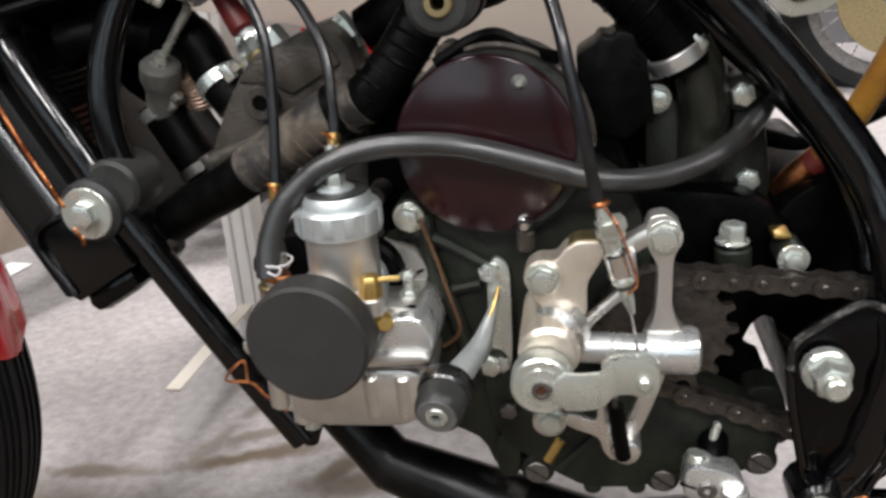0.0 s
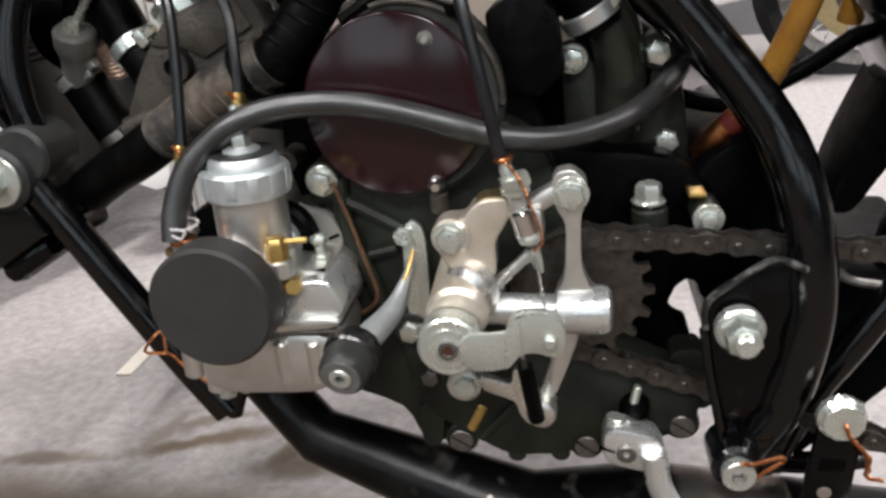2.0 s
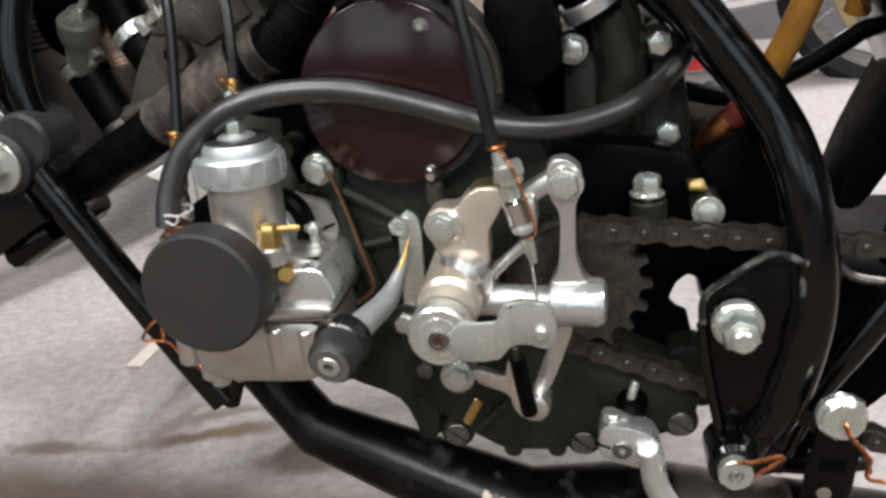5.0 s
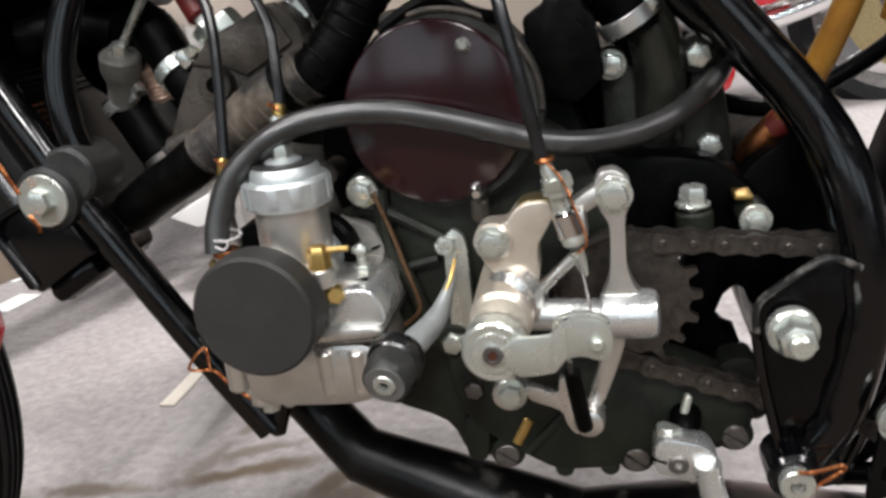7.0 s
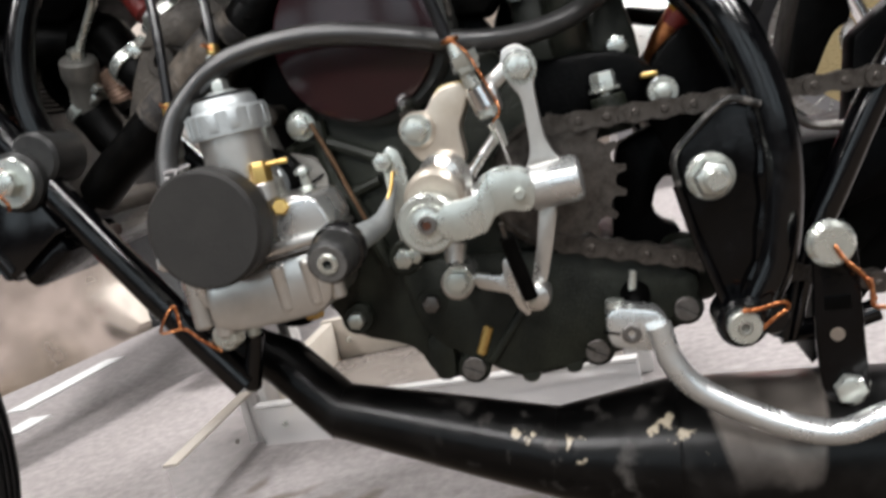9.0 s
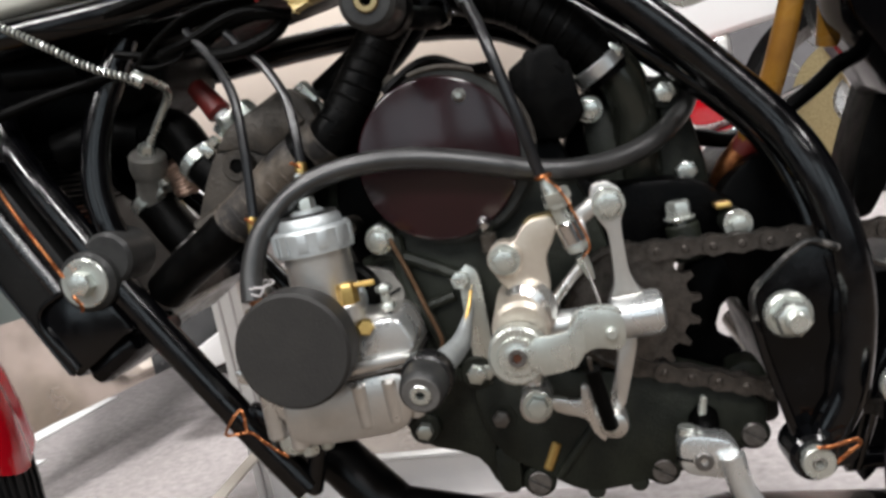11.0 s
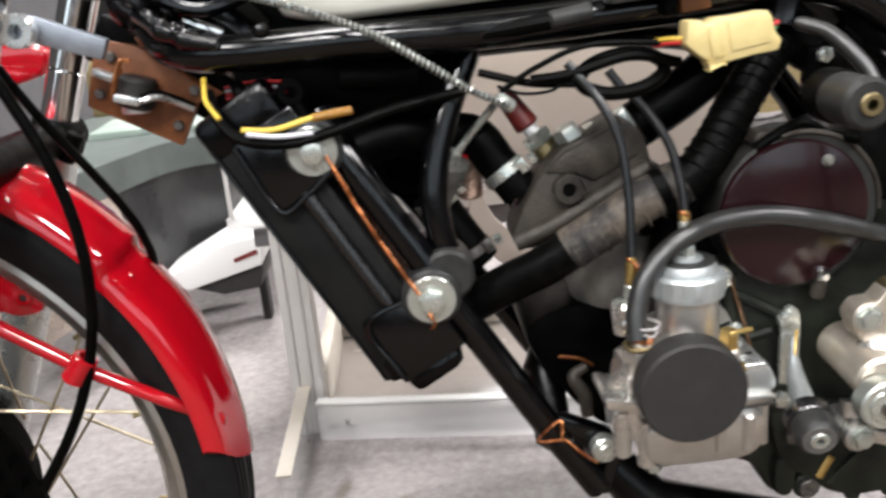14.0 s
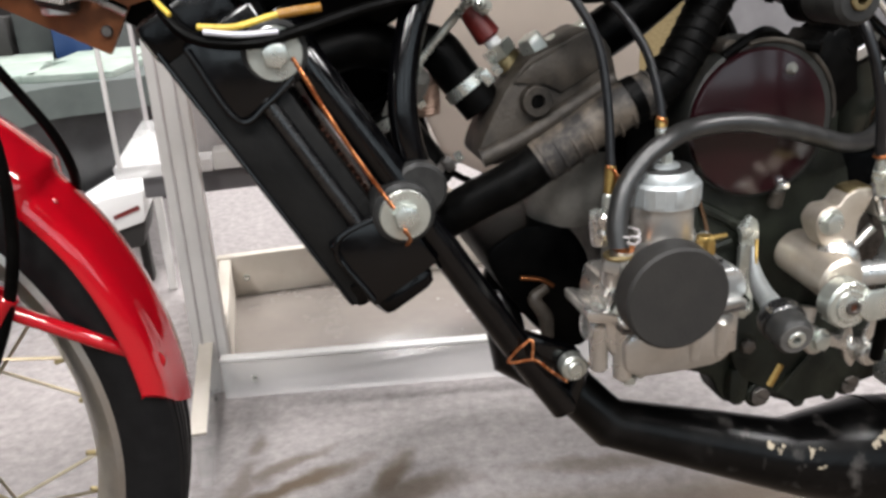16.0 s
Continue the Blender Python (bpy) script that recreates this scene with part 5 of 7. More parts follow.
# carburettor
carb = part("carburettor", cyl((-0.0155, 0.573, 0.335), (-0.0155, 0.573, 0.383), 0.0165, 30, 0.001), CAST, moto, "cast alloy racing carburettor with black bell-mouth cap")
part("mouth_cap", lathe([(0, 0), (0, 0.0262), (0.0014, 0.0277), (0.0145, 0.0279), (0.0145, 0.0)], (-0.0250, 0.5330, 0.3376), (0.03, 1, 0.02), 56), CAPBLK, carb, "matt black plastic bell-mouth cap")
part("bell_mouth", cyl((-0.0245, 0.546, 0.338), (-0.020, 0.60, 0.340), 0.0215, 36, 0.002, r1=0.019), CAST, carb)
capc = part("top_cap", lathe([(0, 0.0172), (0, 0.0192), (0.011, 0.0196), (0.0125, 0.0186), (0.0125, 0.0160), (0.0160, 0.0156), (0.0185, 0.0135), (0.0185, 0.0)], (-0.0155, 0.573, 0.377), (0, 0, 1), 40), PALECAP, carb, "knurled alloy top cap")
for k in range(12):
    a = 2 * math.pi * k / 12
    part("grip", box((-0.0155 + 0.0191 * math.cos(a), 0.573 + 0.0191 * math.sin(a), 0.3835), (0.0014, 0.0050, 0.009), Euler((0, 0, a)).to_matrix(), 0.0004), PALECAP, capc)
part("cap_recess", ring((-0.0155, 0.573, 0.3948), (-0.0155, 0.573, 0.3963), 0.0088, 0.0146, 36), GREYRUB, capc, "dark ring set in the cap")
part("cap_crown", lathe([(0, 0.0), (0, 0.0088), (0.0022, 0.0084), (0.0034, 0.0064), (0.0034, 0.0)], (-0.0155, 0.573, 0.3948), (0, 0, 1), 30), PALECAP, capc)
part("cable_nut", hexhead((-0.0155, 0.573, 0.397), (0, 0, 1), 0.0085, 0.007), ZINC, capc)
part("cable_tube", cyl((-0.0155, 0.573, 0.402), (-0.0165, 0.5755, 0.416), 0.0026, 12), ZINC, capc)
part("barrel_step", cyl((-0.0155, 0.573, 0.338), (-0.0155, 0.573, 0.352), 0.0182, 30, 0.001), CAST, carb)
bowl = part("float_bowl", prism(rounded([(-0.045, 0.3125), (0.019, 0.3165), (0.0225, 0.306), (0.019, 0.2905), (0.010, 0.2845), (-0.034, 0.284), (-0.044, 0.2895)], 2), 0.553, 0.603, 0.003), CAST, carb, "cast float bowl")
part("gasket", prism([(-0.0465, 0.3130), (0.0245, 0.3170), (0.0245, 0.3188), (-0.0465, 0.3148)], 0.5515, 0.606, 0.0004), STEEL, carb)
part("flange", prism(rounded([(-0.047, 0.3148), (0.0252, 0.3188), (0.0252, 0.3245), (-0.047, 0.3215)], 2), 0.551, 0.606, 0.0012), CAST, carb)
part("upper_body", prism(rounded([(-0.042, 0.3205), (0.022, 0.3235), (0.025, 0.334), (0.020, 0.341), (0.000, 0.3440), (-0.036, 0.350)], 3), 0.563, 0.604, 0.003), CAST, carb)
part("chamber", prism(rounded([(-0.001, 0.3215), (0.0258, 0.3230), (0.0268, 0.3290), (0.0222, 0.3392), (0.0185, 0.3410), (0.0070, 0.3405), (0.0010, 0.3325)], 2), 0.5545, 0.592, 0.005, seg=4), ALLOY, carb)
part("chamber_slot", box((0.0130, 0.566, 0.3411), (0.009, 0.0022, 0.0014), None, 0.0002), RUBBER, carb)
for x in (-0.004, 0.011):
    part("rib", cyl((x, 0.5550, 0.290), (x, 0.5530, 0.3125), 0.0036, 12, 0.001), CAST, bowl)
part("bowl_boss", cyl((0.0205, 0.560, 0.290), (0.0205, 0.560, 0.317), 0.0042, 14), CAST, bowl)
part("drain_plug", hexhead((0.000, 0.575, 0.2842), (0, 0, -1), 0.009, 0.005), BRASS, bowl)
part("drain_screw", cyl((-0.030, 0.566, 0.2845), (-0.030, 0.566, 0.2785), 0.0035, 12), ZINC, bowl)
j1 = part("pilot_jet", hexhead((0.0005, 0.555, 0.351), (0, 0, 1), 0.0088, 0.0105), BRASS, carb, "brass hexagon jet")
part("jet_pipe", cyl((0.003, 0.555, 0.3595), (0.014, 0.5575, 0.3592), 0.0014, 10), BRASS, j1)
part("jet_seat", cyl((0.0005, 0.555, 0.343), (0.0005, 0.555, 0.3515), 0.006, 16), CAST, j1)
j2 = part("air_screw", hexhead((0.0035, 0.560, 0.338), (0.35, -1, 0.15), 0.0078, 0.0085), BRASS, carb, "brass air screw")
st = part("stop_screw", cyl((0.0125, 0.578, 0.337), (0.0125, 0.578, 0.3545), 0.0024, 10), ZINC, carb)
for z in (0.3415, 0.3505):
    part("lock_nut", hexhead((0.0125, 0.578, z), (0, 0, 1), 0.0075, 0.003), ZINC, st)
fl = part("mount_flange", prism(rounded([(-0.004, 0.3625), (0.0020, 0.3610), (0.0130, 0.3570), (0.0190, 0.3470), (0.0165, 0.3360), (0.0090, 0.3300), (-0.0034, 0.3321), (-0.0122, 0.3461)], 3), 0.596, 0.604, 0.002), PALEBARREL, carb, "grey mounting flange")
part("flange_slot", span((0.0098, 0.5950, 0.3444), (0.0168, 0.5950, 0.3473), 0.5945, 0.598, 0.0012), RUBBER, fl)
part("rubber_ring", ring((-0.0110, 0.586, 0.3480), (-0.0100, 0.5965, 0.3475), 0.0128, 0.0188, 30, 0.002), RUBBER, carb, "black rubber manifold ring")
part("spigot", ring((-0.0115, 0.580, 0.3480), (-0.0105, 0.594, 0.3475), 0.0090, 0.0130, 30, 0.001), PALECAP, carb)
fit = part("fuel_union", cyl((-0.0438, 0.5600, 0.3587), (-0.0444, 0.5620, 0.3441), 0.0058, 16), CAST, carb)
part("copper_band", cyl((-0.0433, 0.5595, 0.3615), (-0.0440, 0.5595, 0.3576), 0.0062, 16), COPPER, fit)
part("wire_clip", sweep([Vector((-0.0417, 0.5585, 0.3674)) + Vector((math.cos(a) * 0.0062, math.sin(a) * 0.0062, 0.0007 * math.sin(a))) for a in [2 * math.pi * k / 20 for k in range(21)]], [0.0006] * 21, 6), GREYB, fit, "pale wire hose clip")
part("wire_clip", tube([(-0.0430, 0.5520, 0.3675), (-0.0383, 0.5510, 0.3665), (-0.0406, 0.5510, 0.3633), (-0.0449, 0.5520, 0.3646)], 0.0006, 6, 5), GREYB, fit)
part("body_bulge", prism(rounded([(-0.0492, 0.3390), (-0.0303, 0.3381), (-0.0250, 0.3190), (-0.0277, 0.2926), (-0.0502, 0.2970), (-0.0531, 0.3188)], 3), 0.560, 0.600, 0.005, seg=3), CAST, fit)
part("union_body", cyl((-0.0435, 0.5660, 0.3456), (-0.0443, 0.5700, 0.3269), 0.0085, 18), CAST, fit)
part("union_hex", hexhead((-0.0455, 0.5620, 0.3470), (0, 0, 1), 0.0150, 0.0065), CAST, fit)
part("union_ring", ring((-0.0458, 0.5610, 0.3535), (-0.0458, 0.5610, 0.3560), 0.0050, 0.0078, 26), BRASSD, fit)
part("float_column", cyl((-0.0540, 0.5660, 0.2870), (-0.0540, 0.5660, 0.3150), 0.0052, 20, 0.0016), CAST, bowl)
part("float_column", cyl((-0.0415, 0.5620, 0.2815), (-0.0415, 0.5620, 0.3150), 0.0054, 20, 0.0016), CAST, bowl)
part("drain_screw", hexhead((-0.0380, 0.5620, 0.2830), (0.1, 0, -1), 0.0078, 0.0050), ZINC, bowl)
part("flange_lip", prism(rounded([(-0.0640, 0.3200), (-0.0300, 0.3165), (-0.0300, 0.3215), (-0.0500, 0.3240), (-0.0650, 0.3290)], 3), 0.5560, 0.5900, 0.0016), CAST, carb)
for x, z in ((-0.0560, 0.3262), (-0.0400, 0.3238)):
    slotted(carb, (x, 0.5640, z), 0.0034, 0.0035, axis=(0, -0.35, 1), mat=ZINC)
part("tickler_barrel", lathe([(0, 0.0030), (0.004, 0.0044), (0.006, 0.0036), (0.009, 0.0052), (0.013, 0.0052), (0.015, 0.0030)], (-0.0495, 0.5700, 0.3610), (0, 0, 1), 20), CAST, carb)
ti = part("tickler", cyl((-0.0504, 0.5750, 0.3727), (-0.0491, 0.5750, 0.3565), 0.0055, 16), CAST, carb)
part("tickler_nut", hexhead((-0.0510, 0.5750, 0.3719), (-0.05, 0, 1), 0.0085, 0.004), ZINC, ti)
part("air_ring", ring((-0.0593, 0.5720, 0.3130), (-0.0556, 0.5720, 0.3123), 0.0055, 0.0085, 20), ALLOY, carb)
lev_end = bolt(carb, (-0.0453, 0.5560, 0.3240), 0.007, 0.004, 0.006, "screw")

# pivot bracket on the down tube
brk = part("lower_lug", span((-0.0867, 0.6040, 0.2900), (-0.0528, 0.6000, 0.2732), 0.600, 0.612, 0.016, 0.003), BLACK, moto, "black engine-mount lug")
part("bolt", ring((-0.058, 0.590, 0.2755), (-0.058, 0.600, 0.2755), 0.0022, 0.0080, 26, 0.0015), ZINC, brk)
part("bolt", cyl((-0.058, 0.5885, 0.2755), (-0.058, 0.595, 0.2755), 0.0048, 18, 0.001), ZINC, brk)
part("safety_wire", twisted([(-0.0628, 0.5920, 0.2674), (-0.0739, 0.5920, 0.2772), (-0.0817, 0.5940, 0.2837), (-0.0968, 0.5960, 0.2841), (-0.0839, 0.5930, 0.2974), (-0.0831, 0.5930, 0.2849)], 0.0005, 0.0042), COPPER, brk)

# gear-change link with rubber end
lvr = part("link_plate", prism(rounded([(0.0472, 0.3485), (0.0524, 0.3537), (0.0586, 0.3484), (0.0580, 0.2964), (0.0525, 0.2872), (0.0465, 0.2930)], 3), 0.596, 0.600, 0.0008), ZINC, moto, "flat zinc link plate")
bolt(lvr, (0.0485, 0.592, 0.346), 0.009, 0.004, 0.0)
bolt(lvr, (0.0527, 0.5930, 0.2959), 0.0075, 0.003, 0.0)
part("lever", tube([(0.0525, 0.5920, 0.3358), (0.0495, 0.5850, 0.3272), (0.0456, 0.5720, 0.3188), (0.0400, 0.5520, 0.3170), (0.0362, 0.5420, 0.3165)], [0.0014, 0.0028, 0.0052, 0.0062, 0.0064], 14, 6), PALECAP, lvr, "worn white-metal lever")
part("lever_edge", tube([(0.0534, 0.5905, 0.3406), (0.0510, 0.5865, 0.3324), (0.0482, 0.5810, 0.3261)], 0.0010, 8, 5), BRASS, lvr)
pg = part("lever_rubber", lathe([(0, 0.0046), (0, 0.0088), (0.0012, 0.0100), (0.004, 0.0106), (0.013, 0.0108), (0.013, 0.004)], (0.0330, 0.5190, 0.3130), (0.109, 1, 0.218), 36), GREYRUB, lvr, "black rubber lever end")
part("collar", lathe([(0, 0.008), (0, 0.0112), (0.0010, 0.0120), (0.0030, 0.0119), (0.0038, 0.0122), (0.0054, 0.0120), (0.0068, 0.0121), (0.0090, 0.0112), (0.0100, 0.0070), (0.0100, 0.0)], (0.0342, 0.5305, 0.3155), (0.109, 1, 0.218), 36), RIBM, pg, "ridged glossy black collar")
part("sleeve", ring((0.0329, 0.5175, 0.3128), (0.035, 0.54, 0.317), 0.0022, 0.0048, 22, 0.0005), ZINC, pg)
part("face", ring((0.0330, 0.5184, 0.3130), (0.0333, 0.5210, 0.3135), 0.0046, 0.0086, 28, 0.0004), GREYFACE, pg, "worn grey rubber face")

# clutch release linkage
lk = part("release_body", cyl((0.0785, 0.546, 0.327), (0.0785, 0.592, 0.331), 0.0134, 32, 0.002), CASTWARM, moto, "cast alloy clutch release linkage")
part("body_cone", cyl((0.081, 0.556, 0.333), (0.087, 0.566, 0.336), 0.0124, 26, 0.003), CAST, lk)
part("end_disc", lathe([(0, 0.0), (0, 0.0035), (0.0008, 0.0048), (0.0008, 0.0085), (0.002, 0.0092), (0.002, 0.0122), (0.0030, 0.0134), (0.012, 0.0136)], (0.0758, 0.5328, 0.3182), (0, 1, 0), 36), ZINC, lk, "stepped zinc end disc")
part("socket", lathe([(-0.0004, 0.0022), (-0.0012, 0.0026), (-0.0012, 0.0040), (0.002, 0.0044)], (0.0758, 0.5328, 0.3182), (0, 1, 0), 24), STEEL, lk)
part("socket_bore", cyl((0.0758, 0.5322, 0.3182), (0.0758, 0.534, 0.3182), 0.0021, 6, 0), DARKCU, lk)
# rocker with its upper lobe and side boss
part("rocker", prism(rounded([(0.0800, 0.3380), (0.0720, 0.3470), (0.0680, 0.3580), (0.0730, 0.3655), (0.0820, 0.3655), (0.0860, 0.3710), (0.0910, 0.3742), (0.1010, 0.3745), (0.1030, 0.3690), (0.1000, 0.3630), (0.0950, 0.3550), (0.0950, 0.3380)], 3), 0.560, 0.5745, 0.0026, seg=3), CASTWARM, lk)
part("raw_edge", prism(rounded([(0.0862, 0.3716), (0.0910, 0.3750), (0.1020, 0.3750), (0.1025, 0.3725), (0.0935, 0.3722)], 2), 0.5605, 0.5735, 0.0006), BRASSD, lk, "raw yellowish casting edge")
part("side_boss", cyl((0.0765, 0.5575, 0.3580), (0.0765, 0.5720, 0.3580), 0.0084, 28, 0.0014), CASTWARM, lk)
bolt(lk, (0.0762, 0.5530, 0.3582), 0.0098, 0.004, 0.0074)
part("shoulder", lathe([(0, 0.0), (0, 0.006), (0.002, 0.0098), (0.008, 0.0122), (0.02, 0.0126)], (0.0843, 0.5560, 0.3282), (0, 1, 0.0), 28), CAST, lk)
# cross shaft and its polished end
part("shaft", cyl((0.0850, 0.5660, 0.3217), (0.1223, 0.5660, 0.3203), 0.0072, 24, 0.001), ALLOY, lk)
part("shaft_end", lathe([(0, 0.0), (0, 0.0086), (0.0012, 0.0106), (0.0205, 0.0109), (0.0232, 0.0100), (0.0245, 0.0078), (0.025, 0.0)], (0.1193, 0.5660, 0.3203), (1, 0, 0.0), 36), ALLOY, lk, "polished round shaft end")
up = part("upright", prism(rounded([(0.1192, 0.3790), (0.1215, 0.3838), (0.1280, 0.3848), (0.1338, 0.3800), (0.1342, 0.3710), (0.1312, 0.3650), (0.1310, 0.3420), (0.1340, 0.3330), (0.1390, 0.3275), (0.1190, 0.3275), (0.1240, 0.3370), (0.1252, 0.3610), (0.1205, 0.3690)], 3), 0.5635, 0.5735, 0.0024, seg=3), CAST, lk)
bolt(lk, (0.1272, 0.5592, 0.3742), 0.0108, 0.0036, 0.0078)
part("cross_arm", span((0.1064, 0.5680, 0.3660), (0.1240, 0.5680, 0.3765), 0.563, 0.573, 0.0082, 0.0024), CAST, lk)
part("strut", tube([(0.0902, 0.5680, 0.3296), (0.0963, 0.5680, 0.3346), (0.1046, 0.5680, 0.3423), (0.1107, 0.5680, 0.3477)], [0.0058, 0.0030, 0.0026, 0.0030], 12, 5), CAST, lk)
# lower triangle
part("lower_upright", prism(rounded([(0.1222, 0.3147), (0.1306, 0.3102), (0.1246, 0.2925), (0.1172, 0.2735), (0.1100, 0.2750), (0.1170, 0.2942)], 2), 0.566, 0.572, 0.002, seg=3), CAST, lk)
part("lower_boss", lathe([(0, 0.0), (0, 0.0045), (0.001, 0.0062), (0.003, 0.0070), (0.014, 0.0072)], (0.1118, 0.5570, 0.2711), (0, 1, 0), 26), CAST, lk)
part("lower_arm", prism(rounded([(0.0835, 0.2872), (0.0985, 0.2818), (0.0992, 0.2900), (0.1022, 0.2905), (0.1052, 0.2835), (0.1050, 0.2700), (0.1085, 0.2645), (0.1060, 0.2605), (0.1015, 0.2660), (0.0998, 0.2738), (0.0845, 0.2792)], 2), 0.5660, 0.5710, 0.0014), CAST, lk)
part("stem", tube([(0.0783, 0.5740, 0.3014), (0.0766, 0.5720, 0.2923)], [0.0060, 0.0048], 12, 4), CAST, lk)
part("side_boss", cyl((0.0770, 0.5600, 0.2844), (0.0770, 0.5900, 0.2844), 0.0078, 26, 0.0014), CAST, lk)
bolt(lk, (0.0780, 0.5555, 0.2859), 0.0096, 0.004, 0.0072)
# pressed fork lever
fk = part("fork_lever", prism(rounded([(0.0800, 0.3262), (0.0990, 0.3256), (0.1012, 0.3285), (0.1045, 0.3338), (0.1062, 0.3346), (0.1180, 0.3338), (0.1235, 0.3300), (0.1245, 0.3225), (0.1222, 0.3145), (0.1168, 0.3150), (0.1130, 0.3168), (0.1060, 0.3163), (0.1030, 0.3122), (0.0996, 0.3086), (0.0800, 0.3080)], 1), 0.5326, 0.5350, 0.0006), ZINC, lk, "pressed zinc fork lever")
part("bend", prism([(0.0998, 0.3250), (0.1016, 0.3274), (0.1056, 0.3330), (0.1064, 0.3180), (0.1034, 0.3138), (0.1004, 0.3100)], 0.5319, 0.5330, 0.0004), ZINC, fk)
part("fold", prism(rounded([(0.1000, 0.3290), (0.1050, 0.3356), (0.1180, 0.3352), (0.1240, 0.3308), (0.1232, 0.3296), (0.1176, 0.3336), (0.1058, 0.3340), (0.1012, 0.3280)], 1), 0.5326, 0.5372, 0.0005), ZINC, fk)
part("pin", lathe([(0, 0.0), (0, 0.0020), (0.0008, 0.0027), (0.004, 0.0027)], (0.1178, 0.5292, 0.3225), (0, 1, 0), 16), ZINC, fk)
part("return_spring", tube([(0.1065, 0.5450, 0.3040), (0.1082, 0.5480, 0.2894), (0.1102, 0.5520, 0.2735)], 0.0036, 14, 4), RUBBER, fk, "black sleeved return spring")
part("spring_hook", tube([(0.1062, 0.5400, 0.3110), (0.1062, 0.5430, 0.3060), (0.1066, 0.5450, 0.3010)], 0.0011, 8, 4), STEEL, fk)
part("spring_hook", cyl((0.1102, 0.5510, 0.2765), (0.1108, 0.5530, 0.2705), 0.0020, 12), ZINC, fk)
# cable adjuster
ad = part("cable_adjuster", lathe([(0, 0.0022), (0.003, 0.0030), (0.009, 0.0036), (0.010, 0.0050), (0.0125, 0.0052), (0.0128, 0.0034), (0.036, 0.0034), (0.0365, 0.0)], (0.1009, 0.5560, 0.3911), Vector((0.1100, 0.5580, 0.3564)) - Vector((0.1009, 0.5560, 0.3911)), 20), ZINC, lk, "bright cable adjuster")
adx = (Vector((0.1100, 0.5580, 0.3564)) - Vector((0.1009, 0.5560, 0.3911))).normalized()
part("lock_nut", hexhead((0.1044, 0.5560, 0.3853), adx, 0.0115, 0.0055), ZINC, ad)
part("lock_nut", hexhead((0.1056, 0.5560, 0.3800), adx, 0.0095, 0.003), ZINC, ad)
part("barrel", cyl((0.1069, 0.5570, 0.3707), (0.1099, 0.5570, 0.3596), 0.0056, 22, 0.001), CHROME, ad)
part("barrel_end", cyl((0.1099, 0.5570, 0.3596), (0.1105, 0.5570, 0.3559), 0.0050, 18, 0.001), ZINC, ad)
part("barrel_block", span((0.1034, 0.5600, 0.3633), (0.1158, 0.5600, 0.3644), 0.556, 0.570, 0.013, 0.0020), CAST, ad)
part("cable_stop", lathe([(0, 0.0030), (0.006, 0.0026), (0.012, 0.0014)], (0.1110, 0.5570, 0.3537), adx, 14), ZINC, ad)
part("inner_cable", tube([(0.1112, 0.5560, 0.3537), (0.1142, 0.5500, 0.3395), (0.1172, 0.5370, 0.3233)], 0.0007, 8, 4), STEEL, ad)
part("safety_wire", twisted([(0.1001, 0.5535, 0.3937), (0.1069, 0.5500, 0.3860), (0.1115, 0.5500, 0.3738), (0.1155, 0.5510, 0.3592), (0.1115, 0.5520, 0.3536)], 0.00034, 0.004), COPPER, ad)
part("safety_wire", ring((0.1008, 0.5560, 0.3936), (0.1010, 0.5560, 0.3916), 0.0028, 0.0042, 14), COPPER, ad)

part("rear_mount", prism(rounded([(0.1659, 0.3301), (0.2223, 0.3271), (0.2155, 0.2895), (0.1925, 0.2880), (0.1885, 0.3070), (0.1748, 0.2945), (0.1765, 0.2781), (0.1905, 0.2734), (0.1847, 0.2429), (0.1478, 0.2571), (0.1591, 0.3117)], 1), 0.636, 0.66, 0.002), SATIN, engine, "black rear engine mount")
part("lower_mount", prism(rounded([(0.1734, 0.2690), (0.1815, 0.2725), (0.1929, 0.2710), (0.1992, 0.2376), (0.1808, 0.2373)], 2), 0.618, 0.64, 0.002), MAGNES, engine, "dark lower engine mount")

# drive sprocket and chain
SC = Vector((0.1308, 0.5940, 0.3171))
SR = 0.0315


def sprocket_mesh(teeth=17):
    pts = []
    for k in range(teeth):
        a = 2 * math.pi * k / teeth
        for da, r in ((-0.5, SR - 0.0035), (-0.22, SR - 0.0025), (-0.1, SR + 0.0022), (0.1, SR + 0.0022), (0.22, SR - 0.0025)):
            t = a + da * 2 * math.pi / teeth
            pts.append((SC.x + r * math.cos(t), SC.z + r * math.sin(t)))
    return prism(pts, 0.592, 0.597, 0.0)


part("drive_sprocket", sprocket_mesh(), CHAINM, moto, "toothed steel drive sprocket")


def plate_mesh(name, pitch, h, y0, y1):
    pts = []
    for side in (0, 1):
        for k in range(9):
            a = math.pi / 2 + math.pi * k / 8 + math.pi * side
            pts.append((side * pitch + h * math.cos(a), h * math.sin(a)))
        mx = pitch / 2
        pts.append((mx, -h * 0.72 if side == 0 else h * 0.72))
    b = prism(pts, y0, y1, 0.0)
    return b


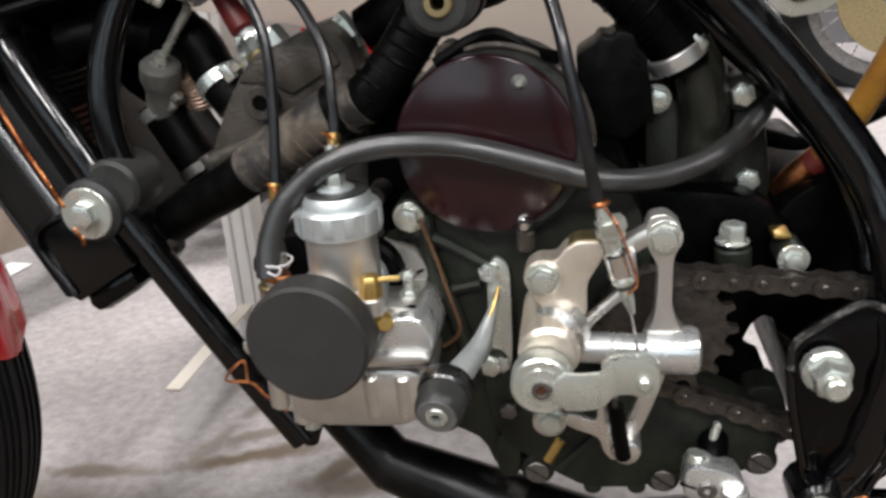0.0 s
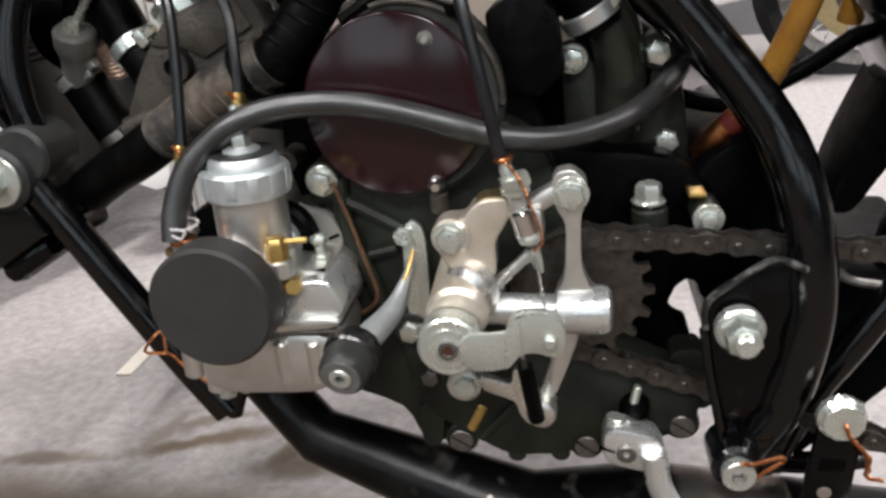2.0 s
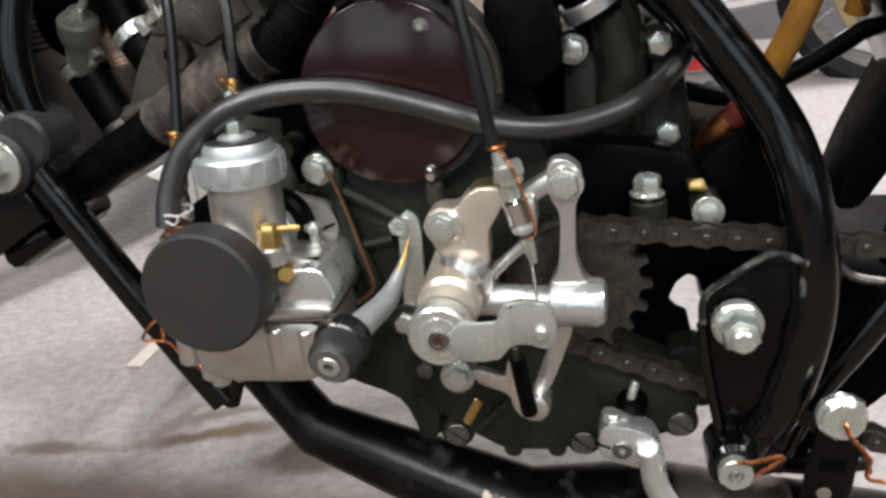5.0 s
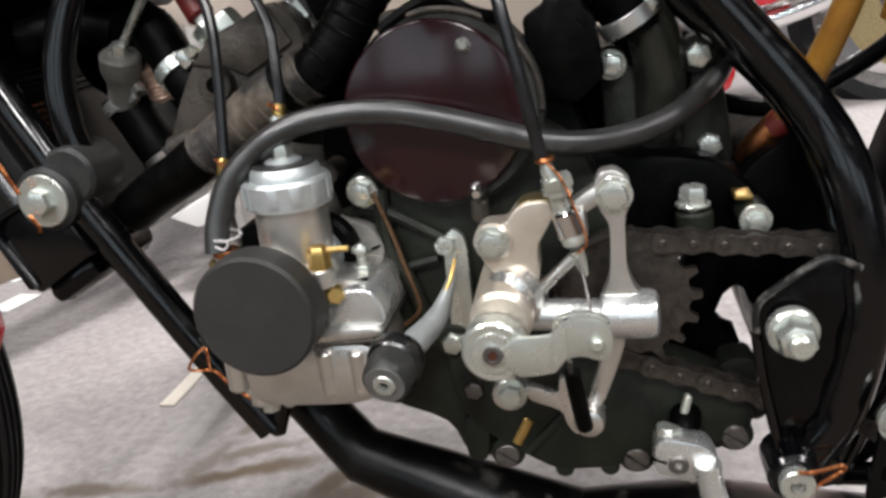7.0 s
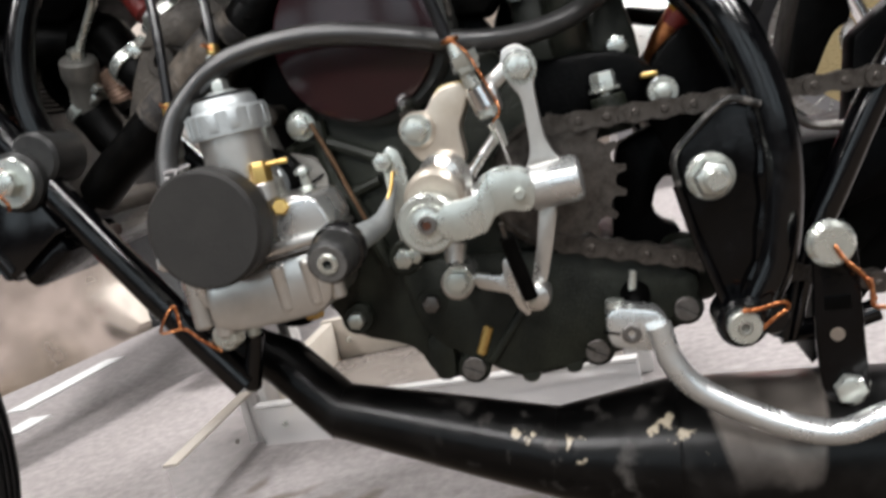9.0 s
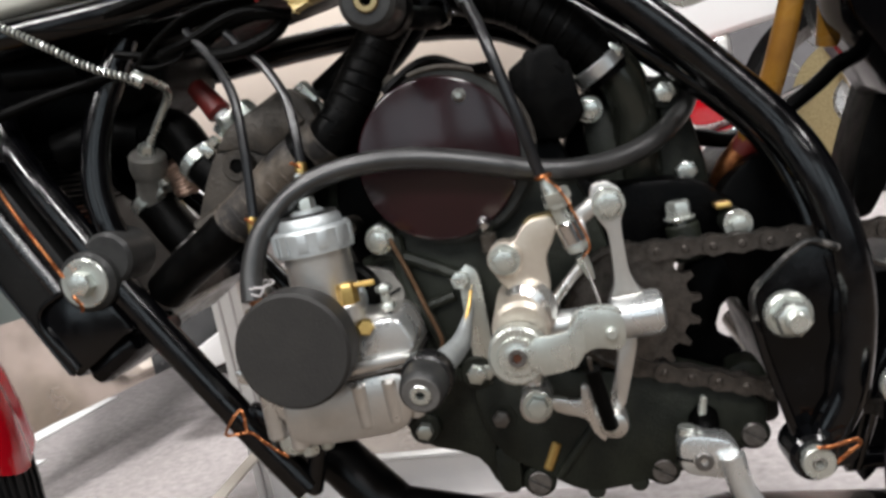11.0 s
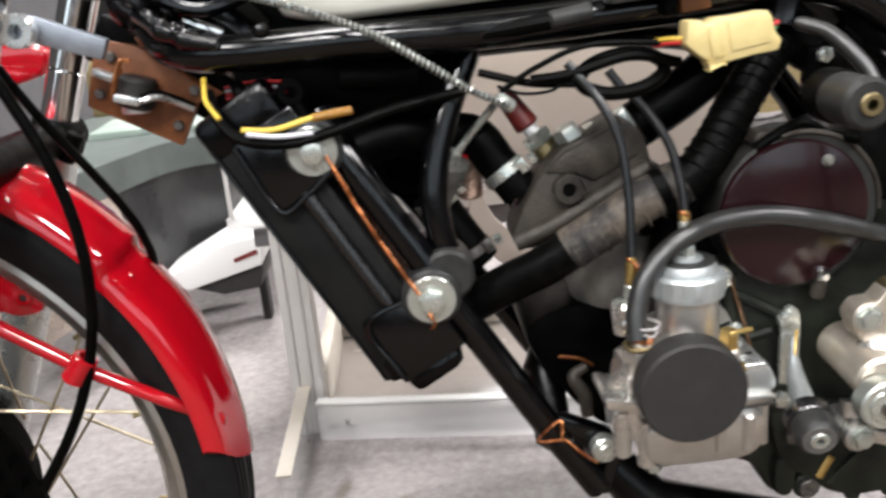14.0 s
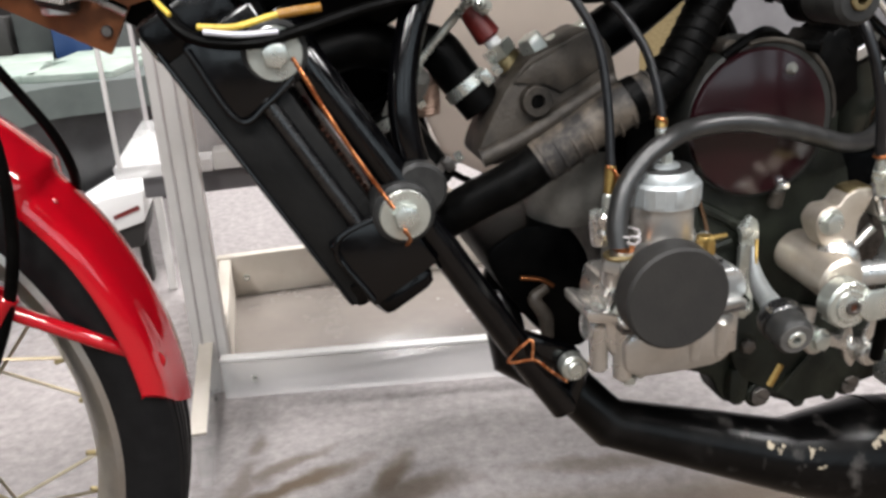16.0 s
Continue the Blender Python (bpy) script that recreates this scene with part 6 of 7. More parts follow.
PITCH = 0.0133
outer_me = plate_mesh("outer", PITCH, 0.0050, -0.0056, -0.0042)
joined(outer_me, plate_mesh("outer", PITCH, 0.0050, 0.0042, 0.0056))
for x in (0, PITCH):
    cyl((x, -0.0068, 0), (x, 0.0068, 0), 0.0019, 12, 0.0005, outer_me)
outer_me = to_mesh("outer_link", outer_me, CHAINM)
inner_me = plate_mesh("inner", PITCH, 0.0050, -0.0041, -0.0028)
joined(inner_me, plate_mesh("inner", PITCH, 0.0050, 0.0028, 0.0041))
for x in (0, PITCH):
    cyl((x, -0.0028, 0), (x, 0.0028, 0), 0.0040, 12, 0.0003, inner_me)
inner_me = to_mesh("inner_link", inner_me, CHAINM)
chain = part("drive_chain", tube([(SC.x + (SR - 0.001) * math.cos(math.pi * 1.5 - math.pi * k / 10), 0.5945, SC.z + (SR - 0.001) * math.sin(math.pi * 1.5 - math.pi * k / 10)) for k in range(11)], 0.0030, 8, 3), CHAINM, moto, "oily steel drive chain")
for p0, p1, count in (((0.1338, 0.5945, 0.3447), (0.2711, 0.6000, 0.3332), 14), ((0.1280, 0.5945, 0.2869), (0.1852, 0.5945, 0.2668), 16)):
    p0, p1 = Vector(p0), Vector(p1)
    d = (p1 - p0).normalized()
    d = Vector((d.x, d.y * 0.3, d.z)).normalized()
    rot = Matrix((d, Vector((0, 0, 1)).cross(d).normalized(), d.cross(Vector((0, 0, 1)).cross(d).normalized()))).transposed().to_4x4()
    for k in range(count):
        part("chain_link", outer_me if k % 2 else inner_me, CHAINM, chain, m=Matrix.Translation(p0 + d * PITCH * k) @ rot)

# gear lever
gl = part("gear_lever", tube([(0.1633, 0.5690, 0.2443), (0.1661, 0.5680, 0.2259), (0.1760, 0.5670, 0.2103), (0.1982, 0.5640, 0.1948), (0.2182, 0.5600, 0.1859), (0.2338, 0.5560, 0.1843), (0.2499, 0.5520, 0.1904), (0.2790, 0.5480, 0.1983)], 0.0060, 16, 8), ALLOY, moto, "bright bent gear lever")
part("clamp", prism(rounded([(0.1399, 0.2520), (0.1460, 0.2556), (0.1647, 0.2504), (0.1694, 0.2411), (0.1645, 0.2294), (0.1392, 0.2358)], 2), 0.572, 0.588, 0.002), ALLOY, gl, "split alloy clamp")
part("clamp_slit", span((0.1379, 0.5714, 0.2450), (0.1454, 0.5714, 0.2424), 0.5716, 0.5735, 0.0012, 0.0002), RUBBER, gl)
part("clamp_screw", ring((0.1505, 0.5705, 0.2416), (0.1505, 0.5740, 0.2416), 0.0020, 0.0046, 20), STEEL, gl, "rusty clamp screw")
part("clamp_bolt", cyl((0.1452, 0.5800, 0.2524), (0.1462, 0.5800, 0.2573), 0.0048, 16), ZINC, gl)
part("shaft_boot", lathe([(0, 0.003), (0.002, 0.0052), (0.006, 0.0070), (0.016, 0.0078)], (0.1543, 0.5840, 0.2479), (0.1, 0.8, 0.3), 20), RUBBER, gl, "black rubber shaft boot")
part("breather", cyl((0.1535, 0.5920, 0.2497), (0.1573, 0.5920, 0.2669), 0.0022, 10), ZINC, gl)

# exhaust
ep = [(-0.0644, 0.6900, 0.3246), (-0.0817, 0.6680, 0.2951), (-0.0794, 0.6480, 0.2593), (-0.0490, 0.6370, 0.2430), (-0.0205, 0.6300, 0.2105), (0.0385, 0.6230, 0.1905), (0.0975, 0.6160, 0.1705), (0.1600, 0.6150, 0.1595), (0.3100, 0.6150, 0.1385)]
exh = part("exhaust_pipe", tube(ep, [0.0125, 0.0130, 0.0140, 0.0152, 0.0165, 0.0205, 0.0245, 0.0400, 0.0425], 36, 8, True), EXHAUST, moto, "worn black expansion exhaust under the engine")
for p, r, a in ((ep[4], 0.0168, (0.85, 0, -0.45)), (ep[6], 0.0248, (0.97, 0, -0.24)), (ep[7], 0.0404, (0.99, 0, -0.14))):
    part("weld_seam", ring(Vector(p) - Vector(a) * 0.001, Vector(p) + Vector(a) * 0.001, r - 0.004, r, 32, 0.0006), EXHAUST, exh)

# amber breather hoses and rhombic plate
ah = part("breather_hose", tube([(0.2508, 0.6450, 0.5177), (0.2443, 0.6320, 0.4883), (0.2383, 0.6260, 0.4618), (0.2296, 0.6320, 0.4319), (0.2190, 0.6420, 0.4029), (0.2058, 0.6520, 0.3775)], [0.0054, 0.0054, 0.0060, 0.0065, 0.0066, 0.0066], 14, 8), AMBER, moto, "amber breather hose")
part("second_hose", tube([(0.2665, 0.6550, 0.5109), (0.2629, 0.6500, 0.4784), (0.2612, 0.6520, 0.4519), (0.2588, 0.6600, 0.4250)], 0.0062, 12, 6), AMBER, ah)
part("hose_clip", ring((0.2391, 0.6260, 0.4655), (0.2380, 0.6260, 0.4613), 0.006, 0.0075, 18), GREYB, ah)
part("hose_clip", span((0.2383, 0.6280, 0.4629), (0.2558, 0.6400, 0.4599), 0.626, 0.632, 0.004, 0.0008), GREYB, ah)
rp = part("petcock_plate", prism(rounded([(0.1638, 0.4698), (0.1734, 0.4788), (0.1885, 0.4828), (0.2080, 0.4682), (0.1940, 0.4573), (0.1790, 0.4556)], 3), 0.609, 0.6125, 0.0008), ZINC, moto, "pale rhombic metal plate with a rod")
part("hub", cyl((0.1839, 0.6070, 0.4687), (0.1839, 0.6120, 0.4687), 0.0065, 22), STEEL, rp)
part("rod", tube([(0.1836, 0.6050, 0.4690), (0.2002, 0.6080, 0.4677), (0.2189, 0.6130, 0.4665)], 0.0021, 10, 4), ZINC, rp)
part("rivet", cyl((0.1678, 0.6075, 0.4696), (0.1678, 0.6110, 0.4696), 0.002, 10), ALLOY, rp)
part("black_hose", tube([(0.1841, 0.6700, 0.3897), (0.2077, 0.6800, 0.3837), (0.2314, 0.6900, 0.3895), (0.2581, 0.6900, 0.4038), (0.2832, 0.6900, 0.4230), (0.2972, 0.6900, 0.4380)], 0.0048, 12, 6), RUBBER, moto, "black hose behind the frame loop")
part("thin_tube", tube([(0.1541, 0.6600, 0.4825), (0.1842, 0.6600, 0.4482), (0.2055, 0.6600, 0.4213), (0.2204, 0.6600, 0.3949)], 0.0018, 8, 5), PLY, moto, "thin pale tube behind the frame loop")

# front wheel, mudguard and fork
HUB, STEER = Vector((-0.532, 0.688, 0.243)), radians(-4)
WM = Matrix.Translation(HUB) @ Matrix.Rotation(STEER, 4, "Z")
RIM = 0.206


def wpart(name, bm, mat, parent, label=""):
    bm.transform(WM)
    return part(name, bm, mat, parent, label)


wheel = wpart("front_wheel", lathe([(-0.019, RIM - 0.007), (-0.0225, RIM), (-0.0215, RIM + 0.004), (-0.012, RIM - 0.004), (0.012, RIM - 0.004), (0.0215, RIM + 0.004), (0.0225, RIM), (0.019, RIM - 0.007), (0.008, RIM - 0.015), (-0.008, RIM - 0.015)], (0, 0, 0), (0, 1, 0), 96, None, True), RIMM, moto, "spoked front wheel with alloy rim and black tyre")
tprof = [(-0.017, RIM - 0.002), (-0.0215, RIM + 0.0045), (-0.0250, RIM + 0.016), (-0.0250, RIM + 0.029), (-0.022, RIM + 0.0365)]
for y in (-0.0165, -0.0105, -0.0045, 0.0045, 0.0105, 0.0165):
    h = RIM + 0.0395 - (abs(y) / 0.022) ** 2 * 0.002
    tprof += [(y - 0.0024, h), (y - 0.0020, h - 0.0016), (y + 0.0010, h - 0.0016), (y + 0.0014, h)]
tprof += [(0.022, RIM + 0.0365), (0.0250, RIM + 0.029), (0.0250, RIM + 0.016), (0.0215, RIM + 0.0045), (0.017, RIM - 0.002)]
wpart("tyre", lathe(tprof, (0, 0, 0), (0, 1, 0), 96, None, True), TYRE, wheel, "black ribbed racing tyre")
hub = wpart("hub", lathe([(-0.045, 0.0), (-0.045, 0.02), (-0.042, 0.055), (-0.036, 0.080), (-0.028, 0.088), (0.028, 0.088), (0.036, 0.08), (0.042, 0.03), (0.045, 0.0)], (0, 0, 0), (0, 1, 0), 48), SATIN, wheel, "black drum brake hub")
wpart("flange", lathe([(-0.033, 0.084), (-0.0335, 0.094), (-0.030, 0.094), (-0.030, 0.084)], (0, 0, 0), (0, 1, 0), 48, None, True), ALLOY, hub)


def drilled_disc(r0, r1, rows, count, hole, y0, y1):
    """A flat ring with rows of round holes through it."""
    verts, faces = [], []
    for i in range(rows):
        ra, rb = r0 + (r1 - r0) * i / rows, r0 + (r1 - r0) * (i + 1) / rows
        for k in range(count):
            a0 = 2 * math.pi * (k + 0.5 * (i % 2)) / count
            a1 = a0 + 2 * math.pi / count
            am, rm = (a0 + a1) / 2, (ra + rb) / 2
            rim = [(ra, a0), (ra, am), (ra, a1), (rm, a1), (rb, a1), (rb, am), (rb, a0), (rm, a0)]
            n = len(verts)
            for y in (y0, y1):
                verts += [(r * math.cos(a), y, r * math.sin(a)) for r, a in rim]
                for q in range(8):
                    w = math.pi * (1.25 + 0.25 * q)
                    r, a = rm + hole * math.cos(w), am + hole * math.sin(w) / rm
                    verts.append((r * math.cos(a), y, r * math.sin(a)))
            for q in range(8):
                p = (q + 1) % 8
                faces += [[n + q, n + p, n + 8 + p, n + 8 + q], [n + 16 + p, n + 16 + q, n + 24 + q, n + 24 + p], [n + 8 + q, n + 8 + p, n + 24 + p, n + 24 + q]]
                if (i == 0 and q < 2) or (i == rows - 1 and 4 <= q < 6):
                    faces.append([n + p, n + q, n + 16 + q, n + 16 + p])
    return add(None, verts, faces)


wpart("drum_plate", drilled_disc(0.085, 0.128, 3, 44, 0.0036, -0.040, -0.036), SATIN, hub, "black drilled drum plate")
for k in range(36):
    a = 2 * math.pi * (k + 0.5) / 36
    side = -1 if k % 2 else 1
    b = a + (0.75 if k % 4 < 2 else -0.75)
    wpart("spoke", tube([(0.09 * math.cos(b), side * 0.031, 0.09 * math.sin(b)), ((RIM - 0.014) * math.cos(a), side * 0.004, (RIM - 0.014) * math.sin(a))], 0.0011, 6, 2), SPOKEM, wheel)
    wpart("nipple", cyl(((RIM - 0.022) * math.cos(a), side * 0.0047, (RIM - 0.022) * math.sin(a)), ((RIM - 0.012) * math.cos(a), side * 0.004, (RIM - 0.012) * math.sin(a)), 0.0018, 8), BRASSD, wheel)


JOINT = 39.0  # where the tail piece is riveted under the main guard


def guard_mesh():
    prof = [(-0.0385, 0.002), (-0.0405, 0.003), (-0.0400, 0.006), (-0.0370, 0.0110), (-0.0310, 0.0145), (-0.0235, 0.0160), (-0.0150, 0.0180), (-0.0085, 0.0215), (0.0, 0.0225), (0.0085, 0.0215), (0.0150, 0.0180), (0.0235, 0.0160), (0.0310, 0.0145), (0.0370, 0.0110), (0.0400, 0.006), (0.0405, 0.003), (0.0385, 0.002)]
    prof = [(y * 0.82, r) for y, r in prof]
    inner = [(y * 0.965, r - 0.0015) for y, r in prof[::-1]]
    full = prof + inner
    verts, faces = [], []
    steps = 170
    a0, a1 = radians(3.0), radians(150)
    for i in range(steps + 1):
        t = i / steps
        for y, r in full:
            start = a0 + 0.09 * (abs(y) / 0.0332) ** 2
            a = start + (a1 - start) * t
            turn = math.degrees(a)
            rad = 0.2295 + 0.0055 * min(1.0, turn / 30) + 0.0055 * min(1.0, max(0.0, (turn - JOINT) / 0.9)) + r
            verts.append((rad * math.cos(a), y, rad * math.sin(a)))
    n = len(full)
    for i in range(steps):
        for k in range(n):
            j = (k + 1) % n
            faces.append([i * n + k, i * n + j, (i + 1) * n + j, (i + 1) * n + k])
    faces += [[k, k + 1, n - 2 - k, n - 1 - k] for k in range(len(prof) - 1)]
    return add(None, verts, faces)


guard = wpart("mudguard", guard_mesh(), RED, moto, "glossy red front mudguard")
part("stay", tube([(-0.303, 0.652, 0.296), (-0.320, 0.647, 0.309), (-0.345, 0.645, 0.325), (-0.368, 0.645, 0.339), (-0.404, 0.645, 0.365), (-0.56, 0.650, 0.478)], [0.0036, 0.0044, 0.0046, 0.0046, 0.0046, 0.0046], 12, 5), RED, guard, "red mudguard stay")
part("stay_end", prism(rounded([(-0.294, 0.283), (-0.288, 0.292), (-0.298, 0.303), (-0.318, 0.312), (-0.323, 0.304)], 2), 0.6495, 0.6535, 0.0008), RED, guard)
for side in (-0.018, 0.0, 0.018):
    wpart("rivet", lathe([(0, 0.0), (0, 0.0022), (0.0012, 0.0014), (0.0016, 0.0)], (0.2515 * math.cos(radians(36.5)), side, 0.2515 * math.sin(radians(36.5))), (math.cos(radians(36.5)), 0, math.sin(radians(36.5))), 12), RED, guard)
bolt(guard, (-0.3000, 0.6455, 0.2925), 0.0085, 0.004, 0.0, "bolt", mat=RED)
part("cable_clip", ring((-0.3735, 0.640, 0.3345), (-0.3625, 0.640, 0.3485), 0.0042, 0.0080, 18), RED, guard, "red cable clip")
fork = part("fork_leg", cyl((-0.3845, 0.765, 0.512), (-0.360, 0.765, 0.573), 0.0128, 28, 0.001), CHROME, moto, "polished fork stanchion with clamp")
part("stanchion", cyl((-0.402, 0.765, 0.466), (-0.3845, 0.765, 0.512), 0.0126, 28, 0.001), CHROME, fork)
part("stanchion", cyl((-0.402, 0.622, 0.466), (-0.360, 0.622, 0.573), 0.0126, 28, 0.001), CHROME, fork)
for y in (0.622, 0.765):
    part("slider", cyl((-0.492, y, 0.243), (-0.402, y, 0.462), 0.0165, 26, 0.002), ALLOY, fork)
    part("axle_lug", lathe([(-0.016, 0.0), (-0.016, 0.020), (0.016, 0.020), (0.016, 0.0)], (-0.50, y, 0.243), (0, 1, 0), 24), ALLOY, fork)
part("axle", cyl((-0.515, 0.60, 0.243), (-0.515, 0.79, 0.243), 0.009, 18), STEEL, fork)
part("triple_clamp", prism([(-0.3806, 0.5511), (-0.3487, 0.5481), (-0.3111, 0.5323), (-0.3157, 0.5217), (-0.3516, 0.5341), (-0.3844, 0.5346)], 0.6345, 0.641, 0.0008), CLAMPM, fork, "bright triple clamp")
part("clamp_nut", ring((-0.3538, 0.6240, 0.5407), (-0.3538, 0.6330, 0.5407), 0.004, 0.0092, 24), ALLOY, fork)
part("fork_bridge", cyl((-0.4010, 0.628, 0.466), (-0.4010, 0.79, 0.466), 0.0135, 20, 0.002), RUBBER, fork, "black lower bridge")
part("dust_boot", lathe([(-0.014, 0.0150), (-0.012, 0.0185), (-0.004, 0.0190), (0.0, 0.0170), (0.006, 0.0182), (0.010, 0.0150), (0.010, 0.0126)], (-0.4000, 0.765, 0.470), (0.42, 0, 1.07), 24), RUBBER, fork)
part("dust_boot", cyl((-0.3900, 0.742, 0.452), (-0.3790, 0.742, 0.470), 0.0060, 14, 0.001), RUBBER, fork)
lug = part("torque_bracket", prism(rounded([(-0.440, 0.412), (-0.404, 0.399), (-0.392, 0.386), (-0.393, 0.371), (-0.409, 0.369), (-0.424, 0.376), (-0.448, 0.392)], 2), 0.666, 0.672, 0.0012), RED, fork, "red torque-arm bracket")
part("hole_collar", ring((-0.4035, 0.6640, 0.3820), (-0.4035, 0.6662, 0.3820), 0.0024, 0.0056, 20), RED, lug)
part("hole", cyl((-0.4035, 0.6648, 0.3820), (-0.4035, 0.6663, 0.3820), 0.0024, 14), CAPBLK, lug)
part("fork_shroud", prism(rounded([(-0.500, 0.536), (-0.414, 0.531), (-0.409, 0.520), (-0.416, 0.506), (-0.450, 0.499), (-0.500, 0.510)], 2), 0.800, 0.826, 0.006, seg=3), RED, fork, "red fork shroud")
part("brake_cable", tube([(-0.3761, 0.6200, 0.5356), (-0.3647, 0.6220, 0.5080), (-0.3516, 0.6240, 0.4698), (-0.3461, 0.6280, 0.4249), (-0.3513, 0.6340, 0.3775), (-0.3642, 0.6380, 0.3361), (-0.3831, 0.6400, 0.2984), (-0.4088, 0.6420, 0.2607)], 0.0034, 12, 8), RUBBER, moto, "black front brake cable")
part("meter_cable", tube([(-0.3729, 0.6300, 0.5292), (-0.3587, 0.6400, 0.4949), (-0.3417, 0.6500, 0.4618), (-0.3269, 0.6600, 0.4296), (-0.3223, 0.6700, 0.4054), (-0.3270, 0.6900, 0.3852)], 0.0028, 10, 8), RUBBER, moto, "thin black cable beside the mudguard")

# ignition coil board
co = part("coil_board", prism([(-0.3314, 0.5319), (-0.3083, 0.5258), (-0.2631, 0.4937), (-0.2779, 0.4898), (-0.2917, 0.4649), (-0.3434, 0.4941)], 0.675, 0.682, 0.0008), BAKELITE, moto, "brown bakelite ignition coil board")
part("coil", cyl((-0.3223, 0.6640, 0.5016), (-0.3154, 0.6640, 0.5154), 0.0010, 8), COPPER, co)
part("coil", lathe([(0, 0.0), (0, 0.0095), (0.002, 0.0112), (0.016, 0.0112), (0.018, 0.0095), (0.018, 0.0)], (-0.3131, 0.6670, 0.4916), Vector((-0.3060, 0.6670, 0.5136)) - Vector((-0.3131, 0.6670, 0.4916)), 24), CAPBLK, co, "black coil with metal strap")
part("strap", span((-0.3343, 0.6720, 0.5143), (-0.3226, 0.6680, 0.5084), 0.668, 0.675, 0.0046, 0.0008), ALLOY, co)
part("strap", span((-0.3199, 0.6600, 0.4995), (-0.3058, 0.6550, 0.4954), 0.652, 0.656, 0.0046, 0.0008), ALLOY, co)
part("strap", tube([(-0.3062, 0.6550, 0.4960), (-0.2976, 0.6600, 0.4970), (-0.2900, 0.6680, 0.4927), (-0.2804, 0.6720, 0.4865)], 0.0021, 8, 4), ALLOY, co)
part("strap", tube([(-0.3059, 0.6560, 0.4984), (-0.2973, 0.6610, 0.4994), (-0.2891, 0.6680, 0.4948), (-0.2798, 0.6725, 0.4884)], 0.0016, 8, 4), RUBBER, co)
part("coil_end", tube([(-0.3228, 0.6580, 0.4982), (-0.3193, 0.6560, 0.5067), (-0.3136, 0.6570, 0.5188), (-0.3077, 0.6570, 0.5188)], 0.0014, 8, 3), COPPER, co)
part("coil_end", cyl((-0.3124, 0.6670, 0.4883), (-0.3122, 0.6670, 0.4928), 0.0085, 18), ALLOY, co)
for p in ((-0.3238, 0.6720, 0.5213), (-0.3340, 0.6720, 0.5004), (-0.2915, 0.6720, 0.4776), (-0.2786, 0.6720, 0.4974)):
    part("rivet", cyl(p, Vector(p) + Vector((0, 0.005, 0)), 0.0032, 12), STEEL, co)
part("board_bracket", span((-0.3375, 0.7000, 0.5340), (-0.2582, 0.7000, 0.4818), 0.69, 0.71, 0.03, 0.002), SATIN, co)
part("copper_lead", tube([(-0.2853, 0.6680, 0.5113), (-0.2753, 0.6640, 0.5036), (-0.2620, 0.6500, 0.4941)], 0.0008, 6, 4), COPPER, co)
part("horn_bracket", prism([(-0.3092, 0.5331), (-0.2914, 0.5168), (-0.1874, 0.4974), (-0.1584, 0.5063), (-0.1883, 0.5459), (-0.2827, 0.5669)], 0.69, 0.76, 0.003), SATIN, moto, "black bracketry under the tank")
for k, (p, r) in enumerate((((-0.2812, 0.6420, 0.5446), 0.0042), ((-0.2768, 0.6340, 0.5351), 0.0048), ((-0.2674, 0.6280, 0.5304), 0.0042), ((-0.2583, 0.6250, 0.5273), 0.0036), ((-0.2929, 0.6550, 0.5402), 0.0050), ((-0.2686, 0.6400, 0.5411), 0.0040), ((-0.2273, 0.6120, 0.5287), 0.0042))):
    part("weld_lug", lathe([(0, 0), (0.001, r * 0.7), (r * 0.6, r), (r * 1.6, r * 0.9), (r * 2.2, 0)], p, (0.4, 1, -0.3 + 0.1 * k), 14), BLACK, moto)
part("steering_cable", tube([(-0.2920, 0.6450, 0.5661), (-0.2799, 0.6400, 0.5508), (-0.2580, 0.6380, 0.5430), (-0.2336, 0.6400, 0.5495), (-0.2198, 0.6450, 0.5628)], 0.0040, 10, 6), BLACK, moto, "black cables by the steering head")
part("steering_cable", tube([(-0.3187, 0.6400, 0.5682), (-0.3014, 0.6380, 0.5555), (-0.2913, 0.6400, 0.5475), (-0.2866, 0.6450, 0.5325)], 0.0036, 10, 6), BLACK, moto)
part("bright_clip", span((-0.2748, 0.6550, 0.5385), (-0.2525, 0.6550, 0.5273), 0.65, 0.66, 0.008, 0.002), CHROME, moto, "bright cable clip by the steering head")
part("head_knob", lathe([(0, 0), (0, 0.008), (0.003, 0.010), (0.014, 0.011), (0.02, 0.009), (0.02, 0)], (-0.2981, 0.6600, 0.5525), (0.3, 0.5, 0.4), 20), SATIN, moto)

# ---- the hall ----
FZ = 0.028
FB = -0.006


def slab(name, x0, x1, y0, y1, z0, z1, mat, label="", kind="structure", bev=0.0, category=""):
    ob = part(name, box(((x0 + x1) / 2, (y0 + y1) / 2, (z0 + z1) / 2), (x1 - x0, y1 - y0, z1 - z0), None, bev), mat)
    return tagged(ob, label, category, kind=kind)


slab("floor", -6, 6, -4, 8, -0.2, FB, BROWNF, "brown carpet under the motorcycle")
EDGE = [(-6, 1.22), (-0.4, 0.800), (-0.05, 0.782), (0.25, 0.748), (6, 0.35)]
b = add(None, [(x, y, FZ) for x, y in EDGE] + [(x, y - 0.10, FB - 0.004) for x, y in EDGE] + [(x, 8, FZ) for x, y in EDGE], [[k, k + 1, k + 11, k + 10] for k in range(4)] + [[k + 5, k + 6, k + 1, k] for k in range(4)])
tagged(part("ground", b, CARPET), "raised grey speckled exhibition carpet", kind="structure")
slab("wall_north", -6, 6, 8, 8.2, -0.2, 3.6, WALL, "plain warm grey hall wall")
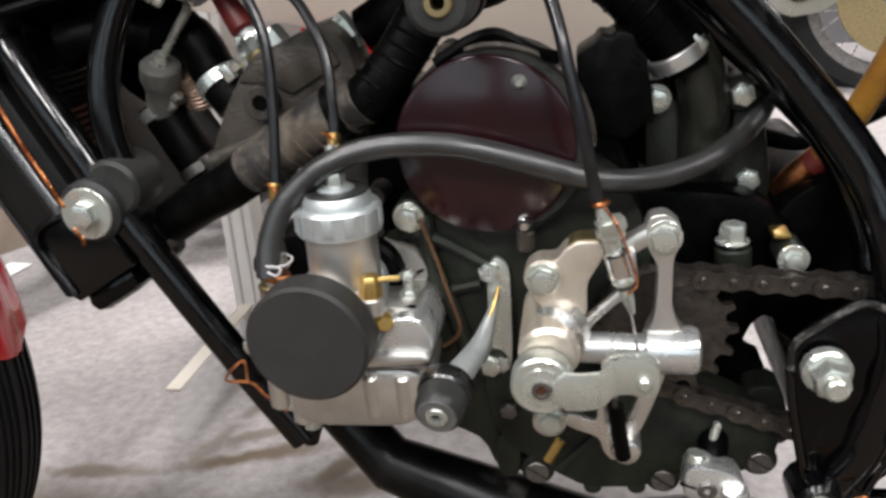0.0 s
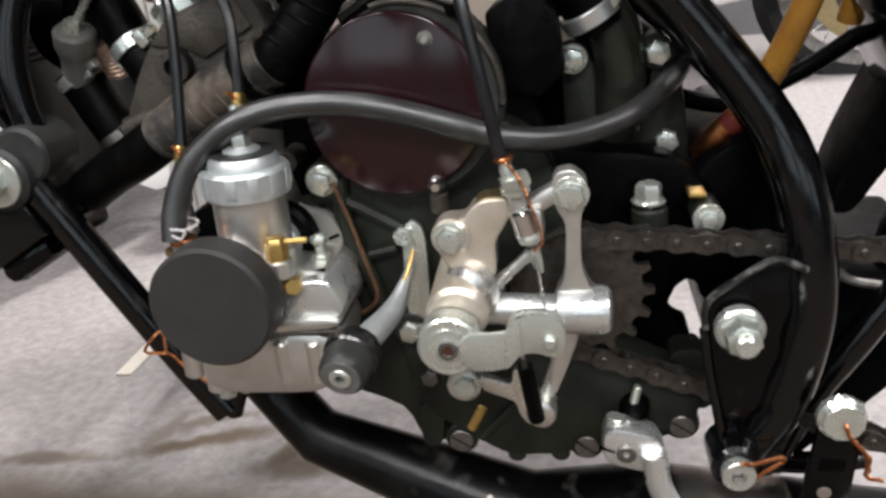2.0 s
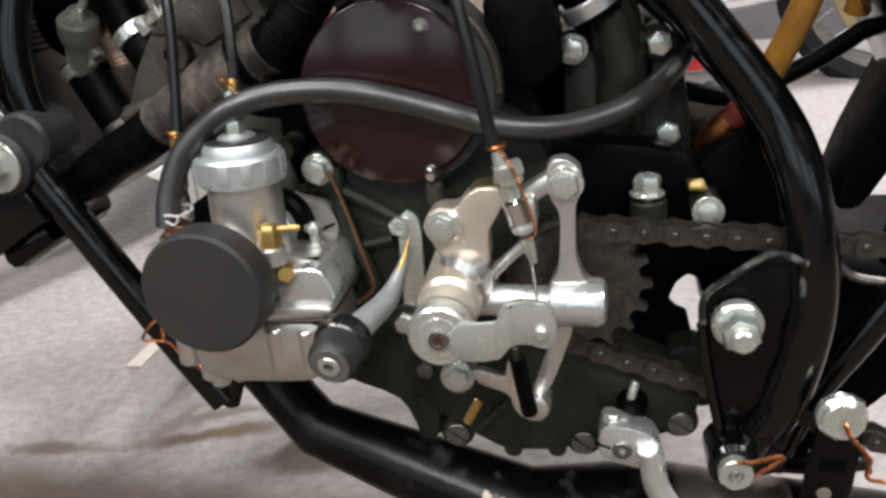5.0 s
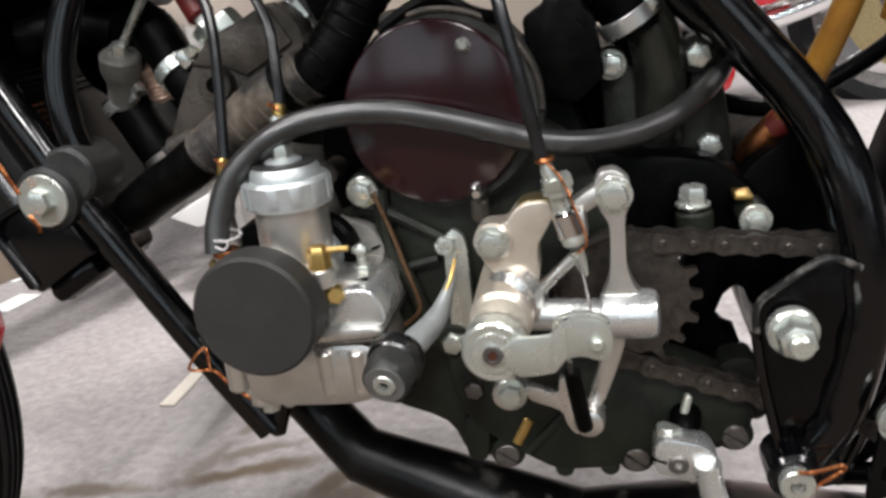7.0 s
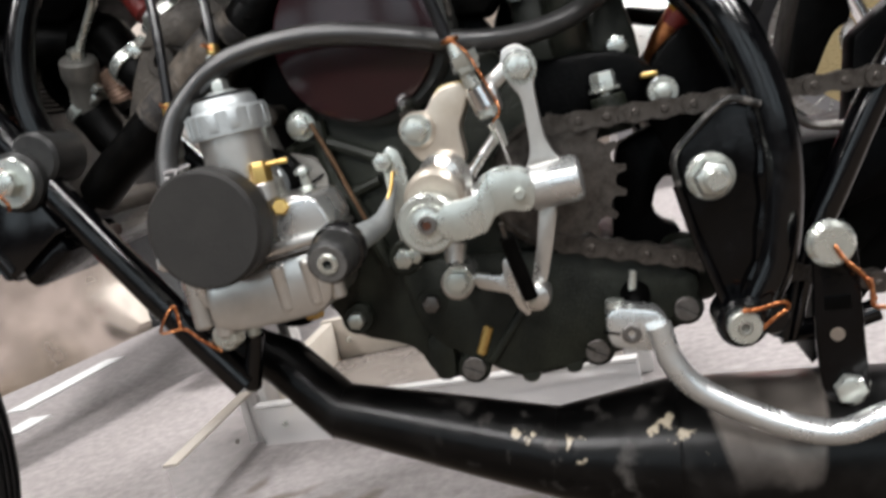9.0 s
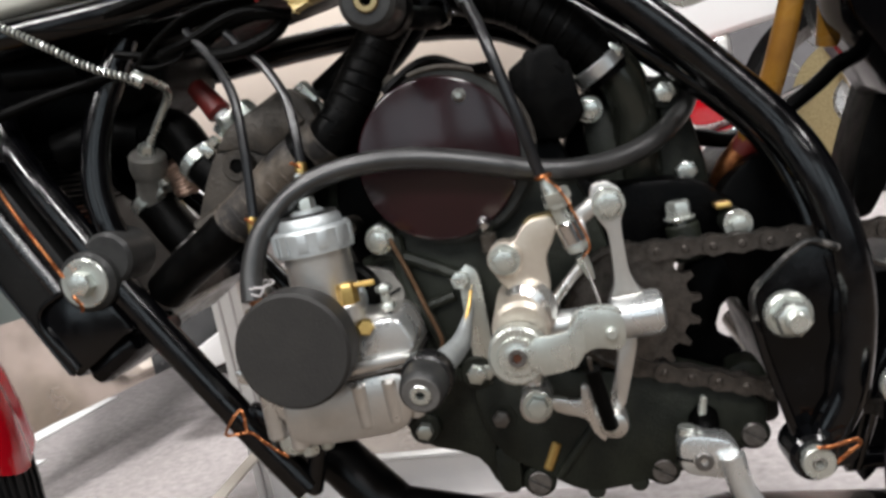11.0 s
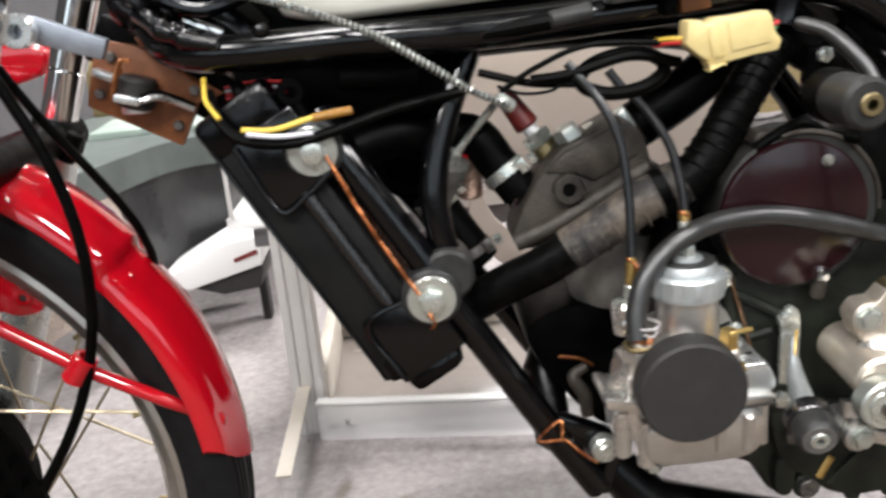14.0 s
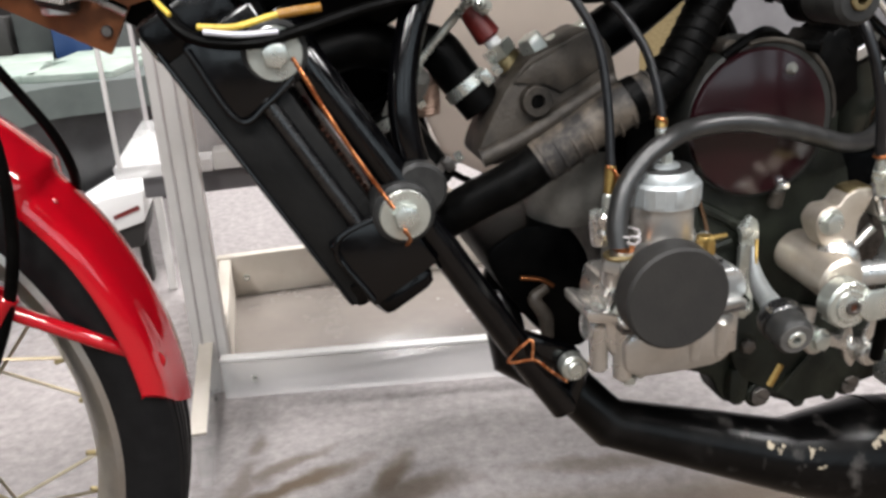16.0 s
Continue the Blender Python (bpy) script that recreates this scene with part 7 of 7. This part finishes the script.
slab("wall_south_sill", -6, 6, -4.2, -4, -0.2, 0.85, WALL, "plain warm grey hall wall below the windows")
slab("wall_south_lintel", -6, 6, -4.2, -4, 2.65, 3.6, WALL, "plain warm grey hall wall above the windows")
for x0, x1 in ((-6, -5.35), (-3.05, -2.55), (-0.25, 0.25), (2.55, 3.05), (5.35, 6)):
    slab("wall_south_pier", x0, x1, -4.2, -4, 0.85, 2.65, WALL, "plain warm grey wall pier between windows")
for x in WINDOWS:
    win = thing("window", "wide window in a pale frame in the hall wall", "window", kind="structure")
    for dx in (-1.12, 0, 1.12):
        part("frame", box((x + dx, -4.1, 1.75), (0.05, 0.06, 1.8), None, 0.004), WHITE, win)
    for z in (0.88, 2.62):
        part("frame", box((x, -4.1, z), (2.2, 0.06, 0.05), None, 0.004), WHITE, win)
    for dx in (-0.56, 0.56):
        part("pane", box((x + dx, -4.1, 1.75), (1.06, 0.006, 1.68), None, 0), ACRYL, win).visible_shadow = False
slab("wall_west", -6.2, -6, -4, 8, -0.2, 3.6, WALL, "plain warm grey hall wall")
slab("wall_east", 6, 6.2, -4, 8, -0.2, 3.6, WALL, "plain warm grey hall wall")
slab("ceiling", -6, 6, -4, 8, 3.6, 3.8, DARKCEIL, "dark hall ceiling")
GLOW = bpy.data.materials.new("lamp_face")
GLOW.use_nodes = True
GLOW.node_tree.nodes["Principled BSDF"].inputs["Emission Color"].default_value = (1, 0.95, 0.88, 1)
GLOW.node_tree.nodes["Principled BSDF"].inputs["Emission Strength"].default_value = 30
for x, y, z, power in LAMPS:
    lamp = thing("ceiling_lamp", "round ceiling flood lamp hanging from a rod", "lamp", group="ceiling lamps")
    part("housing", lathe([(0, 0.125), (0.02, 0.13), (0.12, 0.08), (0.14, 0.0)], (x, y, z), (0, 0, 1), 24), SATIN, lamp)
    part("rod", cyl((x, y, z + 0.12), (x, y, 3.6), 0.012, 10), SATIN, lamp)
    part("lens", ring((x, y, z), (x, y, z + 0.01), 0.112, 0.128, 24), GLOW, lamp)

# low display frame with boards and posts
PX, PY = -0.309, 1.122
rack = thing("display_stand", "white display cabinet on a pale board base with aluminium posts", "cabinet")
part("post", box((PX, PY, 0.75), (0.038, 0.038, 1.48), None, 0.003), ALUPOST, rack, "grooved aluminium corner post")
for dx in (-0.008, 0.008):
    part("groove", box((PX + dx, PY - 0.0195, 0.75), (0.0024, 0.003, 1.46), None, 0.0005), GREYB, rack)
part("foot_board", box((PX - 0.004, 1.005, 0.0615), (0.012, 0.200, 0.057), None, 0.001), ACRYL, rack, "clear acrylic foot plate").visible_shadow = False
part("screw_head", cyl((PX + 0.003, 1.03, 0.06), (PX + 0.006, 1.03, 0.06), 0.003, 12), STEEL, rack)
part("board_edge", box((PX - 0.004, 1.005, 0.0925), (0.016, 0.205, 0.003), None, 0.0005), PLY, rack)
part("foot_board", box((PX + 0.012, 1.265, 0.059), (0.016, 0.25, 0.066), None, 0.001), PLY, rack)
RAIL = Euler((0, 0, -0.16)).to_matrix()
part("front_rail", box((-0.074, 1.052, 0.052), (0.455, 0.012, 0.047), RAIL, 0.002), MILKY, rack, "milky acrylic front rail").visible_shadow = False
part("rail_edge", box((-0.074, 1.052, 0.078), (0.455, 0.014, 0.004), RAIL, 0.0008), WHITE, rack, "white top edge of the rail")
part("back_rail", box((-0.079, 1.40, 0.061), (0.46, 0.016, 0.068), None, 0.002), PLY, rack)
part("base_panel", box((-0.079, 1.25, FZ + 0.003), (0.44, 0.28, 0.005), None, 0.001), BASEBRD, rack, "grey-brown glossy base panel")
part("post", box((0.151, PY, 0.09), (0.030, 0.038, 0.124), None, 0.003), ALUPOST, rack)
part("screw_head", cyl((-0.263, 1.072, 0.055), (-0.263, 1.078, 0.055), 0.0035, 12), ZINC, rack)
part("screw_head", cyl((-0.27, 1.389, 0.06), (-0.27, 1.395, 0.06), 0.005, 12), ZINC, rack)
part("cabinet_body", box((-0.079, 1.235, 0.555), (0.47, 0.03, 0.53), None, 0.004), GREYB, rack, "pale grey cabinet front panel")
part("shelf_edge", box((-0.057, 1.20, 0.288), (0.444, 0.04, 0.022), None, 0.002), WHITE, rack)
part("shelf_under_strip", box((-0.104, 1.205, 0.260), (0.518, 0.02, 0.024), None, 0.002), PARTN, rack, "dark strip below the shelf")
case = thing("glass_case", "clear showcase with white edges beside the post", "showcase")
gl0 = part("glass_panel", box((-0.383, 1.33, 0.50), (0.004, 0.29, 0.40), None, 0.0005), GLASSM, case)
gl0.visible_shadow = False
part("edge_strip", box((-0.383, 1.182, 0.50), (0.005, 0.005, 0.42), None, 0.001), WHITE, case)
part("edge_strip", box((-0.383, 1.48, 0.50), (0.006, 0.006, 0.42), None, 0.001), GREYB, case)
part("base_shelf", box((-0.335, 1.33, 0.284), (0.11, 0.30, 0.016), None, 0.002), SHELFM, case)
part("leg", box((-0.385, 1.47, 0.154), (0.012, 0.012, 0.25), None, 0.001), WHITE, case)

# curved display counter with leaflets
def smooth(pts, rounds=2):
    """An open line with its inner corners cut."""
    for _ in range(rounds):
        out = [pts[0]]
        for p, q in zip(pts, pts[1:]):
            out += [(p[0] * 0.75 + q[0] * 0.25, p[1] * 0.75 + q[1] * 0.25), (p[0] * 0.25 + q[0] * 0.75, p[1] * 0.25 + q[1] * 0.75)]
        pts = out + [pts[-1]]
    return pts


def plan_prism(pts, z0, z1, bev):
    b = prism(pts, z0, z1, bev)
    b.transform(Matrix(((1, 0, 0, 0), (0, 0, 1, 0), (0, 1, 0, 0), (0, 0, 0, 1))))
    return b


counter = thing("display_counter", "curved display counter with a polished metal apron and grey-green rim", "counter")
FRONT = smooth([(-0.86, 0.80), (-0.77, 0.97), (-0.67, 1.18), (-0.605, 1.40), (-0.555, 1.585), (-0.44, 1.60), (-0.375, 1.63)])
part("apron", plan_prism(FRONT[:15] + [(x - 0.02, y + 0.015) for x, y in FRONT[14::-1]], 0.135, 0.292, 0), MIRRORM, counter, "polished metal apron with smeared reflections")
part("apron", plan_prism(FRONT[14:] + [(x - 0.02, y + 0.015) for x, y in FRONT[:13:-1]], 0.135, 0.292, 0), DARKGLOSS, counter, "dark glossy apron")
part("rim", plan_prism([(x + 0.006, y - 0.008) for x, y in FRONT] + [(x - 0.024, y + 0.02) for x, y in FRONT[::-1]], 0.292, 0.340, 0), GREYGREEN, counter, "grey-green rim")
part("top", plan_prism([(x - 0.01, y + 0.01) for x, y in FRONT] + [(-0.375, 2.22), (-0.86, 2.22), (-0.84, 1.75), (-0.70, 1.42), (-0.77, 1.16), (-0.94, 0.83)], 0.318, 0.334, 0), GREYGREEN, counter)
for x, y in ((-0.89, 0.86), (-0.80, 2.15), (-0.45, 2.15)):
    part("leg", cyl((x, y, FZ), (x, y, 0.32), 0.015, 16, 0.002), SATIN, counter)
random.seed(4)
for k, (x, y, turn) in enumerate(((-0.50, 1.78, -0.2), (-0.66, 1.80, 0.1), (-0.50, 1.99, -0.1), (-0.68, 2.01, 0.2))):
    leaf = part("leaflet", box((x, y, 0.340), (0.15, 0.20, 0.012), Euler((0, 0, turn)).to_matrix(), 0.001), LEAFP)
    tagged(leaf, "pale leaflet pile on the display counter", "leaflet", "leaflets on the counter")
for k in range(6):
    x, h = -0.42 - 0.078 * k, 0.08 + 0.12 * random.random()
    bx = part("packaging_box", box((x, 2.15 - 0.02 * (k % 3), 0.334 + h / 2), (0.07, 0.08, h), None, 0.003), [CAPBLK, DARKT, BLUEP, DARKT, CAPBLK, BRASSD, CAPBLK][k])
    tagged(bx, "dark or coloured cardboard packaging box standing on the counter", "box", "boxes on the counter")
wb = thing("white_case", "white slanted case with a black base on the carpet", "case")
part("lid", prism([(-0.5664, 0.1428), (-0.4571, 0.1967), (-0.3961, 0.2033), (-0.4015, 0.1555), (-0.5207, 0.1245)], 1.42, 1.56, 0.004), PAPER, wb, "white slanted lid")
part("print", span((-0.4429, 1.4180, 0.1669), (-0.4061, 1.4180, 0.1787), 1.4175, 1.4195, 0.006, 0), PLUGRED, wb)
part("base", prism([(-0.5164, 0.1241), (-0.4021, 0.1517), (-0.4111, 0.1156), (-0.4696, 0.1095)], 1.43, 1.55, 0.003), CAPBLK, wb)
part("foot", box((-0.425, 1.53, 0.070), (0.014, 0.03, 0.084), None, 0.003), CAPBLK, wb)
for x0, y0, x1, y1 in ((-0.935, 1.47, -0.895, 1.74), (-0.845, 1.33, -0.835, 1.40), (-0.80, 2.10, -0.74, 2.30)):
    d = Vector((x1 - x0, y1 - y0, 0))
    tape = part("floor_tape", box(((x0 + x1) / 2, (y0 + y1) / 2, FZ + 0.002), (d.length, 0.045, 0.003), Euler((0, 0, math.atan2(d.y, d.x))).to_matrix(), 0), PAPER)
    tagged(tape, "white adhesive tape strip on the carpet", "tape", "tape strips on the floor", "structure")

slab("partition_wall", 0.25, 4.5, 3.4, 3.46, FZ, 2.2, PARTN, "dark grey exhibition partition wall")
slab("partition_wall_left", -5.5, -1.6, 4.2, 4.26, FZ, 2.2, PARTN, "dark grey exhibition partition wall")

# motorcycle behind with cream and red fairing
bg = thing("fairing_motorcycle", "motorcycle with cream fairing and red stripe standing behind", "motorcycle")


def shell(pts, y0, bulge, mat, name, label, thick=0.006):
    """A fairing panel, bulging towards the near side round its middle height."""
    b = prism(pts, y0, y0 + thick, 0.001)
    bmesh.ops.triangulate(b, faces=b.faces[:])
    bmesh.ops.subdivide_edges(b, edges=b.edges[:], cuts=3, use_grid_fill=True)
    for v in b.verts:
        v.co.y += bulge * ((v.co.z - 0.5) / 0.25) ** 2
    return part(name, b, mat, bg, label)


shell([(-0.30, 0.452), (-0.10, 0.412), (-0.060, 0.362), (-0.038, 0.305), (0.010, 0.276), (0.10, 0.262), (0.165, 0.268), (0.175, 0.35), (0.165, 0.70), (0.14, 0.82), (-0.20, 0.80), (-0.32, 0.60)], 1.00, 0.03, FAIRM, "fairing", "cream fairing side")
part("fairing_bead", tube([(-0.10, 1.0, 0.405), (-0.066, 1.0, 0.358), (-0.046, 1.005, 0.302), (0.008, 1.01, 0.268), (0.10, 1.015, 0.254), (0.20, 1.015, 0.262)], 0.0035, 8, 6), SATIN, bg)
part("lower_fairing", prism(rounded([(-0.095, 0.37), (-0.075, 0.30), (-0.01, 0.25), (0.10, 0.238), (0.19, 0.245), (0.19, 0.20), (0.10, 0.19), (-0.03, 0.215), (-0.10, 0.28)], 2), 1.03, 1.036, 0.001), FAIRM, bg)
shell([(-0.165, 0.425), (-0.10, 0.412), (-0.078, 0.378), (-0.070, 0.350), (-0.13, 0.366), (-0.165, 0.38)], 0.992, 0.03, RED, "red_stripe", "red side stripe")
part("tail_panel", prism(rounded([(0.2293, 0.2879), (0.2778, 0.2902), (0.2851, 0.3513), (0.2458, 0.3836), (0.2300, 0.3460)], 2), 1.3, 1.33, 0.004), RED, bg, "red lower panel with a pale line")
part("pale_line", tube([(0.2423, 1.2960, 0.3377), (0.2654, 1.2960, 0.3371), (0.2856, 1.2960, 0.3461)], 0.003, 8, 4), PAPER, bg)

# spoked wheel of a further motorcycle with red and white bodywork
far = thing("parked_motorcycle", "red and white motorcycle with spoked wheel parked further back", "motorcycle")
WX, WY, WZ = 0.89, 2.62, 0.285
part("tyre", lathe([(-0.03, 0.235), (-0.038, 0.27), (0, 0.295), (0.038, 0.27), (0.03, 0.235)], (WX, WY, WZ), (0.1, 1, 0), 48, None, True), TYRE, far)
part("rim", lathe([(-0.02, 0.205), (-0.026, 0.240), (0.026, 0.240), (0.02, 0.205)], (WX, WY, WZ), (0.1, 1, 0), 48, None, True), STEEL, far)
for k in range(24):
    a = 2 * math.pi * k / 24
    c = a + (0.6 if k % 2 else -0.6)
    part("spoke", cyl((WX + 0.06 * math.cos(c), WY - 0.02, WZ + 0.06 * math.sin(c)), (WX + 0.23 * math.cos(a), WY, WZ + 0.23 * math.sin(a)), 0.002, 6), ZINC, far)
part("hub", cyl((WX, WY - 0.05, WZ), (WX, WY + 0.05, WZ), 0.065, 24, 0.006), ALLOY, far)
part("brake_disc", ring((WX, WY - 0.06, WZ), (WX, WY - 0.055, WZ), 0.07, 0.175, 36), BRASSD, far, "gold-coloured brake disc")
part("fork_leg", cyl((WX, WY - 0.08, WZ), (WX - 0.16, WY - 0.08, 0.80), 0.022, 16), CHROME, far)
part("exhaust", tube([(WX - 0.15, WY - 0.12, 0.33), (WX - 0.40, WY - 0.14, 0.26), (WX - 0.8, WY - 0.15, 0.24)], 0.028, 14, 5), CHROME, far)
part("engine_block", box((WX - 0.48, WY, 0.40), (0.34, 0.26, 0.26), None, 0.02), CAST, far)
part("fairing", prism(rounded([(WX - 0.55, 0.50), (WX + 0.02, 0.56), (WX + 0.10, 0.72), (WX - 0.05, 0.90), (WX - 0.6, 0.86)], 3), WY - 0.16, WY + 0.16, 0.03), PAPER, far, "white upper fairing")
part("red_panel", prism(rounded([(WX - 0.56, 0.66), (WX - 0.05, 0.64), (WX + 0.02, 0.70), (WX - 0.55, 0.78)], 2), WY - 0.168, WY - 0.15, 0.003), RED, far)
part("red_panel", prism(rounded([(WX - 0.46, 0.30), (WX - 0.33, 0.31), (WX - 0.30, 0.40), (WX - 0.45, 0.42)], 2), WY - 0.20, WY - 0.14, 0.006), RED, far)
